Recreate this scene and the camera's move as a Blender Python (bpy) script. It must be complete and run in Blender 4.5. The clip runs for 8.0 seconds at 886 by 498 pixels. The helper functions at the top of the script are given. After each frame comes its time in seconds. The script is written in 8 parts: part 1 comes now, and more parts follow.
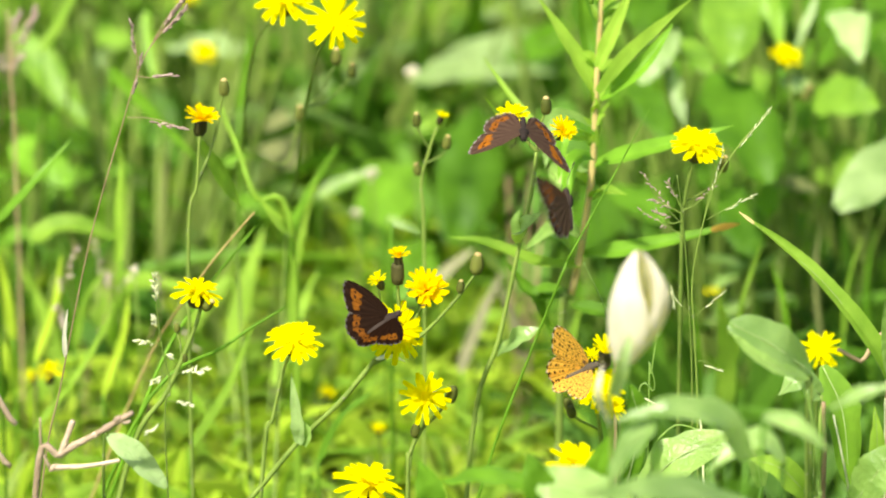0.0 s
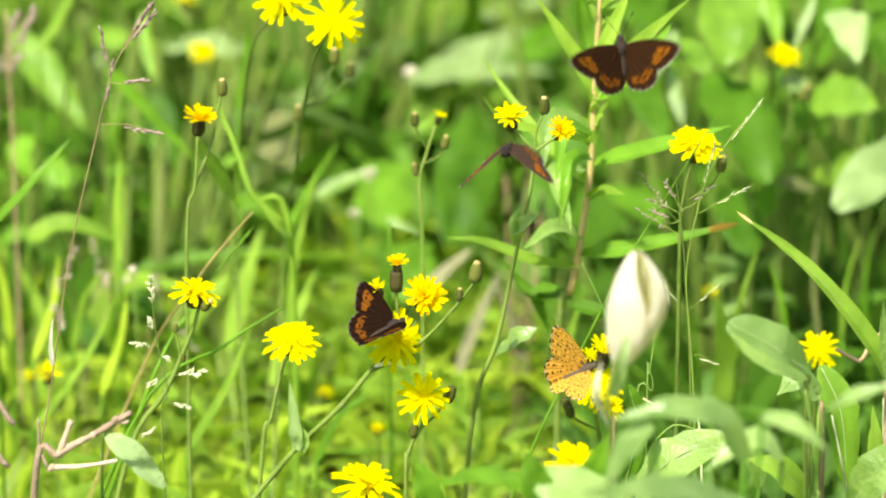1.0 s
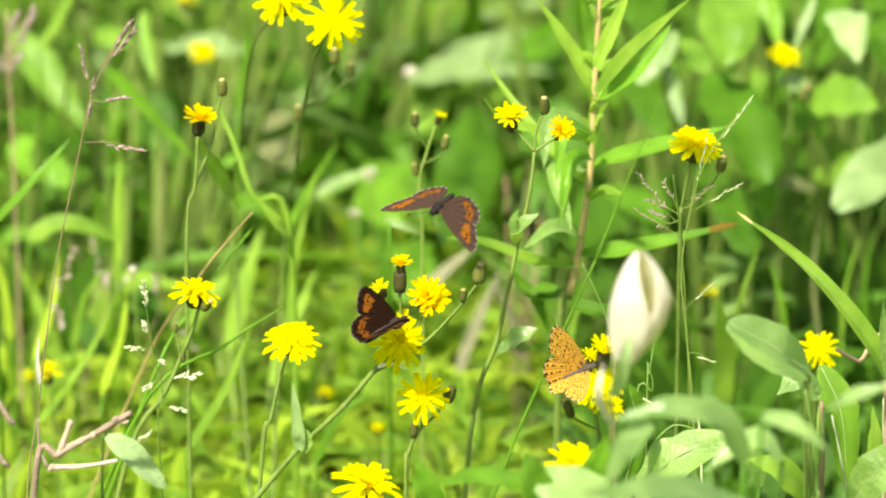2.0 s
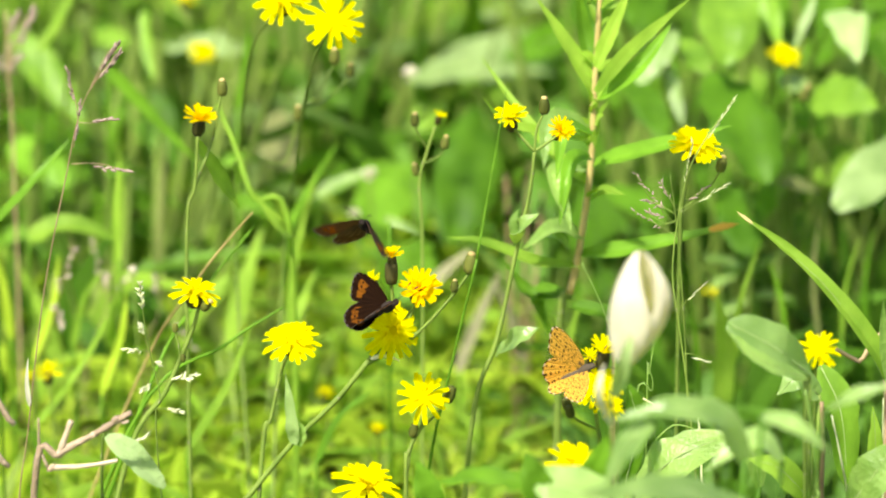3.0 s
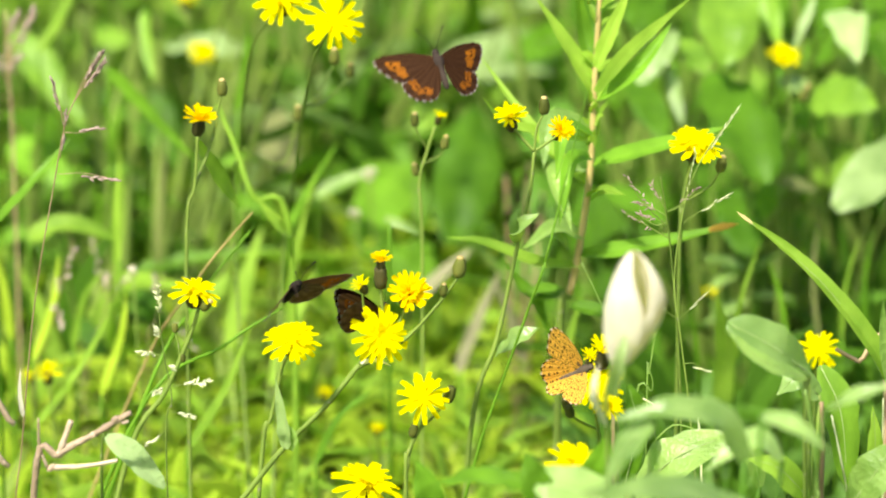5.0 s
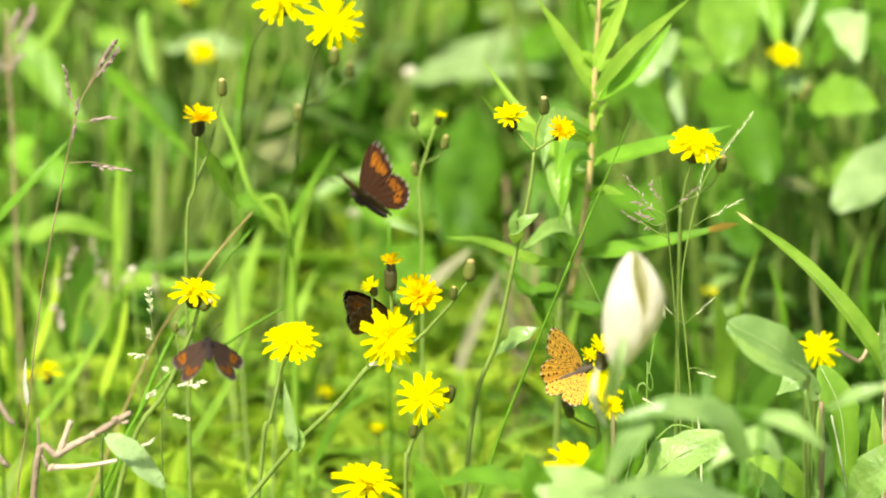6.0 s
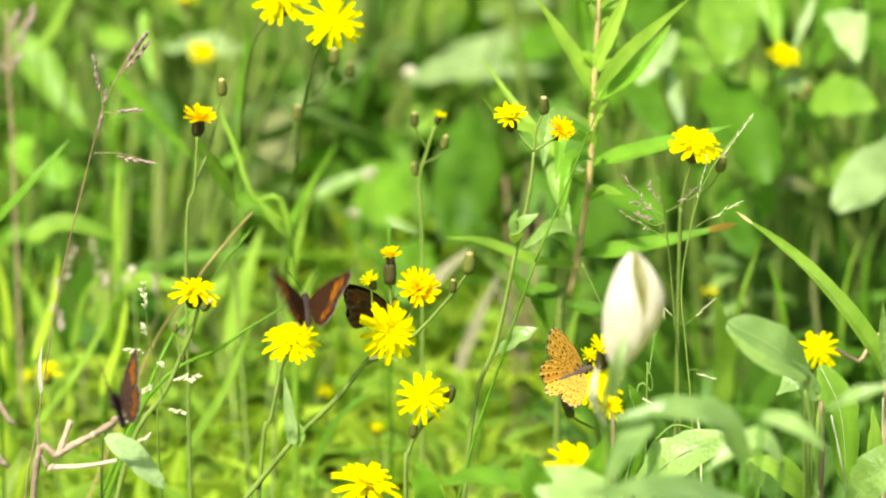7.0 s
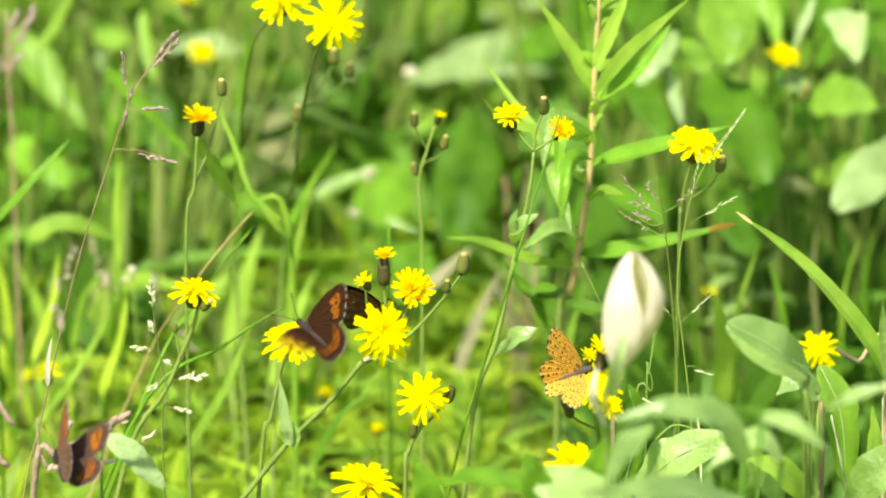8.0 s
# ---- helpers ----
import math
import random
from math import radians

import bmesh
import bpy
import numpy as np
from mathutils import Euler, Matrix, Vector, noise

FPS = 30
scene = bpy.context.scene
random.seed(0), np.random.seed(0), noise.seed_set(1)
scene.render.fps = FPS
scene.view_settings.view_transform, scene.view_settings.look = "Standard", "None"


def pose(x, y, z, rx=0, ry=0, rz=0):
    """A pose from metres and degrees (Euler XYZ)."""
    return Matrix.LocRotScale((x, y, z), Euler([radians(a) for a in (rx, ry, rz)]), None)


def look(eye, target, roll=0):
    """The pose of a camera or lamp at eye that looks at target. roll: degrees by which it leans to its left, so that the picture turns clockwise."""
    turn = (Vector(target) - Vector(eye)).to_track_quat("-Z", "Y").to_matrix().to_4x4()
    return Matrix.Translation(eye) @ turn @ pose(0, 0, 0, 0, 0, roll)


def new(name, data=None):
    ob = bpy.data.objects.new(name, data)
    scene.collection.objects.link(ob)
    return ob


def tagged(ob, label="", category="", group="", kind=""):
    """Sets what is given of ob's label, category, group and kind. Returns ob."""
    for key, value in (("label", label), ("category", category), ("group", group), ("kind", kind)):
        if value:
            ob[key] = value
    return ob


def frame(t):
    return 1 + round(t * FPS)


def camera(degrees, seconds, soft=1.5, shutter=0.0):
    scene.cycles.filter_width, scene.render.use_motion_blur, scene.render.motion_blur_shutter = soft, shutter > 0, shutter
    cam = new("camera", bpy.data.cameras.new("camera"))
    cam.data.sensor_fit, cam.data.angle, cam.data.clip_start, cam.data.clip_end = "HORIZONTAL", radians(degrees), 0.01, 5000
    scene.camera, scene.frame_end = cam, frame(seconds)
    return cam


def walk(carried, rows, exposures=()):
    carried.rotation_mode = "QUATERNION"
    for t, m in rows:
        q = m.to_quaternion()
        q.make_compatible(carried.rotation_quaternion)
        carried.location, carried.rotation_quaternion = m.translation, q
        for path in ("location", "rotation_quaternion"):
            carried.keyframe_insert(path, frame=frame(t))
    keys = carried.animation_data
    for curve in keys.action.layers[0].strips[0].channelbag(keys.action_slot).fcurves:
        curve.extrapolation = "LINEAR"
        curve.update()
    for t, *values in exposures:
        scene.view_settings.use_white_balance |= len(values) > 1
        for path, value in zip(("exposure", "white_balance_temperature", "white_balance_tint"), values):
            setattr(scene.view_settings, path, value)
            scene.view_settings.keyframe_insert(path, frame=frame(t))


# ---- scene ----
cam = camera(9.9, 8.0, soft=2.0, shutter=0.6)
cam.data.dof.use_dof = True
cam.data.dof.focus_distance = 2.0
cam.data.dof.aperture_fstop = 8.0
EYE = Vector((0.0000, -1.8794, 0.9440))


def aimed(dx):
    """The camera on its tripod, turned by a hair."""
    return look(EYE, (dx, 0, 0.26))


walk(cam, [(0.0, aimed(-0.0007)), (0.5, aimed(-0.0003)), (1.0, aimed(0.0)), (3.0, aimed(0.0)), (6.0, aimed(0.0001)), (8.0, aimed(0.0002))], [(0.0, 0.90, 6750, 8), (8.0, 0.90, 6750, 8)])

# ---- light: a bright, hazy summer sky ----
world = bpy.data.worlds.new("sky")
scene.world = world
world.use_nodes = True
sky = world.node_tree.nodes.new("ShaderNodeTexSky")
sky.sky_type = "NISHITA"
sky.sun_disc = False
SUN_FROM = Vector((-0.30, -0.50, 0.81)).normalized()
sky.sun_elevation = math.asin(SUN_FROM.z)
sky.sun_rotation = math.atan2(SUN_FROM.x, SUN_FROM.y)
sky.dust_density = 3.0
world.node_tree.links.new(sky.outputs[0], world.node_tree.nodes["Background"].inputs[0])
world.node_tree.nodes["Background"].inputs[1].default_value = 0.105
sun = new("sun", bpy.data.lights.new("sun", "SUN"))
sun.data.energy = 4.4
sun.data.angle = radians(3)
sun.data.color = (1.0, 0.945, 0.87)
sun.matrix_world = look(SUN_FROM * 10, (0, 0, 0))


# ---- materials ----
def nodes_of(name):
    m = bpy.data.materials.new(name)
    m.use_nodes = True
    t = m.node_tree
    return m, t, t.nodes["Principled BSDF"], t.nodes["Material Output"]


def ramp_between(t, fac, a, b, lo=0.35, hi=0.65):
    r = t.nodes.new("ShaderNodeValToRGB")
    r.color_ramp.elements[0].position, r.color_ramp.elements[1].position = lo, hi
    r.color_ramp.elements[0].color, r.color_ramp.elements[1].color = (*a, 1), (*b, 1)
    t.links.new(fac, r.inputs[0])
    return r.outputs[0]


def noise_at(t, scale, detail=3.0, stretch=None):
    c = t.nodes.new("ShaderNodeTexCoord")
    n = t.nodes.new("ShaderNodeTexNoise")
    n.inputs["Scale"].default_value, n.inputs["Detail"].default_value = scale, detail
    if stretch:
        mp = t.nodes.new("ShaderNodeMapping")
        mp.inputs["Scale"].default_value = stretch
        t.links.new(c.outputs["Object"], mp.inputs[0])
        t.links.new(mp.outputs[0], n.inputs["Vector"])
    else:
        t.links.new(c.outputs["Object"], n.inputs["Vector"])
    return n.outputs[0]


def mixed(t, fac, a, b):
    """a and b are colour sockets or colours; fac a socket or a number."""
    m = t.nodes.new("ShaderNodeMix")
    m.data_type = "RGBA"
    for value, i in ((fac, 0), (a, 6), (b, 7)):
        if hasattr(value, "links"):
            t.links.new(value, m.inputs[i])
        else:
            m.inputs[i].default_value = value if i == 0 else (*value, 1)
    return m.outputs[2]


def plant_material(name, dark, light, rough=0.5, through_light=0.35, grain=120.0, island=False, specular=0.22, bump=0.25, spots=None, spread=0.55):
    m, t, bsdf, out = nodes_of(name)
    # broad blotches: natural mottling plus uneven sky sheen put into the colour
    broad = ramp_between(t, noise_at(t, 75.0, 2.0), tuple(c * 0.75 for c in dark), tuple(min(0.95, c * 1.1) for c in light), 0.36, 0.62)
    fine = ramp_between(t, noise_at(t, grain * 6, 4.0), tuple(c * 0.82 for c in light), tuple(min(1, c * 1.12) for c in light))
    col = mixed(t, 0.25, broad, fine)
    if island:
        rnd = t.nodes.new("ShaderNodeNewGeometry").outputs["Random Per Island"]
    else:
        rnd = t.nodes.new("ShaderNodeObjectInfo").outputs["Random"]
    varied = ramp_between(t, rnd, tuple(v * 0.62 for v in dark), tuple(min(0.95, v * 1.12) for v in light), 0.0, 1.0)
    col = mixed(t, spread, col, varied)
    if spots:
        col = mixed(t, ramp_between(t, noise_at(t, 300.0, 2.0), (0, 0, 0), (1, 1, 1), 0.66, 0.72), col, spots)
    t.links.new(col, bsdf.inputs["Base Color"])
    bsdf.inputs["Roughness"].default_value = rough
    bsdf.inputs["Specular IOR Level"].default_value = specular
    b = t.nodes.new("ShaderNodeBump")
    b.inputs["Strength"].default_value, b.inputs["Distance"].default_value = bump, 0.001
    t.links.new(noise_at(t, grain * 4, 3.0), b.inputs["Height"])
    t.links.new(b.outputs[0], bsdf.inputs["Normal"])
    if through_light:
        tr = t.nodes.new("ShaderNodeBsdfTranslucent")
        warm = t.nodes.new("ShaderNodeMix")
        warm.data_type, warm.blend_type = "RGBA", "MULTIPLY"
        warm.inputs[0].default_value = 1.0
        t.links.new(col, warm.inputs[6])
        warm.inputs[7].default_value = (1.42, 1.42, 0.46, 1)
        t.links.new(warm.outputs[2], tr.inputs[0])
        mx = t.nodes.new("ShaderNodeMixShader")
        mx.inputs[0].default_value = through_light
        t.links.new(bsdf.outputs[0], mx.inputs[1])
        t.links.new(tr.outputs[0], mx.inputs[2])
        t.links.new(mx.outputs[0], out.inputs[0])
    return m


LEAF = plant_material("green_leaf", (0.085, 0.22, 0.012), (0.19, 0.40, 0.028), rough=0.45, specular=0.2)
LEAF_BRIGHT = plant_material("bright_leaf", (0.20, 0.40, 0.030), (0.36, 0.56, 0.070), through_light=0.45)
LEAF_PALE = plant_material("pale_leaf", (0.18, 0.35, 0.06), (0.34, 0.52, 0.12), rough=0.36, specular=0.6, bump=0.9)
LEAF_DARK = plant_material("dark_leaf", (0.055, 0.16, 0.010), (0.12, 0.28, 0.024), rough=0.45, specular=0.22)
# one bush leaf in three tones: shade, sunlight and sky sheen put into the colour
BUSH = plant_material("shade_toned_bush_leaf", (0.075, 0.21, 0.014), (0.15, 0.34, 0.022), rough=0.45, specular=0.2, through_light=0.5, bump=0.5)
BUSH_SUN = plant_material("sun_toned_bush_leaf", (0.15, 0.33, 0.032), (0.26, 0.47, 0.045), rough=0.42, specular=0.35, through_light=0.45, bump=0.5)
BUSH_PALE = plant_material("sheen_pale_bush_leaf", (0.24, 0.41, 0.10), (0.42, 0.58, 0.22), rough=0.38, specular=0.6, bump=0.5)
DRY_BLADE = plant_material("bleached_dry_blade", (0.20, 0.21, 0.10), (0.32, 0.31, 0.18), through_light=0.2, rough=0.7)
# near-black brown for added leaves that stand in for deep shade
SHADE_LEAF = plant_material("shade_gap_leaf", (0.035, 0.026, 0.012), (0.085, 0.065, 0.030), rough=0.8, through_light=0.05, specular=0.1)
ORANGE_TIP = plant_material("orange_withered_tip", (0.52, 0.30, 0.03), (0.66, 0.42, 0.06), through_light=0.3)
SPIKELET_PINK = plant_material("bleached_pink_spikelet", (0.50, 0.38, 0.32), (0.76, 0.66, 0.58), through_light=0.3)
LEAF_TAN = plant_material("yellowing_leaf", (0.19, 0.24, 0.075), (0.29, 0.31, 0.12))
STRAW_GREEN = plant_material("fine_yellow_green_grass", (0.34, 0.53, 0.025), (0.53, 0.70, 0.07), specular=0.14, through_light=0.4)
STEM = plant_material("green_stem", (0.14, 0.24, 0.035), (0.27, 0.38, 0.075), through_light=0.2, spots=(0.3, 0.32, 0.18))
STEM_RED = plant_material("reddish_stem", (0.52, 0.40, 0.13), (0.70, 0.56, 0.24), through_light=0.2)
STEM_DRY = plant_material("dry_stem", (0.30, 0.21, 0.10), (0.46, 0.34, 0.19), through_light=0.05)
SPIKELET = plant_material("purplish_spikelet", (0.27, 0.18, 0.14), (0.52, 0.40, 0.34), through_light=0.2, spots=(0.75, 0.7, 0.66))
SPIKELET_PALE = plant_material("pale_spikelet", (0.62, 0.68, 0.42), (0.84, 0.87, 0.68), through_light=0.4)
PETAL = plant_material("yellow_petal", (0.88, 0.74, 0.001), (0.93, 0.82, 0.002), rough=0.8, through_light=0.5, specular=0.0, bump=0.1, spread=0.2)
PETAL_DEEP = plant_material("golden_petal", (0.87, 0.60, 0.001), (0.91, 0.70, 0.002), rough=0.8, through_light=0.5, specular=0.0, bump=0.1, spread=0.2)
CUP = plant_material("dark_involucre", (0.026, 0.028, 0.010), (0.085, 0.080, 0.026), through_light=0.0, grain=200, specular=0.1)
CUP_GREEN = plant_material("green_involucre", (0.05, 0.07, 0.012), (0.17, 0.19, 0.04), through_light=0.05, grain=200, specular=0.1)
BUD_TIP = plant_material("straw_bud_tip", (0.42, 0.33, 0.10), (0.58, 0.46, 0.18), through_light=0.1)
LEAF_GREY = plant_material("crinkled_grey_green_leaf", (0.27, 0.42, 0.14), (0.43, 0.58, 0.26), rough=0.5, bump=0.8)
RIB = plant_material("pale_leaf_rib", (0.34, 0.48, 0.16), (0.50, 0.62, 0.28))
LEAF_SOFT = plant_material("soft_bright_leaf", (0.20, 0.39, 0.075), (0.40, 0.58, 0.18), rough=0.32, specular=0.8, bump=0.5, through_light=0.45)
HUSK = plant_material("cream_papery_husk", (0.72, 0.66, 0.50), (0.86, 0.82, 0.70), rough=0.7, through_light=0.3, bump=0.4)
TWIG = plant_material("weathered_twig", (0.36, 0.26, 0.16), (0.60, 0.47, 0.34), through_light=0.0, bump=1.0)
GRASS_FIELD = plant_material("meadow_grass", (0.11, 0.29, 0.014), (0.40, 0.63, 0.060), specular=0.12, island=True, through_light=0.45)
# yellow-green grass, made paler so that full sunlight is in its colour
STRAW_FIELD = plant_material("sun_toned_fine_grass", (0.42, 0.60, 0.035), (0.64, 0.78, 0.11), specular=0.12, island=True, through_light=0.45)
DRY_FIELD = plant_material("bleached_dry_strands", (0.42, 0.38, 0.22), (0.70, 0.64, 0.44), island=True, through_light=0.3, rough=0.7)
# dark green, with the shade among the plants put into the colour
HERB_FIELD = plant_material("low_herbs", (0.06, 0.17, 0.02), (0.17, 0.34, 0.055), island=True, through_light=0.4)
SOIL = plant_material("soil_and_litter", (0.022, 0.028, 0.010), (0.050, 0.066, 0.022), rough=0.9, through_light=0.0, bump=1.0)


def wing_material(name, rough):
    m, t, bsdf, out = nodes_of(name)
    a = t.nodes.new("ShaderNodeAttribute")
    a.attribute_name = "scales"
    n = ramp_between(t, noise_at(t, 2500.0, 3.0), (0.75, 0.75, 0.75), (1.15, 1.15, 1.15))
    mul = t.nodes.new("ShaderNodeMix")
    mul.data_type, mul.blend_type = "RGBA", "MULTIPLY"
    mul.inputs[0].default_value = 1.0
    t.links.new(a.outputs["Color"], mul.inputs[6])
    t.links.new(n, mul.inputs[7])
    t.links.new(mul.outputs[2], bsdf.inputs["Base Color"])
    bsdf.inputs["Roughness"].default_value = rough
    bsdf.inputs["Specular IOR Level"].default_value = 0.03
    tr = t.nodes.new("ShaderNodeBsdfTranslucent")
    t.links.new(mul.outputs[2], tr.inputs[0])
    mx = t.nodes.new("ShaderNodeMixShader")
    mx.inputs[0].default_value = 0.45
    t.links.new(bsdf.outputs[0], mx.inputs[1])
    t.links.new(tr.outputs[0], mx.inputs[2])
    t.links.new(mx.outputs[0], out.inputs[0])
    return m


WING = wing_material("wing_scales", 0.6)
BODY_DARK = plant_material("dark_furry_body", (0.014, 0.010, 0.008), (0.045, 0.032, 0.024), rough=0.9, through_light=0.0, grain=400)
BODY_GREY = plant_material("grey_furry_body", (0.035, 0.028, 0.020), (0.10, 0.080, 0.052), rough=0.9, through_light=0.0, grain=400)


# ---- building helpers ----
def mesh_of(name, bm, material, smooth=True):
    me = bpy.data.meshes.new(name)
    bm.to_mesh(me)
    bm.free()
    me.materials.append(material)
    if smooth:
        me.polygons.foreach_set("use_smooth", [True] * len(me.polygons))
    return me


def part(name, bm, material, parent, label="", m=None):
    ob = new(name, bm if isinstance(bm, bpy.types.Mesh) else mesh_of(name, bm, material))
    ob.parent = parent
    if m is not None:
        ob.matrix_basis = m
    return tagged(ob, label)


def thing(name, base, label, category, group=""):
    ob = new(name)
    ob.location = base
    ob.empty_display_size = 0.02
    return tagged(ob, label, category, group)


def curve_through(points, n=6):
    """A smooth line through a few points."""
    p = [Vector(q) for q in points]
    if len(p) == 2:
        return [p[0].lerp(p[1], i / n) for i in range(n + 1)]
    p = [p[0] * 2 - p[1], *p, p[-1] * 2 - p[-2]]
    line = []
    for i in range(1, len(p) - 2):
        a, b, c, d = p[i - 1:i + 3]
        for k in range(n):
            s = k / n
            line.append(0.5 * (2 * b + (c - a) * s + (2 * a - 5 * b + 4 * c - d) * s * s + (3 * b - a - 3 * c + d) * s ** 3))
    return line + [p[-2]]


def tube(bm, points, r0, r1, sides=7, n=6, wobble=0.0):
    line = curve_through(points, n)
    rings = []
    side = Vector((0.31, 0.83, 0.46))
    for i, q in enumerate(line):
        tan = (line[min(i + 1, len(line) - 1)] - line[max(i - 1, 0)]).normalized()
        u = tan.cross(side).normalized()
        v = tan.cross(u)
        r = r0 + (r1 - r0) * i / (len(line) - 1)
        r *= 1 + wobble * noise.noise(q * 300)
        rings.append([bm.verts.new(q + (u * math.cos(2 * math.pi * k / sides) + v * math.sin(2 * math.pi * k / sides)) * r) for k in range(sides)])
    for a, b in zip(rings, rings[1:]):
        for k in range(sides):
            bm.faces.new((a[k], a[(k + 1) % sides], b[(k + 1) % sides], b[k]))
    bm.faces.new(rings[-1])
    bm.faces.new(rings[0][::-1])


def spun(bm, profile, m=None, sides=12, flute=0.0):
    """A round body from (radius, height) pairs."""
    m = m or Matrix()
    rings = []
    for r, z in profile:
        rings.append([bm.verts.new(m @ Vector((r * (1 + flute * (k % 2)) * math.cos(2 * math.pi * k / sides), r * (1 + flute * (k % 2)) * math.sin(2 * math.pi * k / sides), z))) for k in range(sides)])
    for a, b in zip(rings, rings[1:]):
        for k in range(sides):
            bm.faces.new((a[k], a[(k + 1) % sides], b[(k + 1) % sides], b[k]))
    bm.faces.new(rings[-1])
    bm.faces.new(rings[0][::-1])


def leaf_sheet(bm, points, width, face, shape="lance", fold=0.15, wave=0.06, n=5, across=6, seed=0.0, curl=0.0, ragged=0.16):
    """A leaf along a line of points, with a folded midrib and a rippled edge."""
    line = curve_through(points, n)
    rows, face = [], Vector(face)
    for i, q in enumerate(line):
        s = i / (len(line) - 1)
        tan = (line[min(i + 1, len(line) - 1)] - line[max(i - 1, 0)]).normalized()
        side = tan.cross(face).normalized()
        up = side.cross(tan).normalized()
        if shape == "lance":
            w = math.sin(math.pi * min(1, 0.06 + 0.94 * s) ** 0.75) ** 0.9
        elif shape == "blade":
            w = min(1, s * 6 + 0.35) * (1 - s ** 2.2) ** 0.8
        elif shape == "heart":
            w = min(1, (s * 5 + 0.1)) ** 0.5 * (1 - s ** 2.3) ** 0.75
        else:
            w = math.sin(math.pi * min(1, 0.03 + 0.95 * s)) ** 0.6
        w = max(w, 0.015) * width / 2
        row = []
        for k in range(across + 1):
            f = 2 * k / across - 1
            ripple = wave * width * noise.noise(Vector((s * 6 + seed, f * 1.5, seed * 3.7))) + wave * 0.5 * width * f * f * math.sin(s * 19 + seed * 5 + f)
            jag = 1 + ragged * noise.noise(Vector((s * 11 + seed, 7 if f > 0 else -7, seed))) + ragged * 0.5 * noise.noise(Vector((s * 31 + seed, 3 if f > 0 else -3, seed)))
            row.append(bm.verts.new(q + side * w * f * jag + up * (abs(f) * fold * w * 2 + ripple - curl * w * f * f)))
        rows.append(row)
    for a, b in zip(rows, rows[1:]):
        for k in range(across):
            bm.faces.new((a[k], a[k + 1], b[k + 1], b[k]))


TOWARD = Vector((0.0, -0.6, 0.8))


def leaf(plant, points, width, material=None, face=TOWARD, shape="lance", fold=0.15, wave=0.06, name="leaf", label="", curl=0.0, rib=False, ragged=0.16):
    o = plant.location
    pts = [Vector(p) - o for p in points]
    bm = bmesh.new()
    leaf_sheet(bm, pts, width, face, shape, fold, wave, seed=pts[0].x * 91 + pts[-1].z * 57, curl=curl, ragged=ragged)
    blade = part(name, bm, material or LEAF, plant, label)
    if rib:
        line = curve_through(pts, 5)
        n = Vector(face).normalized() * 0.0002
        bm = bmesh.new()
        tube(bm, [line[0] + n, line[len(line) // 2] + n, line[-1].lerp(line[-2], 0.5) + n], width * 0.022, width * 0.008, 5, 5)
        part("midrib", bm, RIB, blade)
    return blade


def stem(plant, points, r0=0.0009, r1=0.0006, material=None, name="stem", wobble=0.15):
    o = plant.location
    bm = bmesh.new()
    tube(bm, [Vector(p) - o for p in points], r0, r1, wobble=wobble)
    return part(name, bm, material or STEM, plant)


# ---- yellow composite flowers ----
def petal_mesh(name, length, width, rise, material):
    """One strap-shaped ray with a toothed end; it leaves the axis along x."""
    bm = bmesh.new()
    rows = []
    steps = 6
    for i in range(steps + 1):
        s = i / steps
        w = width * (0.45 + 0.55 * min(1, s * 2)) * (1 if s < 0.85 else 1 - (s - 0.85) * 1.4)
        x, z = length * s, rise * length * math.sin(s * 1.9) - 0.12 * length * s * s
        rows.append([(x + (0.05 * length * (k % 2) if i == steps else 0), w * (k / 4 - 0.5), z + 0.12 * width * abs(k - 2)) for k in range(5)])
    v = [[bm.verts.new(q) for q in r] for r in rows]
    for a, b in zip(v, v[1:]):
        for k in range(4):
            bm.faces.new((a[k], a[k + 1], b[k + 1], b[k]))
    return mesh_of(name, bm, material)


PETALS = {}
for key, mat in (("lemon", PETAL), ("gold", PETAL_DEEP)):
    PETALS[key] = [petal_mesh("petal", 1.0, 0.22, 0.10, mat), petal_mesh("petal", 0.76, 0.2, 0.3, mat), petal_mesh("petal", 0.5, 0.17, 0.5, mat)]
CUP_PROFILE = ((0.10, -0.62), (0.24, -0.6), (0.34, -0.42), (0.33, -0.2), (0.30, -0.02), (0.22, 0.06), (0.05, 0.09))


def turned_to(place, axis, spin=0.0):
    q = Vector(axis).to_track_quat("Z", "Y").to_matrix().to_4x4()
    return Matrix.Translation(place) @ q @ pose(0, 0, 0, 0, 0, spin)


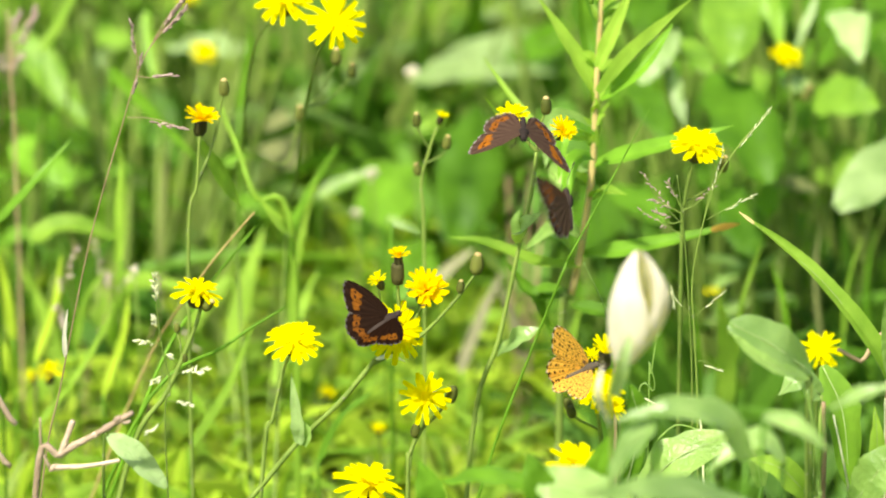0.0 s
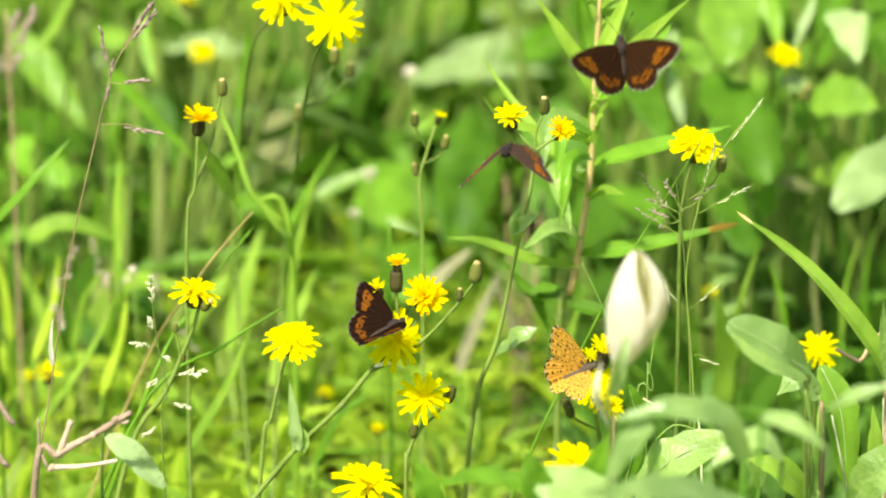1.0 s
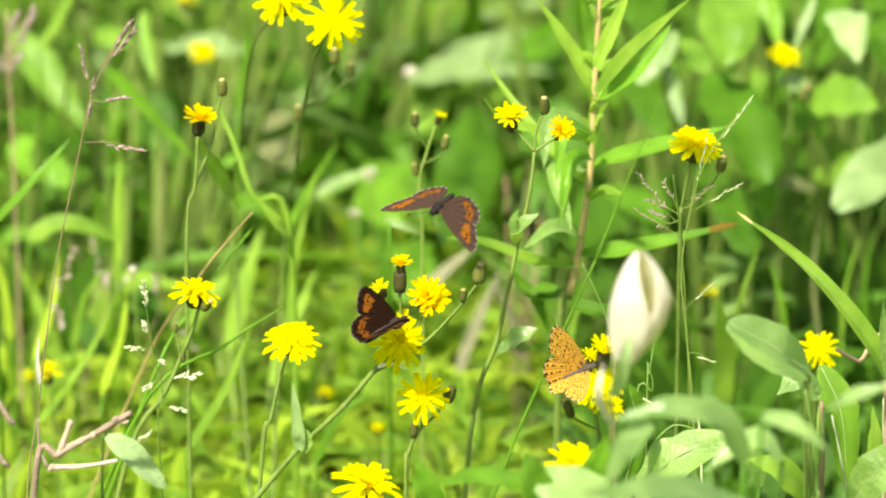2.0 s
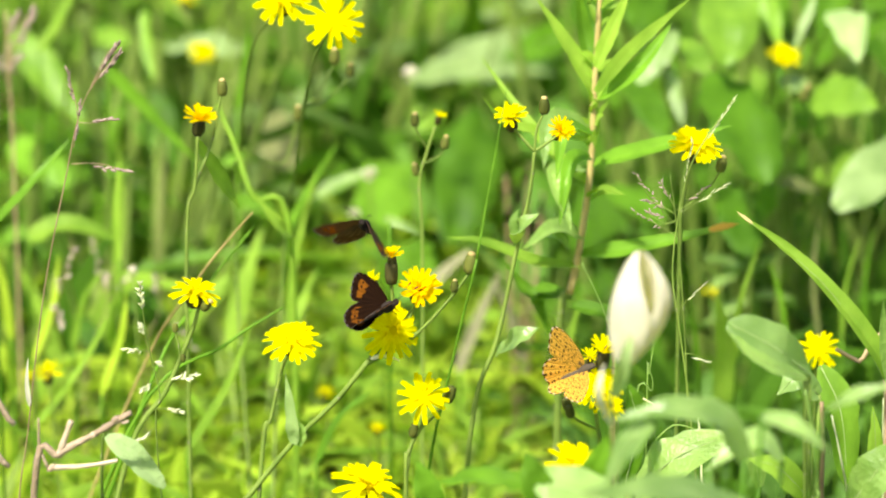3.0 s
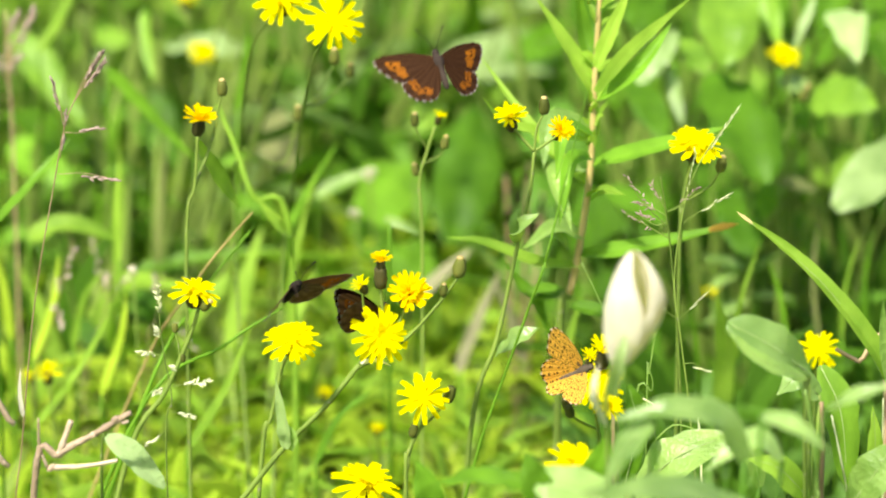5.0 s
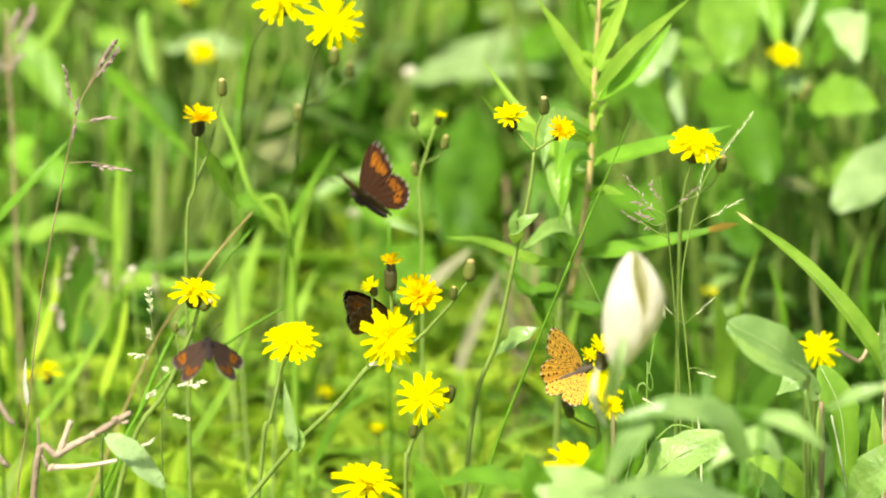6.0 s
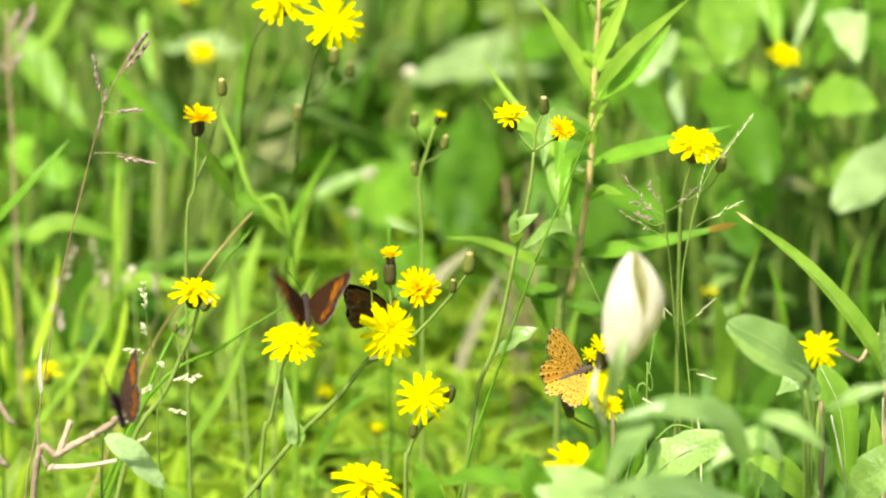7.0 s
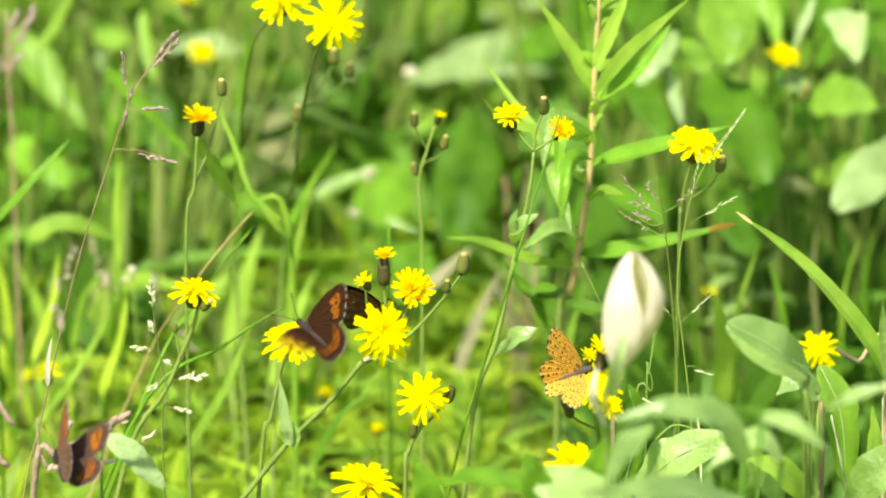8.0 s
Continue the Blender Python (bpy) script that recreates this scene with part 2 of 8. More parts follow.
def flower_head(plant, place, size, axis, openness=1.0, colour="lemon", counts=(19, 15, 9), seed=1, cup=None, label="", drop=0.0):
    """An involucre with its rows of rays. size is the width across; openness 1 is flat, 0 a brush."""
    rng = random.Random(seed * 7919 + 13)
    r = size / 2
    bm = bmesh.new()
    spun(bm, [(a * r, b * r) for a, b in CUP_PROFILE] if openness > 0.6 else [(a * r * 1.1, b * r * 1.6) for a, b in CUP_PROFILE], sides=14, flute=0.08)
    head = part("flower_head", bm, cup or CUP, plant, label, turned_to(Vector(place) - plant.location, axis, seed * 37))
    if openness > 0.6:
        bm = bmesh.new()
        spun(bm, [(0.27 * r, 0.07 * r), (0.26 * r, 0.16 * r), (0.17 * r, 0.24 * r), (0.05 * r, 0.26 * r)], sides=16, flute=0.3)
        part("disc", bm, PETAL, head)
    for row, count in enumerate(counts):
        for i in range(count):
            if rng.random() < drop:
                continue
            a = 360 * (i + row * 0.37 + rng.uniform(-0.3, 0.3)) / count
            lift = (1 - openness) * 62 + row * 13 + rng.uniform(-9, 9) - (6 if row == 0 else 0)
            ln = r * rng.uniform(0.86, 1.06)
            m = pose(0, 0, 0.03 * r + row * 0.03 * r, 0, 0, a) @ pose(0.12 * r, 0, 0, rng.uniform(-14, 14), -lift, rng.uniform(-7, 7)) @ Matrix.Scale(ln, 4)
            p = new("petal", PETALS[colour][row])
            p.parent, p.matrix_basis = head, m
    return head


def bud(plant, place, size, axis, tip=True):
    bm = bmesh.new()
    r = size / 2
    spun(bm, [(0.15 * r, -r), (0.40 * r, -0.94 * r), (0.53 * r, -0.6 * r), (0.57 * r, -0.2 * r), (0.52 * r, 0.3 * r), (0.40 * r, 0.7 * r), (0.33 * r, 0.84 * r)], sides=18, flute=0.16)
    b = part("bud", bm, CUP_GREEN, plant, "", turned_to(Vector(place) - plant.location, axis))
    if tip:
        bm = bmesh.new()
        spun(bm, [(0.34 * r, 0.8 * r), (0.35 * r, 0.94 * r), (0.24 * r, 1.06 * r), (0.05 * r, 1.1 * r)], sides=10, flute=0.15)
        part("bud_tip", bm, BUD_TIP, b)
    return b


# ---- ground ----
def ground():
    bm = bmesh.new()
    edge = sorted({s * v for v in (0, 0.08, 0.16, 0.25, 0.35, 0.5, 0.7, 0.9, 1.2, 1.6, 2.2, 3, 5, 9, 20, 60, 200, 800) for s in (-1, 1)})
    grid = [[bm.verts.new((x, y, 0.012 * noise.noise(Vector((x * 6, y * 6, 0))) if abs(x) + abs(y) < 6 else 0)) for x in edge] for y in edge]
    for a, b in zip(grid, grid[1:]):
        for k in range(len(edge) - 1):
            bm.faces.new((a[k], a[k + 1], b[k + 1], b[k]))
    g = new("ground", mesh_of("ground", bm, SOIL))
    tagged(g, "meadow soil with dead litter under the plants", "ground", kind="structure")


ground()


def strips(name, rng, count, where, height, width, lean, material, label, category, shape="blade", droop=0.5):
    """Blades or leaves in one mesh; where() gives the foot of each."""
    verts, faces = [], []
    for _ in range(count):
        x, y = where(rng)
        h, w = rng.uniform(*height), rng.uniform(*width)
        a = rng.uniform(0, 2 * math.pi)
        d = Vector((math.cos(a), math.sin(a), 0))
        if y < 0.55:
            d.y = abs(d.y)
        side = Vector((-d.y, d.x, 0))
        if rng.random() < 0.6:
            side = Vector((1, rng.uniform(-0.5, 0.5), 0)).normalized()
        ln = rng.uniform(*lean) * h
        first = len(verts)
        n = 7
        for i in range(n + 1):
            s = i / n
            q = Vector((x, y, 0)) + d * ln * s ** 1.6 + Vector((0, 0, h * (s - droop * s ** 3 * rng.uniform(0.9, 1.1) * ln / h)))
            if shape == "blade":
                k = (1 - s ** 2) * min(1, 0.5 + s * 3) + 0.03
            else:
                k = 0.06 if s < 0.4 else math.sin(math.pi * min(1, (s - 0.38) / 0.62)) ** 0.7 + 0.02
            rise = Vector((0, 0, 0.25 * w * k))
            verts += [q - side * w * k / 2 + rise, q, q + side * w * k / 2 + rise]
        for i in range(n):
            for c in (0, 1):
                p = first + i * 3 + c
                faces.append((p, p + 1, p + 4, p + 3))
    me = bpy.data.meshes.new(name)
    me.from_pydata([tuple(v) for v in verts], [], faces)
    me.materials.append(material)
    me.polygons.foreach_set("use_smooth", [True] * len(me.polygons))
    return tagged(new(name, me), label, category, kind="stuff")


def fields():
    rng = random.Random(5)
    half = lambda y: 0.24 + 0.10 * y
    left = lambda r: (lambda y: (r.uniform(-half(y), 0.12 if y < 0.42 else -0.03), y))(r.uniform(0.58, 1.5))
    right = lambda r: (lambda y: (r.uniform(0.06, half(y)), y))(r.uniform(0.25, 1.6))
    wide = lambda r: (r.uniform(-1.4, -0.02), r.uniform(0.75, 3.0))
    shrubs = lambda r: (r.uniform(-0.02, 1.2), r.uniform(0.75, 3.0))
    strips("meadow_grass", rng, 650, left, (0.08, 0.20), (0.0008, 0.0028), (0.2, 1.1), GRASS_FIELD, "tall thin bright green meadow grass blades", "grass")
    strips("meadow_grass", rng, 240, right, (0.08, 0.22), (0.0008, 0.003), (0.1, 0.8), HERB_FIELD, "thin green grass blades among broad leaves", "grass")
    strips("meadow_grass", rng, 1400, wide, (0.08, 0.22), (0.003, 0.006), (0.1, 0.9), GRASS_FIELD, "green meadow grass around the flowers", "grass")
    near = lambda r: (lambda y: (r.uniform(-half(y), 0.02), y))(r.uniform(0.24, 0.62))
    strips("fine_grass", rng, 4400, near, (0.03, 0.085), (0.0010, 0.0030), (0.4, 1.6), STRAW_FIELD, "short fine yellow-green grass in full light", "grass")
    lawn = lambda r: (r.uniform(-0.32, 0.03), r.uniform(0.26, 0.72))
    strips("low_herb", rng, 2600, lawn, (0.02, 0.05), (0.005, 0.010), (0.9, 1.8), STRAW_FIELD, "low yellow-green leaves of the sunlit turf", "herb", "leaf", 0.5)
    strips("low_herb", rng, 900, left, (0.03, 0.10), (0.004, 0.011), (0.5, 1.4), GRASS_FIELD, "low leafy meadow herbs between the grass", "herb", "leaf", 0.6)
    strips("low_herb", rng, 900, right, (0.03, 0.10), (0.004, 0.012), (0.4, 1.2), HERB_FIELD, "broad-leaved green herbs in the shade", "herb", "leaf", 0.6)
    def rim(r):
        while True:
            a, d = r.uniform(0, 2 * math.pi), 0.2 + 5.5 * r.random() ** 2.3
            x, y = d * math.cos(a), 0.3 + d * math.sin(a)
            if abs(x) > 0.34 or not -0.2 < y < 1.35:
                return x, y

    strips("meadow_grass", rng, 15000, rim, (0.05, 0.13), (0.003, 0.008), (0.1, 0.9), GRASS_FIELD, "meadow grass reaching out on all sides", "grass")
    strips("low_herb", rng, 9000, rim, (0.03, 0.11), (0.008, 0.022), (0.4, 1.2), HERB_FIELD, "low leafy herbs spread through the meadow", "herb", "leaf", 0.6)
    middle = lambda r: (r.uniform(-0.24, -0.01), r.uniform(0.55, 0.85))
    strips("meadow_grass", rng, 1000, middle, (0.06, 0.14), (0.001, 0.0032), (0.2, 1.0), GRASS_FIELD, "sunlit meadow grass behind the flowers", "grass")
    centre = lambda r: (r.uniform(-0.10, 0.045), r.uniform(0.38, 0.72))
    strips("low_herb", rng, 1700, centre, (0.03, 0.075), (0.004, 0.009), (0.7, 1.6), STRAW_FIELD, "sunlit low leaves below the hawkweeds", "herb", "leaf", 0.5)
    floor = lambda r: (r.uniform(-0.36, 0.36), r.uniform(-0.6, 0.25))
    strips("meadow_grass", rng, 5200, floor, (0.015, 0.05), (0.0012, 0.0045), (0.2, 1.0), GRASS_FIELD, "short grass at the foot of the flowers", "grass")
    strips("dry_grass", rng, 520, near, (0.03, 0.10), (0.0005, 0.0013), (0.6, 2.2), DRY_FIELD, "thin bleached dry grass strands among the green", "grass")
    strips("dry_grass", rng, 160, right, (0.04, 0.12), (0.0006, 0.0015), (0.5, 1.8), DRY_FIELD, "thin bleached dry strands between broad leaves", "grass")
    corner = lambda r: (r.uniform(-0.24, -0.10), r.uniform(0.17, 0.36))
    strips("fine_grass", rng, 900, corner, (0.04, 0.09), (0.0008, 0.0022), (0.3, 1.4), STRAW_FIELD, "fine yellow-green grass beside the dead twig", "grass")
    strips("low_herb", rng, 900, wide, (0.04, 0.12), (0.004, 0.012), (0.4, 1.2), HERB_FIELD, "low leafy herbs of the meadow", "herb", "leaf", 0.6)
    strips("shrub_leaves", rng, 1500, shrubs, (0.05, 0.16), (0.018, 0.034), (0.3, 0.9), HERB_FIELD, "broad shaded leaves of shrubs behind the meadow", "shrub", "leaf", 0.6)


fields()


def unit_leaf(seed, shape, width, droop, material, name):
    """A leaf of length 1 along x, facing z."""
    bm = bmesh.new()
    leaf_sheet(bm, [Vector((0, 0, 0)), Vector((0.5, 0, 0.06)), Vector((1, 0, -droop))], width, (0, 0, 1), shape, 0.12, 0.05, seed=seed, curl=0.25)
    return mesh_of(name, bm, material)


HERB_LEAVES = {m.name: [unit_leaf(k * 3.1, "heart", 0.72 + 0.06 * k, 0.05 + 0.08 * k, m, "leaf") for k in range(3)] for m in (LEAF, LEAF_PALE, LEAF_DARK, LEAF_BRIGHT, BUSH, BUSH_SUN)}
LONG_LEAVES = {m.name: [unit_leaf(k * 2.3, "lance", 0.24 + 0.05 * k, 0.1 + 0.1 * k, m, "leaf") for k in range(3)] for m in (LEAF, LEAF_PALE, LEAF_BRIGHT, LEAF_TAN, STRAW_GREEN, LEAF_DARK)}


MEADOW_LEAVES = {m.name: [unit_leaf(k * 1.7 + 0.4, "lance", 0.26 + 0.06 * k, 0.15 + 0.12 * k, m, "leaf") for k in range(3)] for m in (LEAF, LEAF_PALE, LEAF_BRIGHT, BUSH, LEAF_DARK)}


def unit_stalk():
    bm = bmesh.new()
    tube(bm, [Vector((0, 0, 0)), Vector((5, 0, 0.5)), Vector((0, 0, 1))], 1.0, 0.7, 5, 3)
    return mesh_of("leaf_stalk", bm, STEM)


LEAF_STALK = unit_stalk()


def herb(rng, x, y, height, count, size, material, leaves, label, name="leafy_herb"):
    """A herb with stalked leaves that lean to the light."""
    h = thing(name, (x, y, 0), label, "herb", "meadow herbs")
    for i in range(count):
        z = height * rng.uniform(0.35, 1.0)
        p = Vector((rng.uniform(-0.5, 0.5) * height * 0.7, rng.uniform(-0.25, 0.3) * height, z))
        part("leaf_stalk", LEAF_STALK, None, h, "", turned_to(Vector((0, 0, 0)), p, rng.uniform(0, 360)) @ Matrix.Diagonal((0.0009, 0.0009, p.length, 1)))
        face = Vector((rng.uniform(-0.5, 0.5), -rng.uniform(0.35, 0.9), 0.7)).normalized()
        along = Vector((rng.uniform(-1, 1), rng.uniform(-0.4, 0.2), rng.uniform(-0.7, 0.25)))
        along = (along - face * along.dot(face)).normalized()
        m = Matrix((along, face.cross(along), face)).transposed().to_4x4()
        part("leaf", rng.choice(leaves[material.name]), None, h, "", Matrix.Translation(p) @ m @ Matrix.Scale(size * rng.uniform(0.7, 1.25), 4))
    return h


def unit_blade(k, material):
    bm = bmesh.new()
    arch = 0.12 + 0.16 * k
    leaf_sheet(bm, [Vector((0, 0, 0)), Vector((arch * 0.2, 0, 0.4)), Vector((arch * 0.7, 0, 0.78)), Vector((arch * 1.6, 0, 1.0 - 0.08 * k))], 1.0, (1, 0, 0), "blade", 0.1, 0.0, across=2)
    return mesh_of("blade", bm, material)


BLADES = {m.name: [unit_blade(k, m) for k in range(5)] for m in (LEAF, LEAF_BRIGHT, LEAF_TAN, STRAW_GREEN, LEAF_DARK, BUSH, BUSH_SUN, LEAF_SOFT)}


def tuft(rng, x, y, height, count, width, material, label):
    """A tuft of arching grass blades."""
    g = thing("grass_tuft", (x, y, 0), label, "grass", "grass tufts")
    for i in range(count):
        w = width * rng.uniform(0.6, 1.4)
        m = pose(rng.uniform(-0.012, 0.012), rng.uniform(-0.012, 0.012), 0, rng.uniform(-8, 12), rng.uniform(-14, 14), rng.uniform(0, 360))
        part("blade", rng.choice(BLADES[material.name]), None, g, "", m @ Matrix.Diagonal((height, w, height * rng.uniform(0.6, 1.1), 1)) @ pose(0, 0, 0))
    return g


def meadow():
    rng = random.Random(21)
    for i in range(120):
        y = rng.uniform(0.26, 1.1)
        x = rng.uniform(-0.20 - 0.09 * y, 0.05)
        if 0.018 < x < 0.05 and y < 0.75:
            continue
        w = rng.uniform(0.0010, 0.0022) if i % 5 else rng.uniform(0.0018, 0.0030)
        # far behind the centre, darker leaf colours stand in for the shaded gap
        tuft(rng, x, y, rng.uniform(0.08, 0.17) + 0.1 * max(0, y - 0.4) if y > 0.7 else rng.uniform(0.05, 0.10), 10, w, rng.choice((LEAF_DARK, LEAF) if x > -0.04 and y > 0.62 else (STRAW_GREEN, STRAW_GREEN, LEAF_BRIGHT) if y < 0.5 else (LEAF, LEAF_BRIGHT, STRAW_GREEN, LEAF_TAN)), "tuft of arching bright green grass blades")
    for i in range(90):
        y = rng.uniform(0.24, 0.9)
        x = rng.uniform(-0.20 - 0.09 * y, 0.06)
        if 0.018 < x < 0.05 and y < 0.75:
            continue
        # the same darker colours paint the shade behind the centre
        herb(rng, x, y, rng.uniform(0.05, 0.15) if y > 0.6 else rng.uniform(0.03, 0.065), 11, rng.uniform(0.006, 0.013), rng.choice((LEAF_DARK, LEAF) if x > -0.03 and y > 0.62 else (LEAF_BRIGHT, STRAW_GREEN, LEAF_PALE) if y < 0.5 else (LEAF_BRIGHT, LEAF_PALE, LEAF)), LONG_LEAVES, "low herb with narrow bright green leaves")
    for i in range(34):
        y = rng.uniform(0.45, 0.95)
        x = rng.uniform(0.05, 0.22 + 0.09 * y)
        if 0.018 < x < 0.05 and y < 0.75:
            continue
        # mostly dark tones, so the shaded understory is put into the leaf colour
        herb(rng, x, y, rng.uniform(0.10, 0.23), 10, rng.uniform(0.024, 0.042), rng.choice((BUSH, BUSH, LEAF_DARK, BUSH_SUN)), HERB_LEAVES, "leafy herb with rounded heart-shaped leaves")
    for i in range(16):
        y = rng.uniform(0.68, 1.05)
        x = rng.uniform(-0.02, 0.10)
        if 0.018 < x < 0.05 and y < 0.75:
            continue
        # dark colours again where the gap behind the centre lies in shade
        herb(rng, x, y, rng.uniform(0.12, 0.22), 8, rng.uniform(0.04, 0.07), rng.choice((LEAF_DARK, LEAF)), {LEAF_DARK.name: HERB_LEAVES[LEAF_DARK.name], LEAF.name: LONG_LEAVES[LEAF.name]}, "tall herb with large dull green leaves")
    for i in range(70):
        y = rng.uniform(0.20, 0.6)
        x = rng.uniform(-0.21 - 0.05 * y, 0.05)
        if 0.018 < x < 0.05 and y < 0.75:
            continue
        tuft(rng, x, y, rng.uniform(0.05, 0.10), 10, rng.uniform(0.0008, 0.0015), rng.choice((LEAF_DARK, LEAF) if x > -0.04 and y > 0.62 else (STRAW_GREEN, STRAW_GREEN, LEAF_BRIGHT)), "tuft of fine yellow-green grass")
    for i in range(64):
        y = rng.uniform(0.34, 0.95)
        x = rng.uniform(-0.21 - 0.09 * y, 0.02)
        if y < 0.55 and x > -0.13:
            continue
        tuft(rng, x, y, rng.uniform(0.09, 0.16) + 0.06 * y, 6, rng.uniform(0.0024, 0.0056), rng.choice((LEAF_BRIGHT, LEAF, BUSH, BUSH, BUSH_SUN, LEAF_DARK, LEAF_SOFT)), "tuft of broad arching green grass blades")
    for i in range(40):
        y = rng.uniform(0.36, 0.85)
        x = rng.uniform(-0.21 - 0.09 * y, 0.0)
        if y < 0.58 and x > -0.13:
            continue
        herb(rng, x, y, rng.uniform(0.07, 0.15), 7, rng.uniform(0.018, 0.034), rng.choice((LEAF_BRIGHT, LEAF, BUSH, LEAF_DARK, LEAF_PALE)), MEADOW_LEAVES, "meadow herb with lance-shaped green leaves")
    for i in range(36):
        y = rng.uniform(0.32, 0.7)
        x = rng.uniform(0.08, 0.24)
        if 0.018 < x < 0.05 and y < 0.75:
            continue
        # dark blades paint the shade between the right-hand leaves
        tuft(rng, x, y, rng.uniform(0.06, 0.13), 8, rng.uniform(0.0008, 0.0018), rng.choice((LEAF, LEAF_DARK, LEAF_DARK)), "tuft of thin green grass blades")


meadow()


def foot(p, dx=0.0, dy=0.0):
    """The place on the ground below p, shifted."""
    return Vector((p[0] + dx, p[1] + dy, 0.0))


MOVERS = {}
UPWARD = (0.05, -0.35, 0.9)


# ---- the hawkweeds ----
def hawkweed(base, label):
    return thing("hawkweed", base, label, "flower", "yellow hawkweeds")


def hawkweeds():
    # tall pair at the top
    b = foot((-0.0666, 0.1000, 0.1790), -0.01)
    h = hawkweed(b, "tall yellow hawkweed with two open flower heads")
    stem(h, [b, (-0.0702, 0.2200, 0.1723), (-0.0636, 0.1800, 0.2255), (-0.0578, 0.1400, 0.2718), (-0.0521, 0.1100, 0.3037), (-0.0454, 0.1000, 0.3177)], 0.0008, 0.0005)
    flower_head(h, (-0.0444, 0.1000, 0.3213), 0.0215, (0.15, -0.85, 0.5), seed=1, counts=(17, 14, 9))
    for p, q, size in (((-0.0529, 0.1500, 0.2735), (-0.0454, 0.1600, 0.2846), 0.0072), ((-0.0496, 0.1600, 0.2677), (-0.0392, 0.1800, 0.2721), 0.0060)):
        stem(h, [(-0.0578, 0.1400, 0.2718), p, q], 0.0005, 0.0004)
        bud(h, Vector(q) + Vector((0, 0, 0.003)), size, (0.05, 0, 1))
    b2 = foot((-0.0862, 0.1200, 0.1661), 0.01)
    h = hawkweed(b2, "yellow hawkweed with a wide open flower head")
    stem(h, [b2, (-0.0919, 0.2400, 0.1782), (-0.0871, 0.2000, 0.2340), (-0.0798, 0.1500, 0.2933), (-0.0663, 0.1200, 0.3211)], 0.0008, 0.0005)
    flower_head(h, (-0.0656, 0.1200, 0.3242), 0.0225, (-0.1, -0.55, 0.85), seed=2)
    bud(h, (-0.0628, 0.2200, 0.2426), 0.0070, (0, 0, 1))
    stem(h, [(-0.0871, 0.2000, 0.2340), (-0.0697, 0.2200, 0.2194), (-0.0631, 0.2200, 0.2395)], 0.0005, 0.0004)
    # far blurred one
    b = foot((-0.1091, 0.4200, 0.1132))
    h = hawkweed(b, "small yellow hawkweed far back in the grass")
    stem(h, [b, (-0.1074, 0.4200, 0.1389), (-0.1094, 0.4200, 0.1814), (-0.1139, 0.4200, 0.2025)], 0.001, 0.0007)
    flower_head(h, (-0.1141, 0.4200, 0.2047), 0.0135, (0.3, -0.4, 0.85), seed=3, openness=0.75)
    # left one, half open, with a leaf and a closed bud
    b = foot((-0.1034, 0.0700, 0.2054))
    h = hawkweed(b, "yellow hawkweed with a half-open head and a brown bud")
    stem(h, [b, (-0.1042, 0.0700, 0.2250), (-0.1002, 0.0700, 0.2615), (-0.0986, 0.0700, 0.2843)], 0.0009, 0.0006)
    flower_head(h, (-0.0979, 0.0700, 0.2894), 0.0140, (0.15, -0.25, 0.95), seed=4, openness=0.42, colour="gold")
    stem(h, [(-0.1002, 0.0700, 0.2615), (-0.0935, 0.0800, 0.2773), (-0.0893, 0.0800, 0.2978)], 0.0006, 0.0005)
    bud(h, (-0.0890, 0.0800, 0.3002), 0.007, (0, 0, 1))
    leaf(h, [(-0.1004, 0.0800, 0.2773), (-0.0919, 0.0900, 0.2593), (-0.0829, 0.0900, 0.2447)], 0.008, LEAF_BRIGHT)
    # centre, buds just opening
    b = foot((-0.0092, 0.1200, 0.1712))
    h = hawkweed(b, "hawkweed with small buds, one just opening yellow")
    stem(h, [b, (-0.0085, 0.1200, 0.2091), (-0.0098, 0.1200, 0.2440), (-0.0063, 0.1200, 0.2600), (-0.0033, 0.1200, 0.2699)], 0.0008, 0.0005)
    flower_head(h, (-0.0016, 0.1200, 0.2741), 0.0065, (0.3, -0.2, 0.95), seed=5, openness=0.35, counts=(9, 5, 0))
    stem(h, [(-0.0063, 0.1200, 0.2600), (-0.0098, 0.1200, 0.2662), (-0.0114, 0.1200, 0.2706)], 0.0004, 0.0004)
    bud(h, (-0.0116, 0.1200, 0.2731), 0.006, (0, 0, 1))
    stem(h, [(-0.0079, 0.1200, 0.2539), (-0.0014, 0.1200, 0.2576), (0.0007, 0.1200, 0.2613)], 0.0004, 0.0004)
    bud(h, (0.0009, 0.1200, 0.2632), 0.006, (0.2, 0, 1))
    bud(h, (-0.0115, 0.1300, 0.2479), 0.0055, (-0.2, 0, 1))
    # centre pair above the dark gap
    b = foot((0.0071, 0.0300, 0.1423), -0.005)
    h = hawkweed(b, "hawkweed with two small yellow heads and a bud")
    stem(h, [b, (0.0105, 0.0300, 0.1645), (0.0217, 0.0300, 0.2109), (0.0294, 0.0300, 0.2493), (0.0344, 0.0300, 0.2731), (0.0361, 0.0300, 0.2901)], 0.0011, 0.0007)
    stem(h, [(0.0361, 0.0300, 0.2901), (0.0314, 0.0300, 0.2955), (0.0274, 0.0300, 0.3002)], 0.0007, 0.0005)
    flower_head(h, (0.0267, 0.0300, 0.3038), 0.0128, (-0.1, -0.40, 0.92), seed=6, openness=0.56)
    stem(h, [(0.0361, 0.0300, 0.2901), (0.0414, 0.0300, 0.2939), (0.0454, 0.0300, 0.2967)], 0.0006, 0.0005)
    flower_head(h, (0.0461, 0.0300, 0.2986), 0.0108, (0.3, -0.6, 0.75), seed=7, openness=0.55, colour="gold", counts=(20, 18, 16))
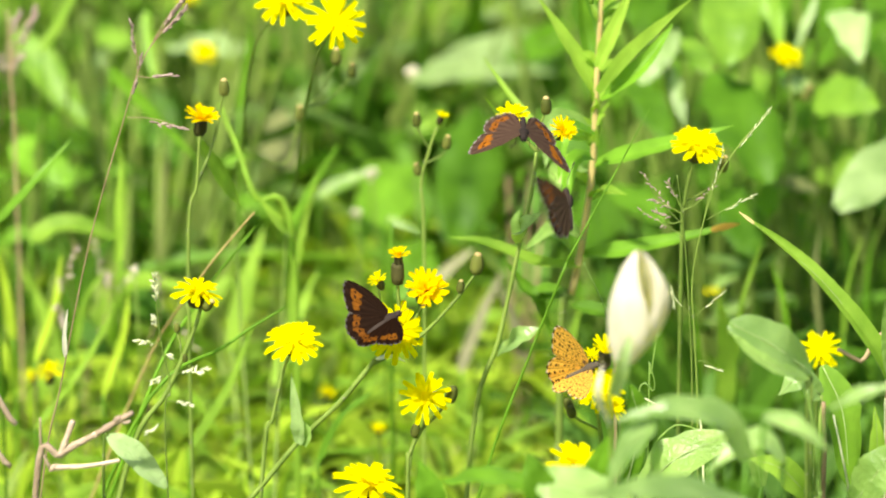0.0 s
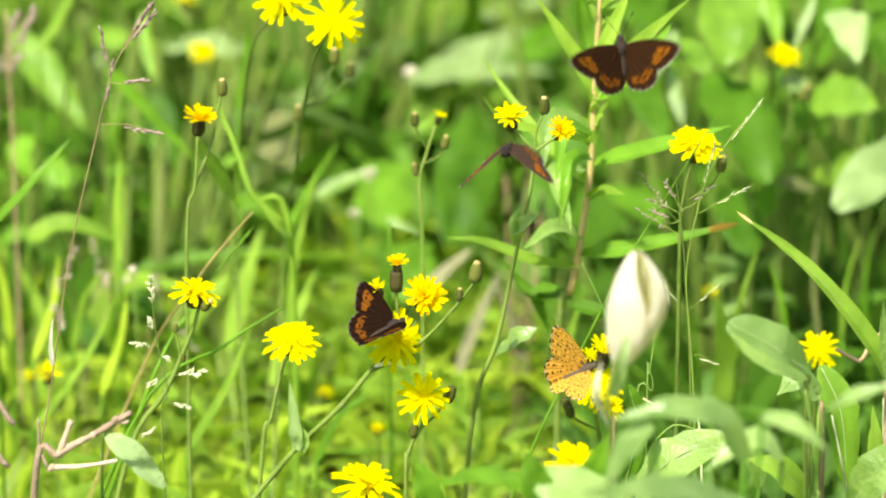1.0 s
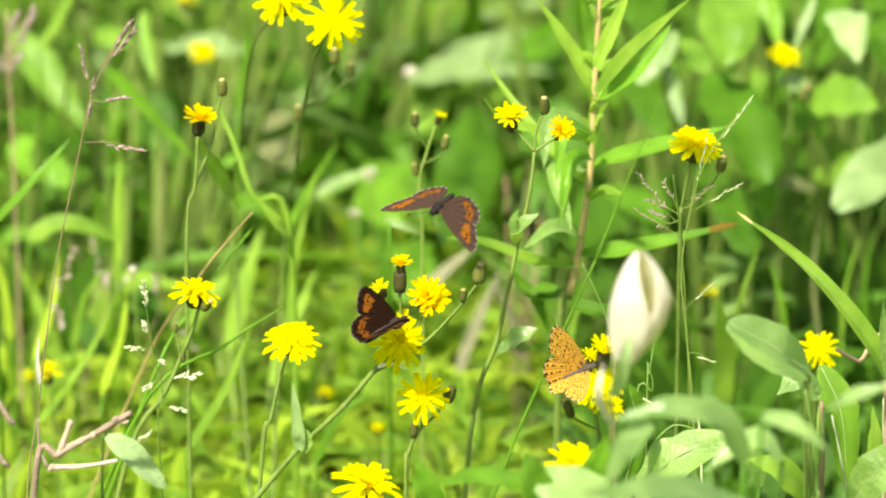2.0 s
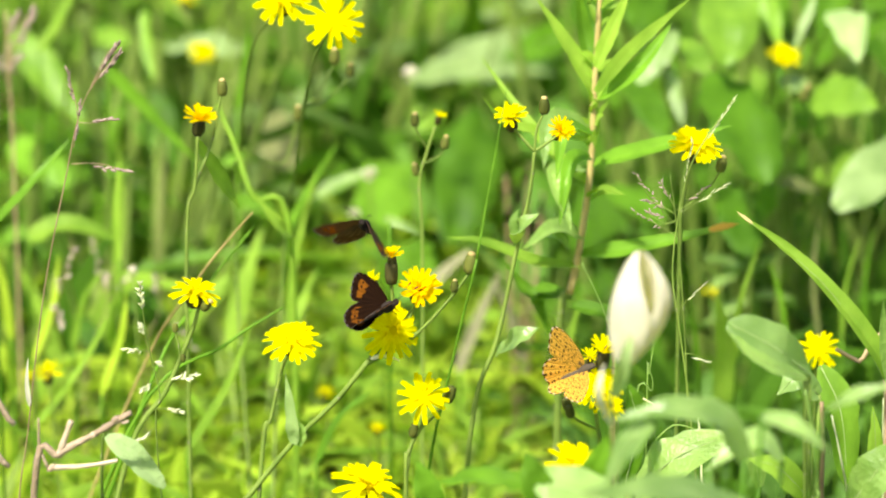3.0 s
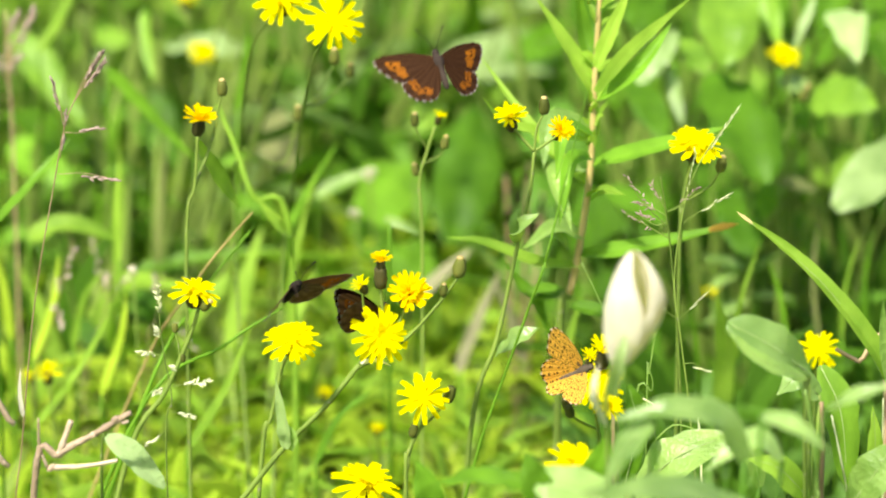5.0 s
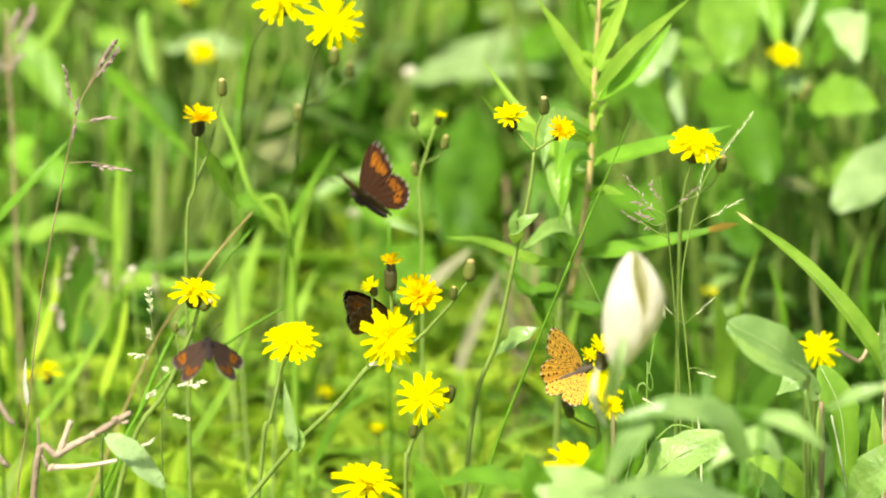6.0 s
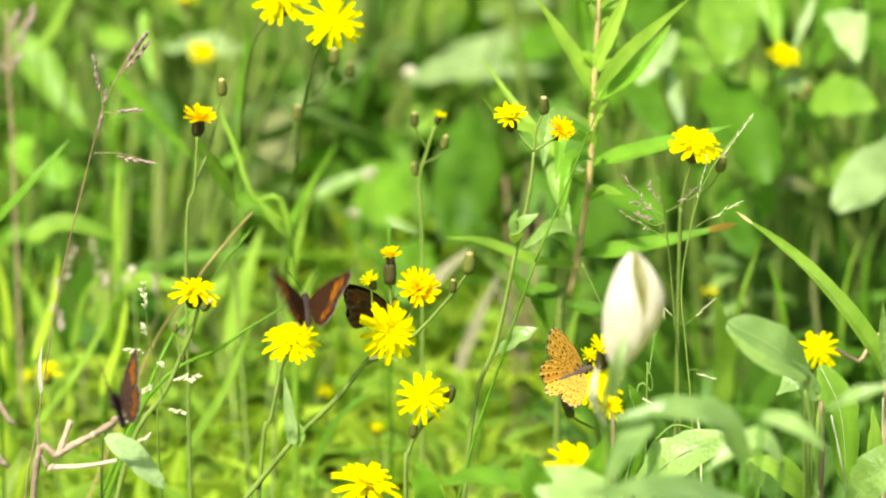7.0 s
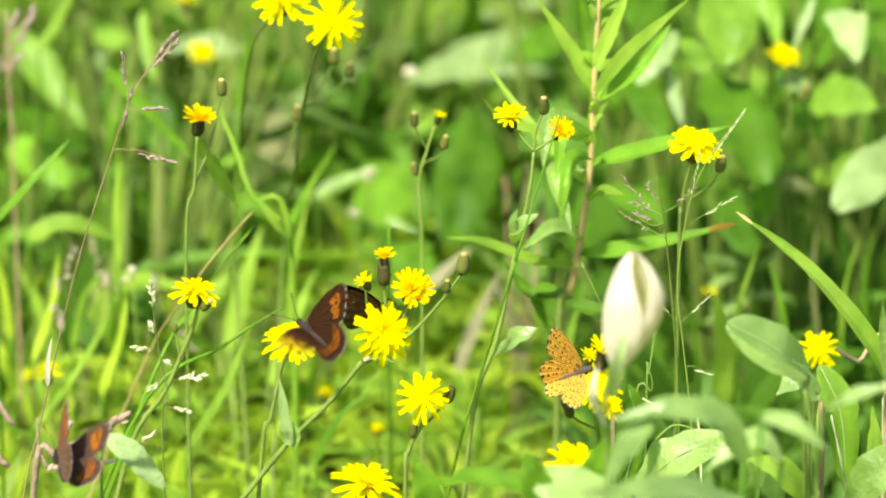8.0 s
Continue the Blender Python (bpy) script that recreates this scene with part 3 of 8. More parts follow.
    stem(h, [(0.0361, 0.0300, 0.2901), (0.0369, 0.0300, 0.2991), (0.0396, 0.0300, 0.3061)], 0.0006, 0.0005)
    bud(h, (0.0398, 0.0300, 0.3091), 0.007, (0, 0, 1))
    leaf(h, [(0.0294, 0.0300, 0.2517), (0.0308, 0.0200, 0.2624), (0.0381, 0.0200, 0.2677)], 0.0075, LEAF_PALE)
    leaf(h, [(0.0294, 0.0300, 0.2529), (0.0278, 0.0300, 0.2600), (0.0300, 0.0300, 0.2660)], 0.004, LEAF_PALE)
    leaf(h, [(0.0217, 0.0300, 0.2048), (0.0294, 0.0200, 0.2147), (0.0384, 0.0200, 0.2195)], 0.0100, LEAF_SOFT, shape="lance", wave=0.12)
    # right, behind the dry panicle
    b = foot((0.0953, 0.0600, 0.2092))
    h = hawkweed(b, "yellow hawkweed with one open head and a bud")
    stem(h, [b, (0.0955, 0.0600, 0.2287), (0.0964, 0.0600, 0.2578), (0.1001, 0.0600, 0.2782)], 0.0009, 0.0007)
    flower_head(h, (0.1007, 0.0600, 0.2812), 0.0200, (0.1, -0.32, 0.94), seed=8, counts=(24, 22, 18), openness=0.85)
    bud(h, (0.1123, 0.0700, 0.2711), 0.007, (0.2, 0, 1))
    stem(h, [(0.0964, 0.0600, 0.2578), (0.1075, 0.0700, 0.2615), (0.1121, 0.0700, 0.2687)], 0.0005, 0.0004)
    # far right
    b = foot((0.1560, 0.3300, 0.1457))
    h = hawkweed(b, "small yellow hawkweed among broad leaves")
    stem(h, [b, (0.1541, 0.3300, 0.1704), (0.1586, 0.3300, 0.2004), (0.1549, 0.3300, 0.2288)], 0.001, 0.0007)
    flower_head(h, (0.1540, 0.3300, 0.2321), 0.0145, (0.25, -0.35, 0.85), seed=9, openness=0.7)
    bud(h, (0.1647, 0.3300, 0.2153), 0.008, (0.4, 0, 1))
    # left, seen from its side
    b = foot((-0.1363, 0.0200, 0.1416), -0.02)
    h = hawkweed(b, "yellow hawkweed with an open head and dark buds")
    stem(h, [b, (-0.1292, 0.0200, 0.1539), (-0.1103, 0.0200, 0.1930), (-0.0997, 0.0200, 0.2183), (-0.0969, 0.0200, 0.2279)], 0.0013, 0.0007)
    flower_head(h, (-0.0983, 0.0200, 0.2340), 0.0190, (0.14, -0.06, 1.0), seed=10, counts=(20, 18, 12))
    bud(h, (-0.0935, 0.0150, 0.2310), 0.006, (0.6, -0.3, 0.7))
    stem(h, [(-0.1049, 0.0200, 0.2051), (-0.1052, 0.0200, 0.2123), (-0.1065, 0.0200, 0.2176)], 0.0004, 0.0004)
    bud(h, (-0.1064, 0.0200, 0.2195), 0.004, (0, 0, 1), False)
    bud(h, (-0.1030, 0.0100, 0.2104), 0.0035, (0, 0, 1), False)
    # beside the dark butterfly
    b = foot((-0.0741, 0.0000, 0.1500), -0.01)
    h = hawkweed(b, "yellow hawkweed with one wide open head")
    stem(h, [b, (-0.0723, -0.0000, 0.1671), (-0.0680, 0.0000, 0.1888), (-0.0633, 0.0000, 0.2104), (-0.0599, 0.0000, 0.2164)], 0.0009, 0.0007)
    flower_head(h, (-0.0594, -0.0000, 0.2209), 0.0208, (-0.05, -0.42, 0.90), seed=11, counts=(22, 18, 14))
    # low centre, frontal, with two buds
    b = foot((-0.0155, -0.0150, 0.1345))
    h = hawkweed(b, "yellow hawkweed with sparse rays and two buds")
    stem(h, [b, (-0.0147, -0.0150, 0.1612), (-0.0133, -0.0150, 0.1805), (-0.0080, -0.0150, 0.1925), (-0.0071, -0.0150, 0.2008)], 0.0010, 0.0007)
    flower_head(h, (-0.0075, -0.0150, 0.2035), 0.0195, (-0.12, -0.80, 0.58), seed=12, counts=(13, 12, 8), cup=CUP_GREEN)
    stem(h, [(-0.0093, -0.0150, 0.1901), (-0.0031, -0.0120, 0.1949), (0.0018, -0.0100, 0.2012)], 0.0006, 0.0005)
    bud(h, (0.0027, -0.0100, 0.2031), 0.0075, (0.25, -0.1, 0.95), False)
    stem(h, [(-0.0138, -0.0150, 0.1733), (-0.0127, -0.0150, 0.1829), (-0.0116, -0.0150, 0.1877)], 0.0005, 0.0004)
    bud(h, (-0.0115, -0.0150, 0.1898), 0.006, (0.15, 0, 1), False)
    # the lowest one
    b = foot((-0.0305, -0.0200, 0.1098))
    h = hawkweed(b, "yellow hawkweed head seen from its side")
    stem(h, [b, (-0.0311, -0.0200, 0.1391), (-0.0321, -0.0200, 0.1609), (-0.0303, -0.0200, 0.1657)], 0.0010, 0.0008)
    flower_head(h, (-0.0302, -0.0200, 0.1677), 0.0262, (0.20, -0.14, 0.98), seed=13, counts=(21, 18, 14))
    # right edge
    b = foot((0.1539, 0.0800, 0.1163))
    h = hawkweed(b, "yellow hawkweed half hidden by a leaf")
    stem(h, [b, (0.1531, 0.0800, 0.1517), (0.1530, 0.0800, 0.1717), (0.1542, 0.0800, 0.1830)], 0.0009, 0.0007)
    flower_head(h, (0.1543, 0.0800, 0.1867), 0.0155, (-0.1, -0.75, 0.6), seed=14, counts=(15, 12, 8))
    # under the spotted butterfly
    b = foot((0.0623, 0.0000, 0.1354))
    h = hawkweed(b, "yellow hawkweed cluster bearing a spotted butterfly")
    stem(h, [b, (0.0624, 0.0100, 0.1556), (0.0617, 0.0100, 0.1800), (0.0593, 0.0100, 0.1945)], 0.0011, 0.0008)
    flower_head(h, (0.0612, 0.0160, 0.1955), 0.0195, (0.15, -0.6, 0.78), seed=15, counts=(20, 16, 12))
    flower_head(h, (0.0584, 0.0150, 0.2084), 0.0085, (0.2, -0.3, 0.9), seed=16, openness=0.5, counts=(10, 6, 0))
    flower_head(h, (0.0637, 0.0150, 0.2104), 0.0150, (0.1, -0.3, 0.9), seed=17, openness=0.22, counts=(12, 8, 0))
    flower_head(h, (0.0657, 0.0000, 0.1932), 0.011, (0.4, -0.6, 0.7), seed=18, openness=0.7)
    bud(h, (0.0489, 0.0000, 0.1946), 0.006, (-0.4, 0, 0.9), False)
    bud(h, (0.0500, -0.0030, 0.1929), 0.006, (-0.2, -0.3, 0.9), False)
    stem(h, [(0.0612, 0.0100, 0.1800), (0.0540, 0.0050, 0.1856), (0.0496, 0.0000, 0.1913)], 0.0005, 0.0005)
    # blurred one close to the lens
    b = foot((0.0496, -0.1000, 0.1457))
    h = hawkweed(b, "yellow hawkweed half covered by broad leaves")
    stem(h, [b, (0.0494, -0.1000, 0.1691), (0.0499, -0.1000, 0.1923), (0.0502, -0.1000, 0.2061)], 0.0010, 0.0008)
    flower_head(h, (0.0502, -0.1000, 0.2080), 0.0235, (0.25, -0.35, 0.9), seed=19, counts=(18, 14, 8), openness=0.8)
    # specks of far flowers
    for i, (p, s) in enumerate([((-0.0541, 0.3000, 0.0803), 0.008), ((-0.0290, 0.2000, 0.1031), 0.007), ((-0.1724, 0.2000, 0.1292), 0.012), ((-0.1842, 0.2500, 0.1080), 0.008), ((0.1218, 0.3000, 0.1292), 0.008), ((-0.1248, 0.5000, 0.2064), 0.012)]):
        b = foot(p)
        h = hawkweed(b, "tiny yellow hawkweed deep in the grass")
        stem(h, [b, Vector(p) * 0.5 + b * 0.5 + Vector((0.004, 0, 0)), p], 0.0007, 0.0005)
        flower_head(h, p, s, UPWARD, seed=30 + i, openness=0.6, counts=(9, 6, 0))


hawkweeds()


# ---- the swaying hawkweed under the dark butterfly ----
def leaning_hawkweed():
    b = foot((-0.1032, 0.0100, 0.1187), -0.02)
    h = hawkweed(b, "leaning hawkweed with four yellow heads and buds")
    stem(h, [b, (-0.1135, 0.0060, 0.0980), (-0.0985, 0.0020, 0.1285), (-0.0865, 0.0000, 0.1439), (-0.0758, 0.0000, 0.1561), (-0.0580, 0.0000, 0.1787), (-0.0411, 0.0000, 0.1961), (-0.0276, 0.0000, 0.2133)], 0.0012, 0.0010)
    stem(h, [(-0.0276, 0.0000, 0.2133), (-0.0220, 0.0000, 0.2200), (-0.0187, -0.0000, 0.2248)], 0.001, 0.0009)
    stem(h, [(-0.0287, 0.0000, 0.2116), (-0.0109, -0.0000, 0.2224), (0.0035, -0.0000, 0.2378), (0.0120, 0.0000, 0.2496)], 0.0009, 0.0005)
    stem(h, [(-0.0209, -0.0000, 0.2224), (-0.0182, 0.0040, 0.2304), (-0.0186, 0.0040, 0.2446)], 0.0008, 0.0007)
    stem(h, [(-0.0209, -0.0000, 0.2224), (-0.0125, 0.0040, 0.2280), (-0.0080, 0.0040, 0.2375)], 0.0007, 0.0006)
    stem(h, [(-0.0209, -0.0000, 0.2224), (-0.0249, 0.0060, 0.2308), (-0.0260, 0.0060, 0.2410)], 0.0006, 0.0005)
    flower_head(h, (-0.0191, 0.0000, 0.2252), 0.0225, (0.35, -0.78, 0.5), seed=20, counts=(18, 14, 9))
    flower_head(h, (-0.0078, 0.0040, 0.2408), 0.0165, (0.1, -0.6, 0.75), seed=21, counts=(26, 30, 30), openness=0.52, colour="gold")
    flower_head(h, (-0.0182, 0.0040, 0.2550), 0.0095, (0.0, -0.15, 1.0), seed=22, counts=(14, 12, 9), openness=0.35, colour="gold")
    bm = bmesh.new()
    spun(bm, [(0.0010, -0.0045), (0.0021, -0.0040), (0.0025, -0.001), (0.0024, 0.003), (0.0022, 0.0042)], sides=14, flute=0.1)
    part("cup", bm, CUP, h, "dark bristly cup", Matrix.Translation(Vector((-0.0184, 0.0040, 0.2482)) - h.location))
    flower_head(h, (-0.0260, 0.0060, 0.2443), 0.0088, (-0.3, -0.4, 0.85), seed=23, counts=(10, 7, 0), openness=0.45)
    bud(h, (0.0126, 0.0000, 0.2539), 0.0085, (0.12, 0, 1))
    bud(h, (0.0062, 0.0000, 0.2444), 0.0052, (0.1, 0, 1))
    stem(h, [(0.0047, -0.0000, 0.2397), (0.0060, 0.0000, 0.2425)], 0.0004, 0.0004)
    leaf(h, [(-0.0575, -0.0020, 0.1788), (-0.0580, -0.0040, 0.1892), (-0.0605, -0.0040, 0.2096)], 0.0060, BUSH_PALE, (-0.3, -0.8, 0.5), wave=0.14)
    leaf(h, [(-0.0557, -0.0020, 0.1776), (-0.0545, -0.0040, 0.1844), (-0.0558, -0.0040, 0.1892)], 0.004, LEAF_PALE)
    leaf(h, [(-0.0271, -0.0020, 0.2146), (-0.0209, -0.0040, 0.2165), (-0.0151, -0.0040, 0.2142)], 0.0022, SPIKELET_PALE, shape="blade", label="small pale withered bract")
    MOVERS["leaning"] = h


leaning_hawkweed()


# ---- tall narrow-leaved plant ----
def fireweed():
    b = foot((0.0475, 0.1100, 0.1548))
    w = thing("willowherb", b, "tall willowherb with narrow leaves and a reddish stem", "plant")
    stem(w, [b, (0.0485, 0.1100, 0.1801), (0.0526, 0.1100, 0.2002)], 0.0019, 0.0017, STEM)
    stem(w, [(0.0526, 0.1100, 0.2002), (0.0564, 0.1100, 0.2202), (0.0607, 0.1100, 0.2549), (0.0620, 0.1100, 0.2891), (0.0635, 0.1100, 0.3230), (0.0642, 0.1100, 0.3446)], 0.0017, 0.0010, STEM_RED)
    def narrow_leaves(rows):
        for pts, wd, mat in rows:
            leaf(w, pts, wd * 0.8, mat, fold=0.25, ragged=0.07)

    narrow_leaves((
            ([(0.0626, 0.1000, 0.2912), (0.0767, 0.0900, 0.3125), (0.0998, 0.0800, 0.3383)], 0.0095, LEAF_BRIGHT),
            ([(0.0639, 0.1100, 0.2855), (0.0799, 0.1100, 0.2988), (0.0939, 0.1200, 0.3150)], 0.010, LEAF),
            ([(0.0615, 0.1100, 0.2891), (0.0521, 0.1100, 0.3061), (0.0370, 0.1100, 0.3302)], 0.009, LEAF_BRIGHT),
            ([(0.0626, 0.1100, 0.2916), (0.0581, 0.1200, 0.3102), (0.0544, 0.1200, 0.3319)], 0.009, LEAF),
            ([(0.0623, 0.1000, 0.3021), (0.0690, 0.1000, 0.3189), (0.0767, 0.1000, 0.3381)], 0.008, LEAF_BRIGHT),
            ([(0.0618, 0.1100, 0.2573), (0.0846, 0.1000, 0.2669), (0.1173, 0.0900, 0.2807)], 0.0105, LEAF),
            ([(0.0608, 0.1100, 0.2413), (0.0674, 0.1000, 0.2480), (0.0740, 0.0900, 0.2506)], 0.006, LEAF_BRIGHT),
            ([(0.0614, 0.1000, 0.2730), (0.0493, 0.0800, 0.2822), (0.0458, 0.0700, 0.2639)], 0.009, LEAF),
            ))
    narrow_leaves((
            ([(0.0603, 0.1000, 0.2632), (0.0520, 0.0900, 0.2642), (0.0474, 0.0800, 0.2409)], 0.009, LEAF),
            ([(0.0576, 0.1100, 0.2177), (0.0805, 0.1000, 0.2239), (0.1211, 0.0900, 0.2383)], 0.0105, LEAF),
            ([(0.0564, 0.1100, 0.2127), (0.0387, 0.1000, 0.2177), (0.0177, 0.1000, 0.2263), (0.0014, 0.1000, 0.2288)], 0.007, LEAF_BRIGHT),
            ([(0.0575, 0.1100, 0.2252), (0.0455, 0.1000, 0.2325), (0.0336, 0.0800, 0.2311)], 0.0105, LEAF_PALE),
            ([(0.0608, 0.1100, 0.2475), (0.0411, 0.1200, 0.2637), (0.0155, 0.1400, 0.2940)], 0.007, LEAF_BRIGHT),
            ([(0.0613, 0.1100, 0.2671), (0.0268, 0.1000, 0.2778), (0.0158, 0.0900, 0.2928)], 0.006, LEAF_BRIGHT),
            ([(0.0530, 0.1100, 0.2002), (0.0368, 0.1200, 0.1965), (0.0249, 0.1200, 0.2116)], 0.008, LEAF),
            ([(0.0531, 0.1100, 0.1952), (0.0692, 0.1000, 0.1940), (0.0830, 0.0900, 0.1878)], 0.009, LEAF)))
    narrow_leaves((
            ([(0.0572, 0.1100, 0.2549), (0.0463, 0.0900, 0.2594), (0.0525, 0.0800, 0.2385)], 0.0120, LEAF_PALE),
            ([(0.0593, 0.1100, 0.2745), (0.0440, 0.1000, 0.2791), (0.0410, 0.0900, 0.2618)], 0.0102, LEAF_PALE),
            ([(0.0517, 0.1100, 0.2202), (0.0432, 0.1000, 0.2300), (0.0326, 0.0900, 0.2275)], 0.0088, LEAF_PALE),
            ([(0.0507, 0.1100, 0.2002), (0.0391, 0.1200, 0.1965), (0.0452, 0.1200, 0.1763)], 0.0080, LEAF),
            ([(0.0597, 0.1100, 0.2425), (0.0648, 0.0900, 0.2533), (0.0743, 0.0800, 0.2543)], 0.0060, LEAF_BRIGHT)))
    leaf(w, [(0.1088, 0.0880, 0.2361), (0.1149, 0.0870, 0.2379), (0.1209, 0.0860, 0.2397)], 0.0039, ORANGE_TIP, name="leaf_tip", label="withered orange leaf tip")
    rng = random.Random(9)
    for i in range(26):
        z = rng.uniform(-0.02, 0.05)
        p = Vector((0.0618, 0.1100, 0.2818)) + Vector((0.0018 * z / 0.05, 0, z))
        a = rng.uniform(0, 6.28)
        d = Vector((math.cos(a), 0.6 * math.sin(a), rng.uniform(0.5, 1.6))).normalized()
        ln = rng.uniform(0.008, 0.016)
        leaf(w, [p, p + d * ln * 0.5 + Vector((0, 0, 0.001)), p + d * ln], rng.uniform(0.0025, 0.004), LEAF_BRIGHT, name="young_leaf")
    bm = bmesh.new()
    for i in range(14):
        p = Vector((0.0638, 0.1100, 0.3326)) - b + Vector((rng.uniform(-0.008, 0.008), rng.uniform(-0.006, 0.006), rng.uniform(-0.012, 0.03)))
        tube(bm, [p, p + Vector((rng.uniform(-0.004, 0.004), 0, 0.006)), p + Vector((rng.uniform(-0.008, 0.008), 0, 0.013))], 0.001, 0.0004, 5, 3)
    part("flower_buds", bm, LEAF_BRIGHT, w, "cluster of green buds")


fireweed()


# ---- broad leaves behind and in front ----
def broad_plant(base, leaves, label, material, shape="heart", stalk=STEM, name="broadleaf_herb", ribs=False):
    """leaves: (base of blade, tip, width, face) and, where they differ, material and shape."""
    b = Vector(base)
    w = thing(name, b, label, "plant")
    for i, (p, q, width, face, *own) in enumerate(leaves):
        p, q = Vector(p), Vector(q)
        mat = own[0] if own else material
        mid = (p + q) / 2 + Vector(face).normalized() * width * 0.12
        leaf(w, [p, mid, q], width, mat, face, own[1] if len(own) > 1 else shape, fold=0.16, wave=0.13, curl=0.25, ragged=0.08, rib=ribs)
        low = b.lerp(p, 0.55) + Vector((0, 0, 0.01))
        stem(w, [b, low, p], 0.0013, 0.0008, stalk, "leaf_stalk")
    return w


def broad_leaves():
    up = (0.1, -0.6, 0.8)
    flat = (0.2, -0.85, 0.5)
    sky = (0.05, -0.25, 0.95)
    left = (-0.5, -0.6, 0.6)
    # each leaf takes the tone painted for shade, sun or sheen at its place
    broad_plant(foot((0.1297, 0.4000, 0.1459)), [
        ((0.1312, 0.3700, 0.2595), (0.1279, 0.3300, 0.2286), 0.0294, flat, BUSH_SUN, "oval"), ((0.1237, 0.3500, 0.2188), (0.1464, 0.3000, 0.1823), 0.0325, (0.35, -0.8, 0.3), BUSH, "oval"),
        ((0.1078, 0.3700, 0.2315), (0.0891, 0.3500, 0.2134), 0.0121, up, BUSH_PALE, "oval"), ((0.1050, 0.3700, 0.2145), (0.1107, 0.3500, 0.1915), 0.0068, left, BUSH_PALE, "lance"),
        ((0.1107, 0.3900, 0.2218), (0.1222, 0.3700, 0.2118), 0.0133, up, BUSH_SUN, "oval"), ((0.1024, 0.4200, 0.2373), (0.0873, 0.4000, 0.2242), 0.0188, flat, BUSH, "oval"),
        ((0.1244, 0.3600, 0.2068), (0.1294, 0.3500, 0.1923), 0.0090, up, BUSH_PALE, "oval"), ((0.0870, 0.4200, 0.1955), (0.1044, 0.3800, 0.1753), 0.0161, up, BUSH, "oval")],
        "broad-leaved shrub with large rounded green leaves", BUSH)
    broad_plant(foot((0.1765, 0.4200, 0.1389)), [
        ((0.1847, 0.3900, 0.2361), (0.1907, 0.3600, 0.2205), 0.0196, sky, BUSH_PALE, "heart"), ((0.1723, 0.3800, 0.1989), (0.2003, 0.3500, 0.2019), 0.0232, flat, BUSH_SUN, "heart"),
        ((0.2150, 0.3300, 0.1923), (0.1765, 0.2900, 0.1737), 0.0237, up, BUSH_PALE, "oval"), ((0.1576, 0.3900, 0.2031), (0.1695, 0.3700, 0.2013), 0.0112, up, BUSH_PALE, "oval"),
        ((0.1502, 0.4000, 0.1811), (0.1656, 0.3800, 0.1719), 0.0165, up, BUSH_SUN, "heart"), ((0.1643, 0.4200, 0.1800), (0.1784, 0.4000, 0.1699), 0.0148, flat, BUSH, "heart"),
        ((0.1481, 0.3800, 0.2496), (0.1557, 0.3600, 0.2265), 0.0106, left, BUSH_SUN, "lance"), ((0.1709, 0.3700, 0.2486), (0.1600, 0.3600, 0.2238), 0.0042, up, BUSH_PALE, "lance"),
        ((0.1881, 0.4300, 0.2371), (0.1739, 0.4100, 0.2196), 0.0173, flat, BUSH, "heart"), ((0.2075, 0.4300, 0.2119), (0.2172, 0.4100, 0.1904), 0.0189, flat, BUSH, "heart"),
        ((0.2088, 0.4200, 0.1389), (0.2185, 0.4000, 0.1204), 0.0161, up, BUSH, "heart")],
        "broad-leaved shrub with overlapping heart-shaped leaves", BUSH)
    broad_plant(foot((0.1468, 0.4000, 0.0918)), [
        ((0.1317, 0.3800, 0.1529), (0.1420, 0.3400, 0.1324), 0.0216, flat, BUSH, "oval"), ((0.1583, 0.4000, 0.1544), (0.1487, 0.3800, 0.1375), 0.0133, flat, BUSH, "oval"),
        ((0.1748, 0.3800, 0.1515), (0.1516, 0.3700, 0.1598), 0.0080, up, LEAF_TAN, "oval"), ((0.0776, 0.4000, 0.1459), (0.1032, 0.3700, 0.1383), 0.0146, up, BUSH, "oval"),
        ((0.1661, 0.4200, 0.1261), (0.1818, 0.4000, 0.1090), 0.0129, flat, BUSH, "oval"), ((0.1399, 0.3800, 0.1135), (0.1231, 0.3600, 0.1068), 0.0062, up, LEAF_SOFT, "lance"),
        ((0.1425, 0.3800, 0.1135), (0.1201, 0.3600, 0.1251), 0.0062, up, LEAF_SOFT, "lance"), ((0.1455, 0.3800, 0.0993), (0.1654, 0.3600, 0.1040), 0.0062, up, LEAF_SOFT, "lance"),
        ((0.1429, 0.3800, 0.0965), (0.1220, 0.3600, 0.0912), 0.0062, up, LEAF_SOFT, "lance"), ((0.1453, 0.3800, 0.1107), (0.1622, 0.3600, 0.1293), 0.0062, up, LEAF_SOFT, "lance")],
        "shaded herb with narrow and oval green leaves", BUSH)
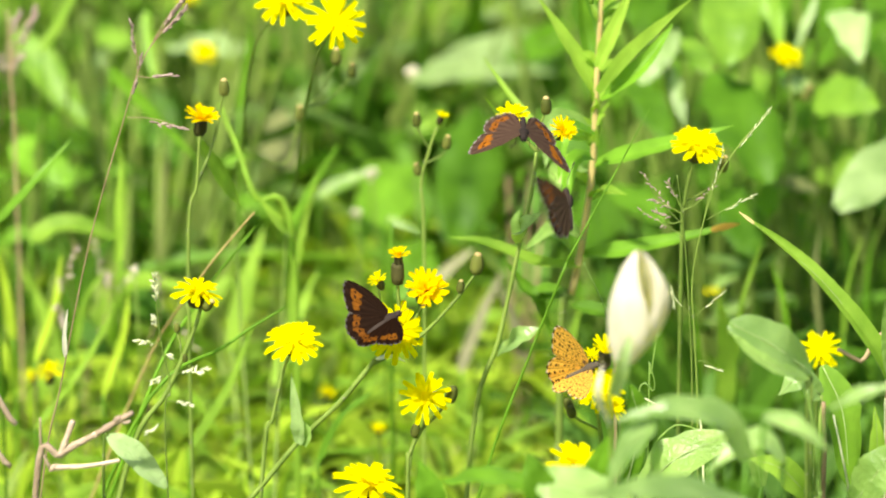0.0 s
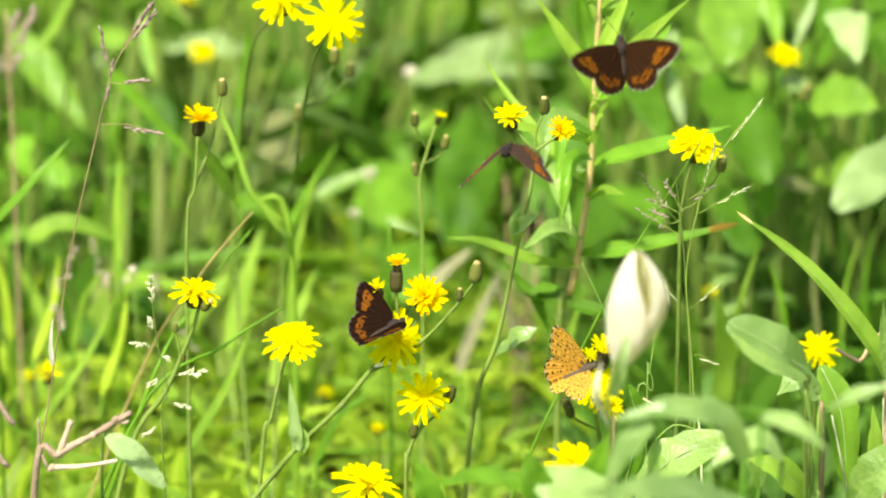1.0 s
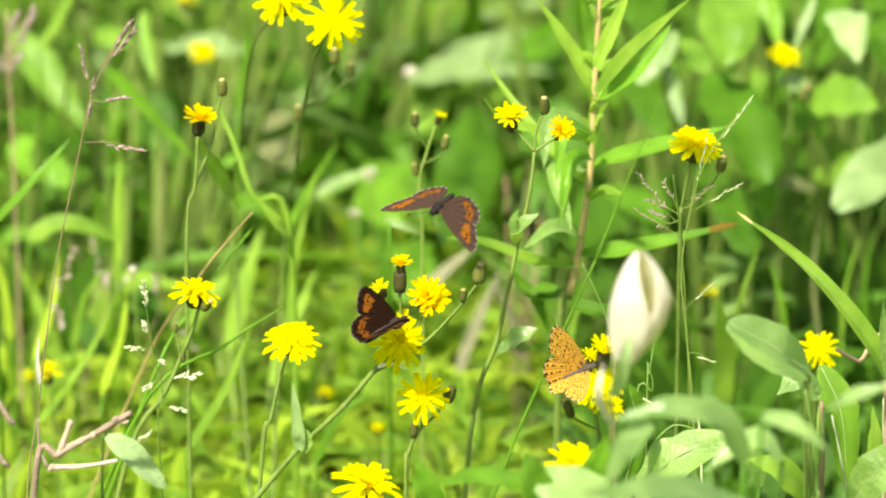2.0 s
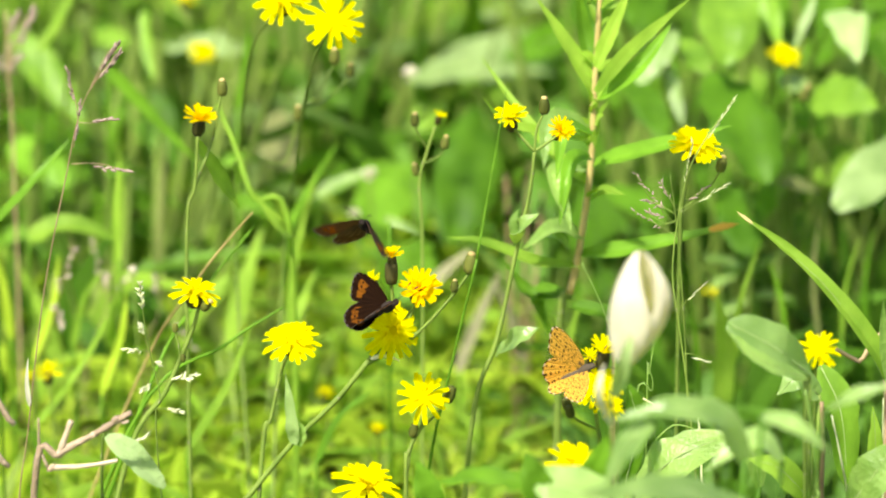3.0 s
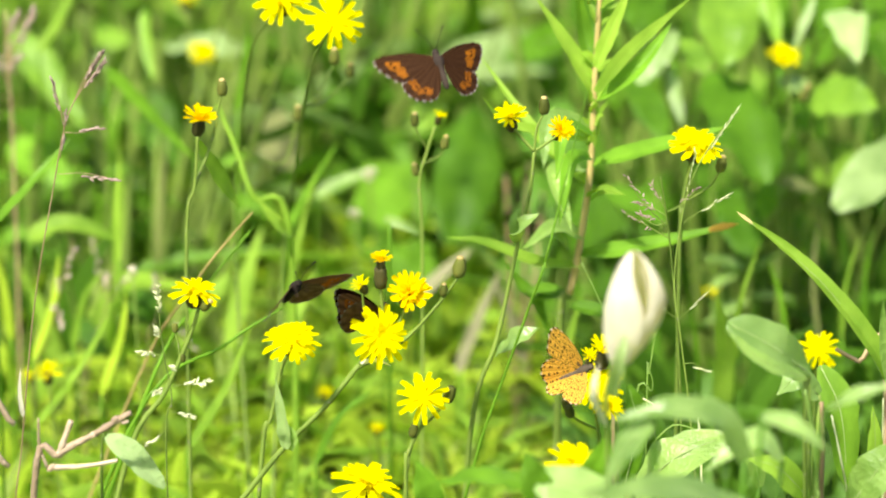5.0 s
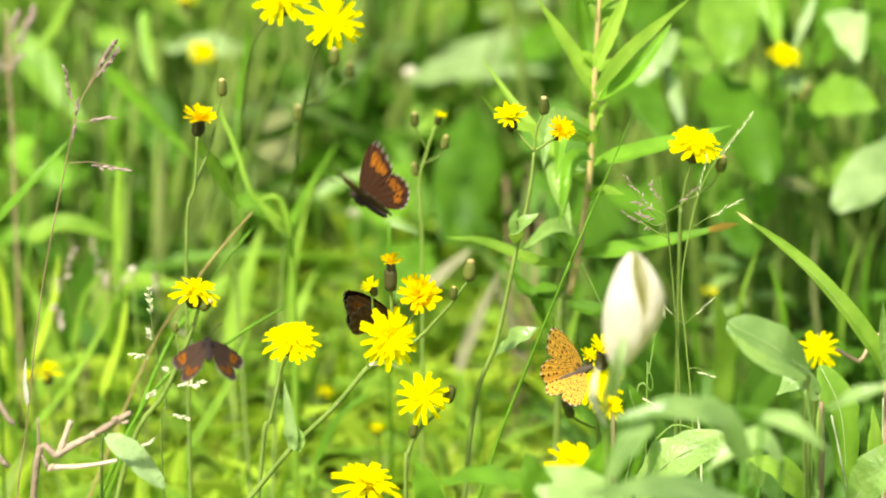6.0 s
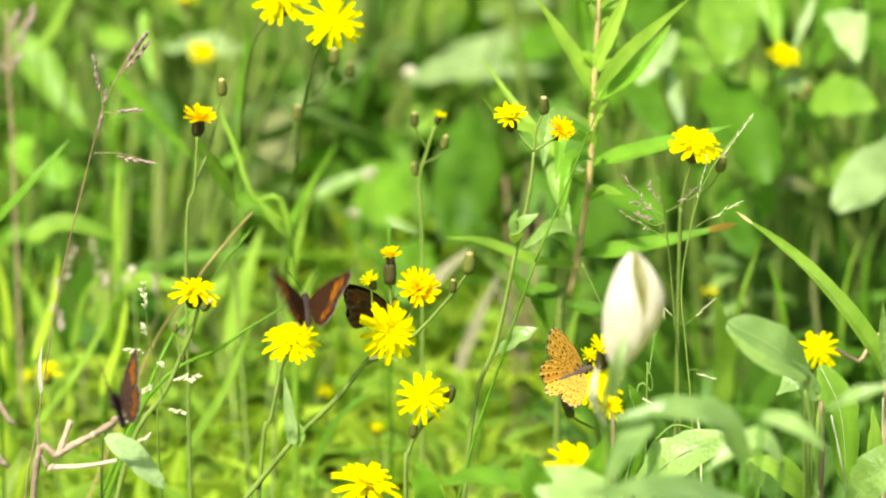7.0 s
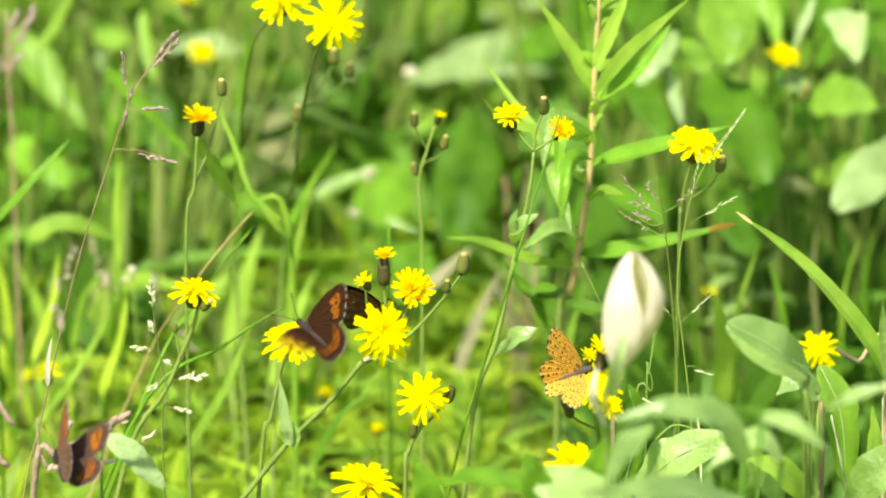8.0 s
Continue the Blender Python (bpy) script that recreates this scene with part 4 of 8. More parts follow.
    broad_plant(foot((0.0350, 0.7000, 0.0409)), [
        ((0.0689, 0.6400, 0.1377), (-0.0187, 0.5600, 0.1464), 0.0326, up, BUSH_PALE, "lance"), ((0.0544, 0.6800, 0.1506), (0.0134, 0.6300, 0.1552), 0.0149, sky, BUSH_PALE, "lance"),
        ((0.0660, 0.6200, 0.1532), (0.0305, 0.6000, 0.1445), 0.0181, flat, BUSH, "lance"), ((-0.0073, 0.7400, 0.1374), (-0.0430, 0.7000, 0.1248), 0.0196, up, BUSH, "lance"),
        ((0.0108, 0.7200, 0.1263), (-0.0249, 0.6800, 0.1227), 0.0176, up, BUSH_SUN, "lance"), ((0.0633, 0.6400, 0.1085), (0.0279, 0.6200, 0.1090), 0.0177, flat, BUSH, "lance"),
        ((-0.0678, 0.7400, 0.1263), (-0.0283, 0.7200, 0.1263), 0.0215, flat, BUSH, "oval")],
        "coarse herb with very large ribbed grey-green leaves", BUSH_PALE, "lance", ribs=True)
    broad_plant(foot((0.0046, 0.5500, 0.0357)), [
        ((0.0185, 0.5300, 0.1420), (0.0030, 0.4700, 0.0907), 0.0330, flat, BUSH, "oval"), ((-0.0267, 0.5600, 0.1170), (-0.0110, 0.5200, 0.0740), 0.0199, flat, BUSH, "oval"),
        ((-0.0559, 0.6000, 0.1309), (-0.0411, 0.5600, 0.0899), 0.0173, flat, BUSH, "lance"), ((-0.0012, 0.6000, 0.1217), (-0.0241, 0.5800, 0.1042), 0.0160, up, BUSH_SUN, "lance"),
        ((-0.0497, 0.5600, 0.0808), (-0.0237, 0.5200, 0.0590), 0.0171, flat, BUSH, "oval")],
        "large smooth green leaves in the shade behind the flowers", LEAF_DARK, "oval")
    # added dark leaves, turned from the sun, in place of the shaded gaps
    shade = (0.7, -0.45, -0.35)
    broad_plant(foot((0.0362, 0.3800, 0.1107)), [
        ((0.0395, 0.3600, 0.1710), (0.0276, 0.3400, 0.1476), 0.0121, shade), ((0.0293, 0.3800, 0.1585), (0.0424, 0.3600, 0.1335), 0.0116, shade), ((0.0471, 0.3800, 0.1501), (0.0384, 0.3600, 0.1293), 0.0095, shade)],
        "added dark brown leaves standing in for a shaded gap", SHADE_LEAF, "oval", STEM_DRY, "shade_gap_herb")
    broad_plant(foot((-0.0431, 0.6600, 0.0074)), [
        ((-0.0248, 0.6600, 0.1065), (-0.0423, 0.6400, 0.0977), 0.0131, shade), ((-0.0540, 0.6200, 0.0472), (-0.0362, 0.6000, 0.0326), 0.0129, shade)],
        "added dark brown leaves standing in for a shaded gap", SHADE_LEAF, "oval", STEM_DRY, "shade_gap_herb")
    broad_plant(foot((-0.0234, 0.5000, 0.0961)), [
        ((-0.0611, 0.4500, 0.1241), (-0.0320, 0.4200, 0.1460), 0.012, up), ((-0.0234, 0.5000, 0.1227), (-0.0394, 0.4500, 0.0994), 0.03, flat),
        ((-0.0253, 0.4000, 0.0918), (-0.0038, 0.4200, 0.1103), 0.03, flat)],
        "narrow-leaved herb in the middle of the meadow", LEAF, "lance")
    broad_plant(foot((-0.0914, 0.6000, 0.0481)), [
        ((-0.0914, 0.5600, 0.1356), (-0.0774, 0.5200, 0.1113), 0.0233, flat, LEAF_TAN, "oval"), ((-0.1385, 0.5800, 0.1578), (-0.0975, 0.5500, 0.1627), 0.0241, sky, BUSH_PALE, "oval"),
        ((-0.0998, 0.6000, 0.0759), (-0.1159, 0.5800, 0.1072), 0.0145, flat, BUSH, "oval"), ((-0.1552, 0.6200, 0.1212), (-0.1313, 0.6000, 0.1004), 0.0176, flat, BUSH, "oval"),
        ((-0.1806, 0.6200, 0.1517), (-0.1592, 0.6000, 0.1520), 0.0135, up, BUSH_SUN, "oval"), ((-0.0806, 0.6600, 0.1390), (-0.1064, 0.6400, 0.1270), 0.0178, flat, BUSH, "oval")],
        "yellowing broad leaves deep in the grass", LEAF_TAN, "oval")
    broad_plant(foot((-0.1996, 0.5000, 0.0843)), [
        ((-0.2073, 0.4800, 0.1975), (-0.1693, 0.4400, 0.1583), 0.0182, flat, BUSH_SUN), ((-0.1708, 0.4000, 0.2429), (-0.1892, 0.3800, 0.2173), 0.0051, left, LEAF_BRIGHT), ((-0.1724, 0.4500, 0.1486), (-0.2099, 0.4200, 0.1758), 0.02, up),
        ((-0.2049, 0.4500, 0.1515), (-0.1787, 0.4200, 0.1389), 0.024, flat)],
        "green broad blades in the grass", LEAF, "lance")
    broad_plant(foot((-0.0861, 0.2200, 0.0843)), [
        ((-0.0987, 0.3200, 0.0939), (-0.0831, 0.3400, 0.1476), 0.012, (-0.5, -0.6, 0.6)), ((-0.0786, 0.3000, 0.0850), (-0.0580, 0.3200, 0.1328), 0.010, (-0.5, -0.6, 0.6))],
        "upright broad bright green leaves", LEAF_BRIGHT, "lance")
    # curved pale stalk on the left
    b = foot((-0.0644, 0.1800, 0.1428))
    w = thing("meadow_plant", b, "green meadow plant with a curved leafy stalk", "plant")
    stem(w, [b, (-0.0651, 0.1800, 0.1973), (-0.0806, 0.1800, 0.2178), (-0.0879, 0.1900, 0.2348), (-0.0965, 0.2000, 0.2531)], 0.0016, 0.001, LEAF_BRIGHT)
    leaf(w, [(-0.0639, 0.1800, 0.1986), (-0.0695, 0.1700, 0.2086), (-0.0813, 0.1700, 0.2239)], 0.006, LEAF_BRIGHT)
    # the lance leaf at the right
    b = foot((0.1810, -0.0200, 0.1825), 0.01)
    w = thing("lance_leaf_plant", b, "plant with one long arching lance-shaped leaf", "plant")
    leaf(w, [(0.1805, -0.0200, 0.1969), (0.1675, -0.0200, 0.2265), (0.1422, -0.0100, 0.2557), (0.1155, 0.0000, 0.2748)], 0.0078, LEAF_BRIGHT, (0.45, -0.8, 0.4), fold=0.3, wave=0.05, rib=True)
    stem(w, [b, (0.1836, -0.0200, 0.1705), (0.1805, -0.0200, 0.1969)], 0.0016, 0.0012)
    leaf(w, [(0.1207, -0.0020, 0.2713), (0.1176, -0.0025, 0.2738), (0.1142, -0.0030, 0.2768)], 0.0016, STEM_RED, (-0.3, -0.5, 0.8), name="leaf_tip", label="withered reddish leaf tip")
    leaf(w, [(0.1797, -0.0300, 0.1962), (0.1713, -0.0300, 0.2292), (0.1698, -0.0300, 0.2503)], 0.0055, LEAF_PALE, (0.3, -0.8, 0.3))
    # foreground leaves at the lower right
    def clump(base, label, stalk, leaves):
        """Leaves on stalks from one foot: (material, width, face, shape, points)."""
        w = thing("broadleaf_herb", base, label, "plant")
        for mat, width, face, shape, pts in leaves:
            leaf(w, pts, width, mat, face, shape, fold=0.14, wave=0.08, curl=0.15, rib=True)
            low = Vector(base).lerp(Vector(pts[0]), 0.55) + Vector((0, 0, -0.006))
            stem(w, [base, low, pts[0]], 0.0012, 0.0008, stalk, "leaf_stalk")
        return w

    clump(foot((0.1457, -0.0400, 0.1188)), "broad-leaved herb with rounded leaves in front", STEM, [
        (LEAF_SOFT, 0.0184, (-0.1, -0.7, 0.7), "oval", [(0.1368, -0.1000, 0.2468), (0.1228, -0.1100, 0.2612), (0.1054, -0.1100, 0.2709)]),
        (LEAF_PALE, 0.0063, (0.1, -0.6, 0.8), "lance", [(0.1338, -0.1200, 0.2532), (0.1173, -0.1300, 0.2634), (0.1036, -0.1300, 0.2756)]),
        (BUSH_SUN, 0.0150, (0.35, -0.85, 0.3), "oval", [(0.1465, -0.0300, 0.2226), (0.1544, -0.0350, 0.2053), (0.1579, -0.0350, 0.1739)]),
        (LEAF_SOFT, 0.0110, (-0.3, -0.6, 0.7), "lance", [(0.1447, -0.0500, 0.2183), (0.1355, -0.0550, 0.2268), (0.1281, -0.0550, 0.2203)])])
    clump(foot((0.1201, -0.0600, 0.1229)), "bright green leafy herb near the lens", STEM, [
        (LEAF_BRIGHT, 0.0110, (-0.3, -0.6, 0.75), "lance", [(0.1380, -0.0800, 0.1895), (0.1277, -0.0850, 0.2022), (0.1159, -0.0850, 0.2064)]),
        (LEAF_BRIGHT, 0.0080, (0.3, -0.8, 0.4), "lance", [(0.1634, -0.0500, 0.1735), (0.1663, -0.0550, 0.1969), (0.1651, -0.0550, 0.2156)]),
        (LEAF, 0.0110, (0.5, -0.7, 0.4), "oval", [(0.0698, -0.0600, 0.1848), (0.0745, -0.0600, 0.2083), (0.0708, -0.0600, 0.2264)])])
    clump(foot((0.0898, -0.0500, 0.1184)), "herb with glaucous leaves and pale veins", LEAF_DARK, [
        (LEAF_PALE, 0.0200, (-0.35, -0.6, 0.75), "oval", [(0.0753, -0.0500, 0.1764), (0.0884, -0.0550, 0.1934), (0.1103, -0.0500, 0.2019)]),
        (LEAF_PALE, 0.0170, (-0.3, -0.7, 0.6), "oval", [(0.1535, -0.0900, 0.1881), (0.1608, -0.1000, 0.2038), (0.1689, -0.1000, 0.2176)]),
        (LEAF_PALE, 0.0080, (0.2, -0.8, 0.5), "lance", [(0.1221, -0.0600, 0.1844), (0.1185, -0.0600, 0.1989), (0.1097, -0.0600, 0.2031)])])
    clump(foot((0.0919, -0.2500, 0.2022)), "broad soft green leaves close to the lens", LEAF_DARK, [
        (LEAF_SOFT, 0.0130, (-0.1, -0.5, 0.85), "lance", [(0.1045, -0.2400, 0.2701), (0.0955, -0.2450, 0.2869), (0.0777, -0.2500, 0.2931), (0.0590, -0.2500, 0.2885)]),
        (LEAF_SOFT, 0.0095, (0.1, -0.5, 0.85), "lance", [(0.1197, -0.2100, 0.2578), (0.1083, -0.2150, 0.2678), (0.0914, -0.2200, 0.2563)]),
        (LEAF_SOFT, 0.0080, (0, -0.5, 0.85), "lance", [(0.1090, -0.2600, 0.2944), (0.1190, -0.2700, 0.2949), (0.1317, -0.2700, 0.2849)]),
        (LEAF_SOFT, 0.0070, (0.1, -0.5, 0.85), "lance", [(0.1310, -0.2500, 0.2918), (0.1397, -0.2600, 0.3016), (0.1549, -0.2600, 0.3057)]),
        (LEAF_SOFT, 0.0110, (-0.5, -0.6, 0.6), "lance", [(0.0719, -0.2500, 0.2883), (0.0633, -0.2500, 0.2788), (0.0561, -0.2500, 0.2637)]),
        (LEAF_SOFT, 0.0160, (0, -0.35, 0.9), "lance", [(0.1046, -0.2800, 0.2683), (0.0786, -0.3000, 0.2833), (0.0459, -0.3200, 0.2901)]),
        (LEAF_SOFT, 0.0185, (0.1, -0.7, 0.6), "oval", [(0.0656, -0.2000, 0.2335), (0.0494, -0.2000, 0.2406), (0.0303, -0.2000, 0.2459)])])
    for pts, r, mat, lab in (([(0.1564, -0.0600, 0.1612), (0.1559, -0.0600, 0.1801), (0.1523, -0.0600, 0.1989), (0.1489, -0.0600, 0.2141)], 0.0006, SPIKELET_PALE, "thin whitish dry grass blade"),
                             ([(0.1396, -0.1200, 0.1870), (0.1393, -0.1200, 0.2076), (0.1376, -0.1200, 0.2280), (0.1339, -0.1200, 0.2483)], 0.0011, LEAF_PALE, "short pale thin grass blade"),
                             ([(0.1713, -0.0400, 0.1717), (0.1707, -0.0400, 0.1907), (0.1703, -0.0400, 0.2132)], 0.0004, SPIKELET_PALE, "thin whitish dry grass blade"),
                             ([(0.0802, -0.0100, 0.1976), (0.0811, -0.0100, 0.2120), (0.0831, -0.0100, 0.2286)], 0.0004, LEAF_PALE, "short pale thin grass blade"),
                             ([(0.1011, -0.0200, 0.1873), (0.0876, -0.0200, 0.1993), (0.0782, -0.0200, 0.2052)], 0.0005, SPIKELET_PALE, "thin whitish dry grass blade")):
        b = foot(pts[0])
        w = thing("meadow_grass_plant", b, lab, "grass")
        stem(w, [b, *pts], r, r * 0.6, mat, "blade", 0.0)
    broad_plant(foot((0.0196, -0.1900, 0.1749)), [
        ((0.0315, -0.1900, 0.2413), (-0.0018, -0.2100, 0.2492), 0.013, (0, -0.3, 0.9)), ((-0.0029, -0.1500, 0.2089), (-0.0095, -0.1500, 0.2324), 0.012, flat),
        ((0.0354, -0.2000, 0.2345), (0.0292, -0.2000, 0.2563), 0.012, flat), ((0.0524, -0.1700, 0.2263), (0.0593, -0.1700, 0.2506), 0.012, flat)],
        "low soft green leaves at the meadow's front", LEAF, "lance")
    # crinkled pale leaf on the left
    b = foot((-0.1327, -0.0600, 0.1754))
    w = thing("crinkled_leaf", b, "single crinkled pale green leaf beside a dead twig", "leaf")
    stem(w, [b, (-0.1313, -0.0600, 0.1872), (-0.1292, -0.0600, 0.2048)], 0.0007, 0.0005)
    leaf(w, [(-0.1292, -0.0600, 0.2055), (-0.1188, -0.0650, 0.1998), (-0.1068, -0.0650, 0.1860)], 0.0095, LEAF_GREY, (-0.25, -0.65, 0.7), wave=0.16, shape="oval")


broad_leaves()


# ---- dead twig ----
def twig():
    b = foot((-0.1627, -0.0800, 0.1768))
    w = thing("dead_twig", b, "dead branching brown twig in the grass", "twig")
    stem(w, [b, (-0.1558, -0.0800, 0.1908), (-0.1458, -0.0800, 0.2060), (-0.1327, -0.0800, 0.2141), (-0.1181, -0.0800, 0.2233)], 0.0016, 0.0012, TWIG, "branch", 0.35)
    stem(w, [(-0.1458, -0.0800, 0.2060), (-0.1434, -0.0800, 0.2129), (-0.1409, -0.0800, 0.2198)], 0.0014, 0.0010, TWIG, "branch", 0.35)
    stem(w, [(-0.1491, -0.0800, 0.2006), (-0.1362, -0.0800, 0.2013), (-0.1237, -0.0800, 0.2036)], 0.0011, 0.0007, TWIG, "branch", 0.35)
    stem(w, [(-0.1502, -0.0800, 0.2002), (-0.1532, -0.0800, 0.2094), (-0.1533, -0.0800, 0.2210)], 0.0007, 0.0004, TWIG, "branch", 0.3)
    for p in ((-0.1458, -0.0800, 0.2064), (-0.1240, -0.0800, 0.2205), (-0.1487, -0.0800, 0.2006), (-0.1327, -0.0800, 0.2141)):
        bm = bmesh.new()
        spun(bm, [(0.0005, -0.0022), (0.0011, -0.001), (0.0013, 0.0003), (0.0007, 0.0018)], turned_to(Vector(p) - b, (0.7, 0, 0.5)), 9, 0.15)
        part("knot", bm, TWIG, w)
    stem(w, [(-0.1229, -0.0800, 0.2210), (-0.1212, -0.0800, 0.2191), (-0.1191, -0.0800, 0.2198)], 0.0009, 0.0006, TWIG, "branch", 0.35)
    for p in ((-0.1735, -0.0900, 0.2204), (-0.1761, -0.0900, 0.2031)):
        e = Vector(p) + Vector((0.012, 0, 0.002))
        stem(w, [b, p, e], 0.0012, 0.0011, TWIG, "branch", 0.3)


twig()


# ---- pale husk near the lens ----
def husk():
    b = foot((0.0588, -0.2000, 0.2126))
    w = thing("dry_husk", b, "cream papery seed husk on a dry stalk", "seed husk")
    stem(w, [b, (0.0590, -0.2000, 0.2433), (0.0583, -0.2000, 0.2778), (0.0629, -0.2000, 0.2917)], 0.0007, 0.0006, STEM)
    foot_p, top = Vector((0.0635, -0.2000, 0.2906)) - b, Vector((0.0679, -0.2000, 0.3320)) - b
    axis = (top - foot_p)
    length = axis.length
    bm = bmesh.new()
    rings = []
    side = Vector((1, 0, 0))
    depth = axis.normalized().cross(side)
    for i in range(25):
        s = i / 24
        r = 0.0112 * max(0.04, math.sin(math.pi * min(1, 0.10 + 0.88 * s) ** 1.15) ** 0.75) * (1 - 0.12 * s)
        c = foot_p + axis * s + side * 0.0022 * math.sin(s * 3.2)
        ring = []
        gap = 5 + 150 * max(0, s - 0.46) - 60 * max(0, s - 0.85)
        for k in range(33):
            f = k / 32
            a = math.radians(gap / 2 + (360 - gap) * f + 22)
            lip = max(0, 1 - min(f, 1 - f) * 14)
            rr = r * (1 + 0.05 * math.sin(3 * a + s * 5) + 0.03 * math.sin(9 * a + s * 2) - 0.30 * lip * max(0, s - 0.3) + (0.14 * lip if f > 0.5 else 0))
            ring.append(bm.verts.new(c + side * rr * math.sin(a) - depth * rr * 0.8 * math.cos(a)))
        rings.append(ring)
    for a, c in zip(rings, rings[1:]):
        for k in range(32):
            bm.faces.new((a[k], a[k + 1], c[k + 1], c[k]))
    part("pod", bm, HUSK, w, "cream papery pod split along one side")
    leaf(w, [(0.0588, -0.2000, 0.2649), (0.0537, -0.2100, 0.2818), (0.0556, -0.2100, 0.2945)], 0.003, HUSK, label="withered pale bract")
    leaf(w, [(0.0601, -0.2000, 0.2778), (0.0625, -0.2100, 0.2945), (0.0648, -0.2100, 0.3051)], 0.005, LEAF_GREY, (0, -1, 0.2), label="pale green bract")
    MOVERS["husk"] = w


husk()


# ---- grasses that sway ----
def spikelet_mesh(material):
    bm = bmesh.new()
    spun(bm, [(0.1, 0), (0.45, 0.25), (0.5, 0.45), (0.25, 0.8), (0.03, 1.0)], None, 6)
    return mesh_of("spikelet", bm, material)


SPIKELET_MESHES = {m.name: spikelet_mesh(m) for m in (SPIKELET, SPIKELET_PALE, SPIKELET_PINK)}


def spikelets(branch, material, start, end, count, length, width, rng, spread=0.4):
    tan = (end - start).normalized()
    for i in range(count):
        d = tan + Vector((rng.uniform(-spread, spread), rng.uniform(-spread, spread), rng.uniform(-spread, spread)))
        ln, wd = length * rng.uniform(0.8, 1.2), width * rng.uniform(0.8, 1.2)
        ob = new("spikelet", SPIKELET_MESHES[material.name])
        ob.parent = branch
        ob.matrix_basis = turned_to(start.lerp(end, (i + 0.5) / count), d, rng.uniform(0, 360)) @ Matrix.Diagonal((wd, wd, ln, 1))


def grass_stalk(base, culm, branches, label, material, seed, r=0.0006, culm_mat=None, spk=(0.0030, 0.0011), spread=0.3, name="grass_stalk"):
    """A culm with side branches: each (line, number of spikelets)."""
    rng = random.Random(seed)
    g = thing(name, base, label, "grass")
    stem(g, culm, r, r * 0.55, culm_mat or STEM_DRY, "culm", 0.1)
    for line, count in branches:
        br = stem(g, line, r * 0.45, r * 0.3, culm_mat or STEM_DRY, "branch", 0.1)
        o = g.location
        spikelets(br, material, Vector(line[0]).lerp(Vector(line[-1]), 0.35) - o, Vector(line[-1]) - o, round(count * 2), *spk, rng, spread)
    return g


def grasses():
    b = foot((-0.1668, 0.0000, 0.1354), -0.012)
    g = grass_stalk(b, [b, (-0.1605, 0.0000, 0.1574), (-0.1515, 0.0000, 0.2033), (-0.1389, 0.0000, 0.2626), (-0.1246, 0.0000, 0.3127), (-0.1187, 0.0000, 0.3322), (-0.1124, 0.0000, 0.3448), (-0.0996, 0.0000, 0.3619)], [
        ([(-0.1137, 0.0000, 0.3425), (-0.1075, 0.0000, 0.3505), (-0.0995, 0.0000, 0.3585)], 15), ([(-0.1123, 0.0000, 0.3455), (-0.1052, 0.0000, 0.3573), (-0.1003, 0.0000, 0.3619)], 14),
        ([(-0.1187, 0.0000, 0.3322), (-0.1190, 0.0000, 0.3414), (-0.1209, 0.0000, 0.3528)], 7), ([(-0.1187, 0.0000, 0.3311), (-0.1133, 0.0000, 0.3304), (-0.1039, 0.0000, 0.3313)], 6),
        ([(-0.1216, 0.0000, 0.3207), (-0.1206, 0.0000, 0.3242), (-0.1197, 0.0000, 0.3281)], 5), ([(-0.1192, 0.0000, 0.3299), (-0.1180, 0.0000, 0.3345), (-0.1170, 0.0000, 0.3391)], 5),
        ([(-0.1230, 0.0000, 0.3143), (-0.1125, 0.0000, 0.3136), (-0.1003, 0.0000, 0.3094)], 7)],
        "thin dry grass stalk with sparse purplish spikelets", SPIKELET, 3, 0.00035, None, (0.0026, 0.0010), 0.45)
    leaf(g, [(-0.1496, 0.0000, 0.2147), (-0.1495, -0.0010, 0.2251), (-0.1478, -0.0020, 0.2362)], 0.0020, HUSK, shape="blade", label="withered pale sheath blade")
    MOVERS["grass_left"] = g
    b = foot((-0.1075, -0.0050, 0.1522), 0.004)
    g = grass_stalk(b, [b, (-0.1104, -0.0050, 0.1764), (-0.1082, -0.0050, 0.2028), (-0.1108, -0.0050, 0.2195), (-0.1125, -0.0050, 0.2338), (-0.1135, -0.0050, 0.2503)], [
        ([(-0.1125, -0.0050, 0.2338), (-0.1132, -0.0050, 0.2432), (-0.1135, -0.0050, 0.2510)], 9), ([(-0.1117, -0.0050, 0.2279), (-0.1134, -0.0050, 0.2302), (-0.1143, -0.0050, 0.2326)], 5),
        ([(-0.1112, -0.0050, 0.2219), (-0.1158, -0.0050, 0.2229), (-0.1202, -0.0050, 0.2233)], 6), ([(-0.1103, -0.0050, 0.2184), (-0.1097, -0.0050, 0.2176), (-0.1081, -0.0050, 0.2172)], 4),
        ([(-0.1092, -0.0050, 0.2088), (-0.1032, -0.0050, 0.2100), (-0.0938, -0.0050, 0.2112)], 7), ([(-0.1094, -0.0050, 0.2100), (-0.1121, -0.0050, 0.2076), (-0.1148, -0.0050, 0.2059)], 4),
        ([(-0.1096, -0.0050, 0.1981), (-0.1052, -0.0050, 0.1976), (-0.1000, -0.0050, 0.1964)], 4), ([(-0.1102, -0.0050, 0.1909), (-0.1136, -0.0050, 0.1872), (-0.1175, -0.0050, 0.1841)], 4)],
        "slender grass stalk with an open whitish panicle", SPIKELET_PALE, 4, 0.0004, STEM, (0.0026, 0.0011), spread=0.7)
    MOVERS["grass_white"] = g
    b = foot((0.1023, 0.0100, 0.1311))
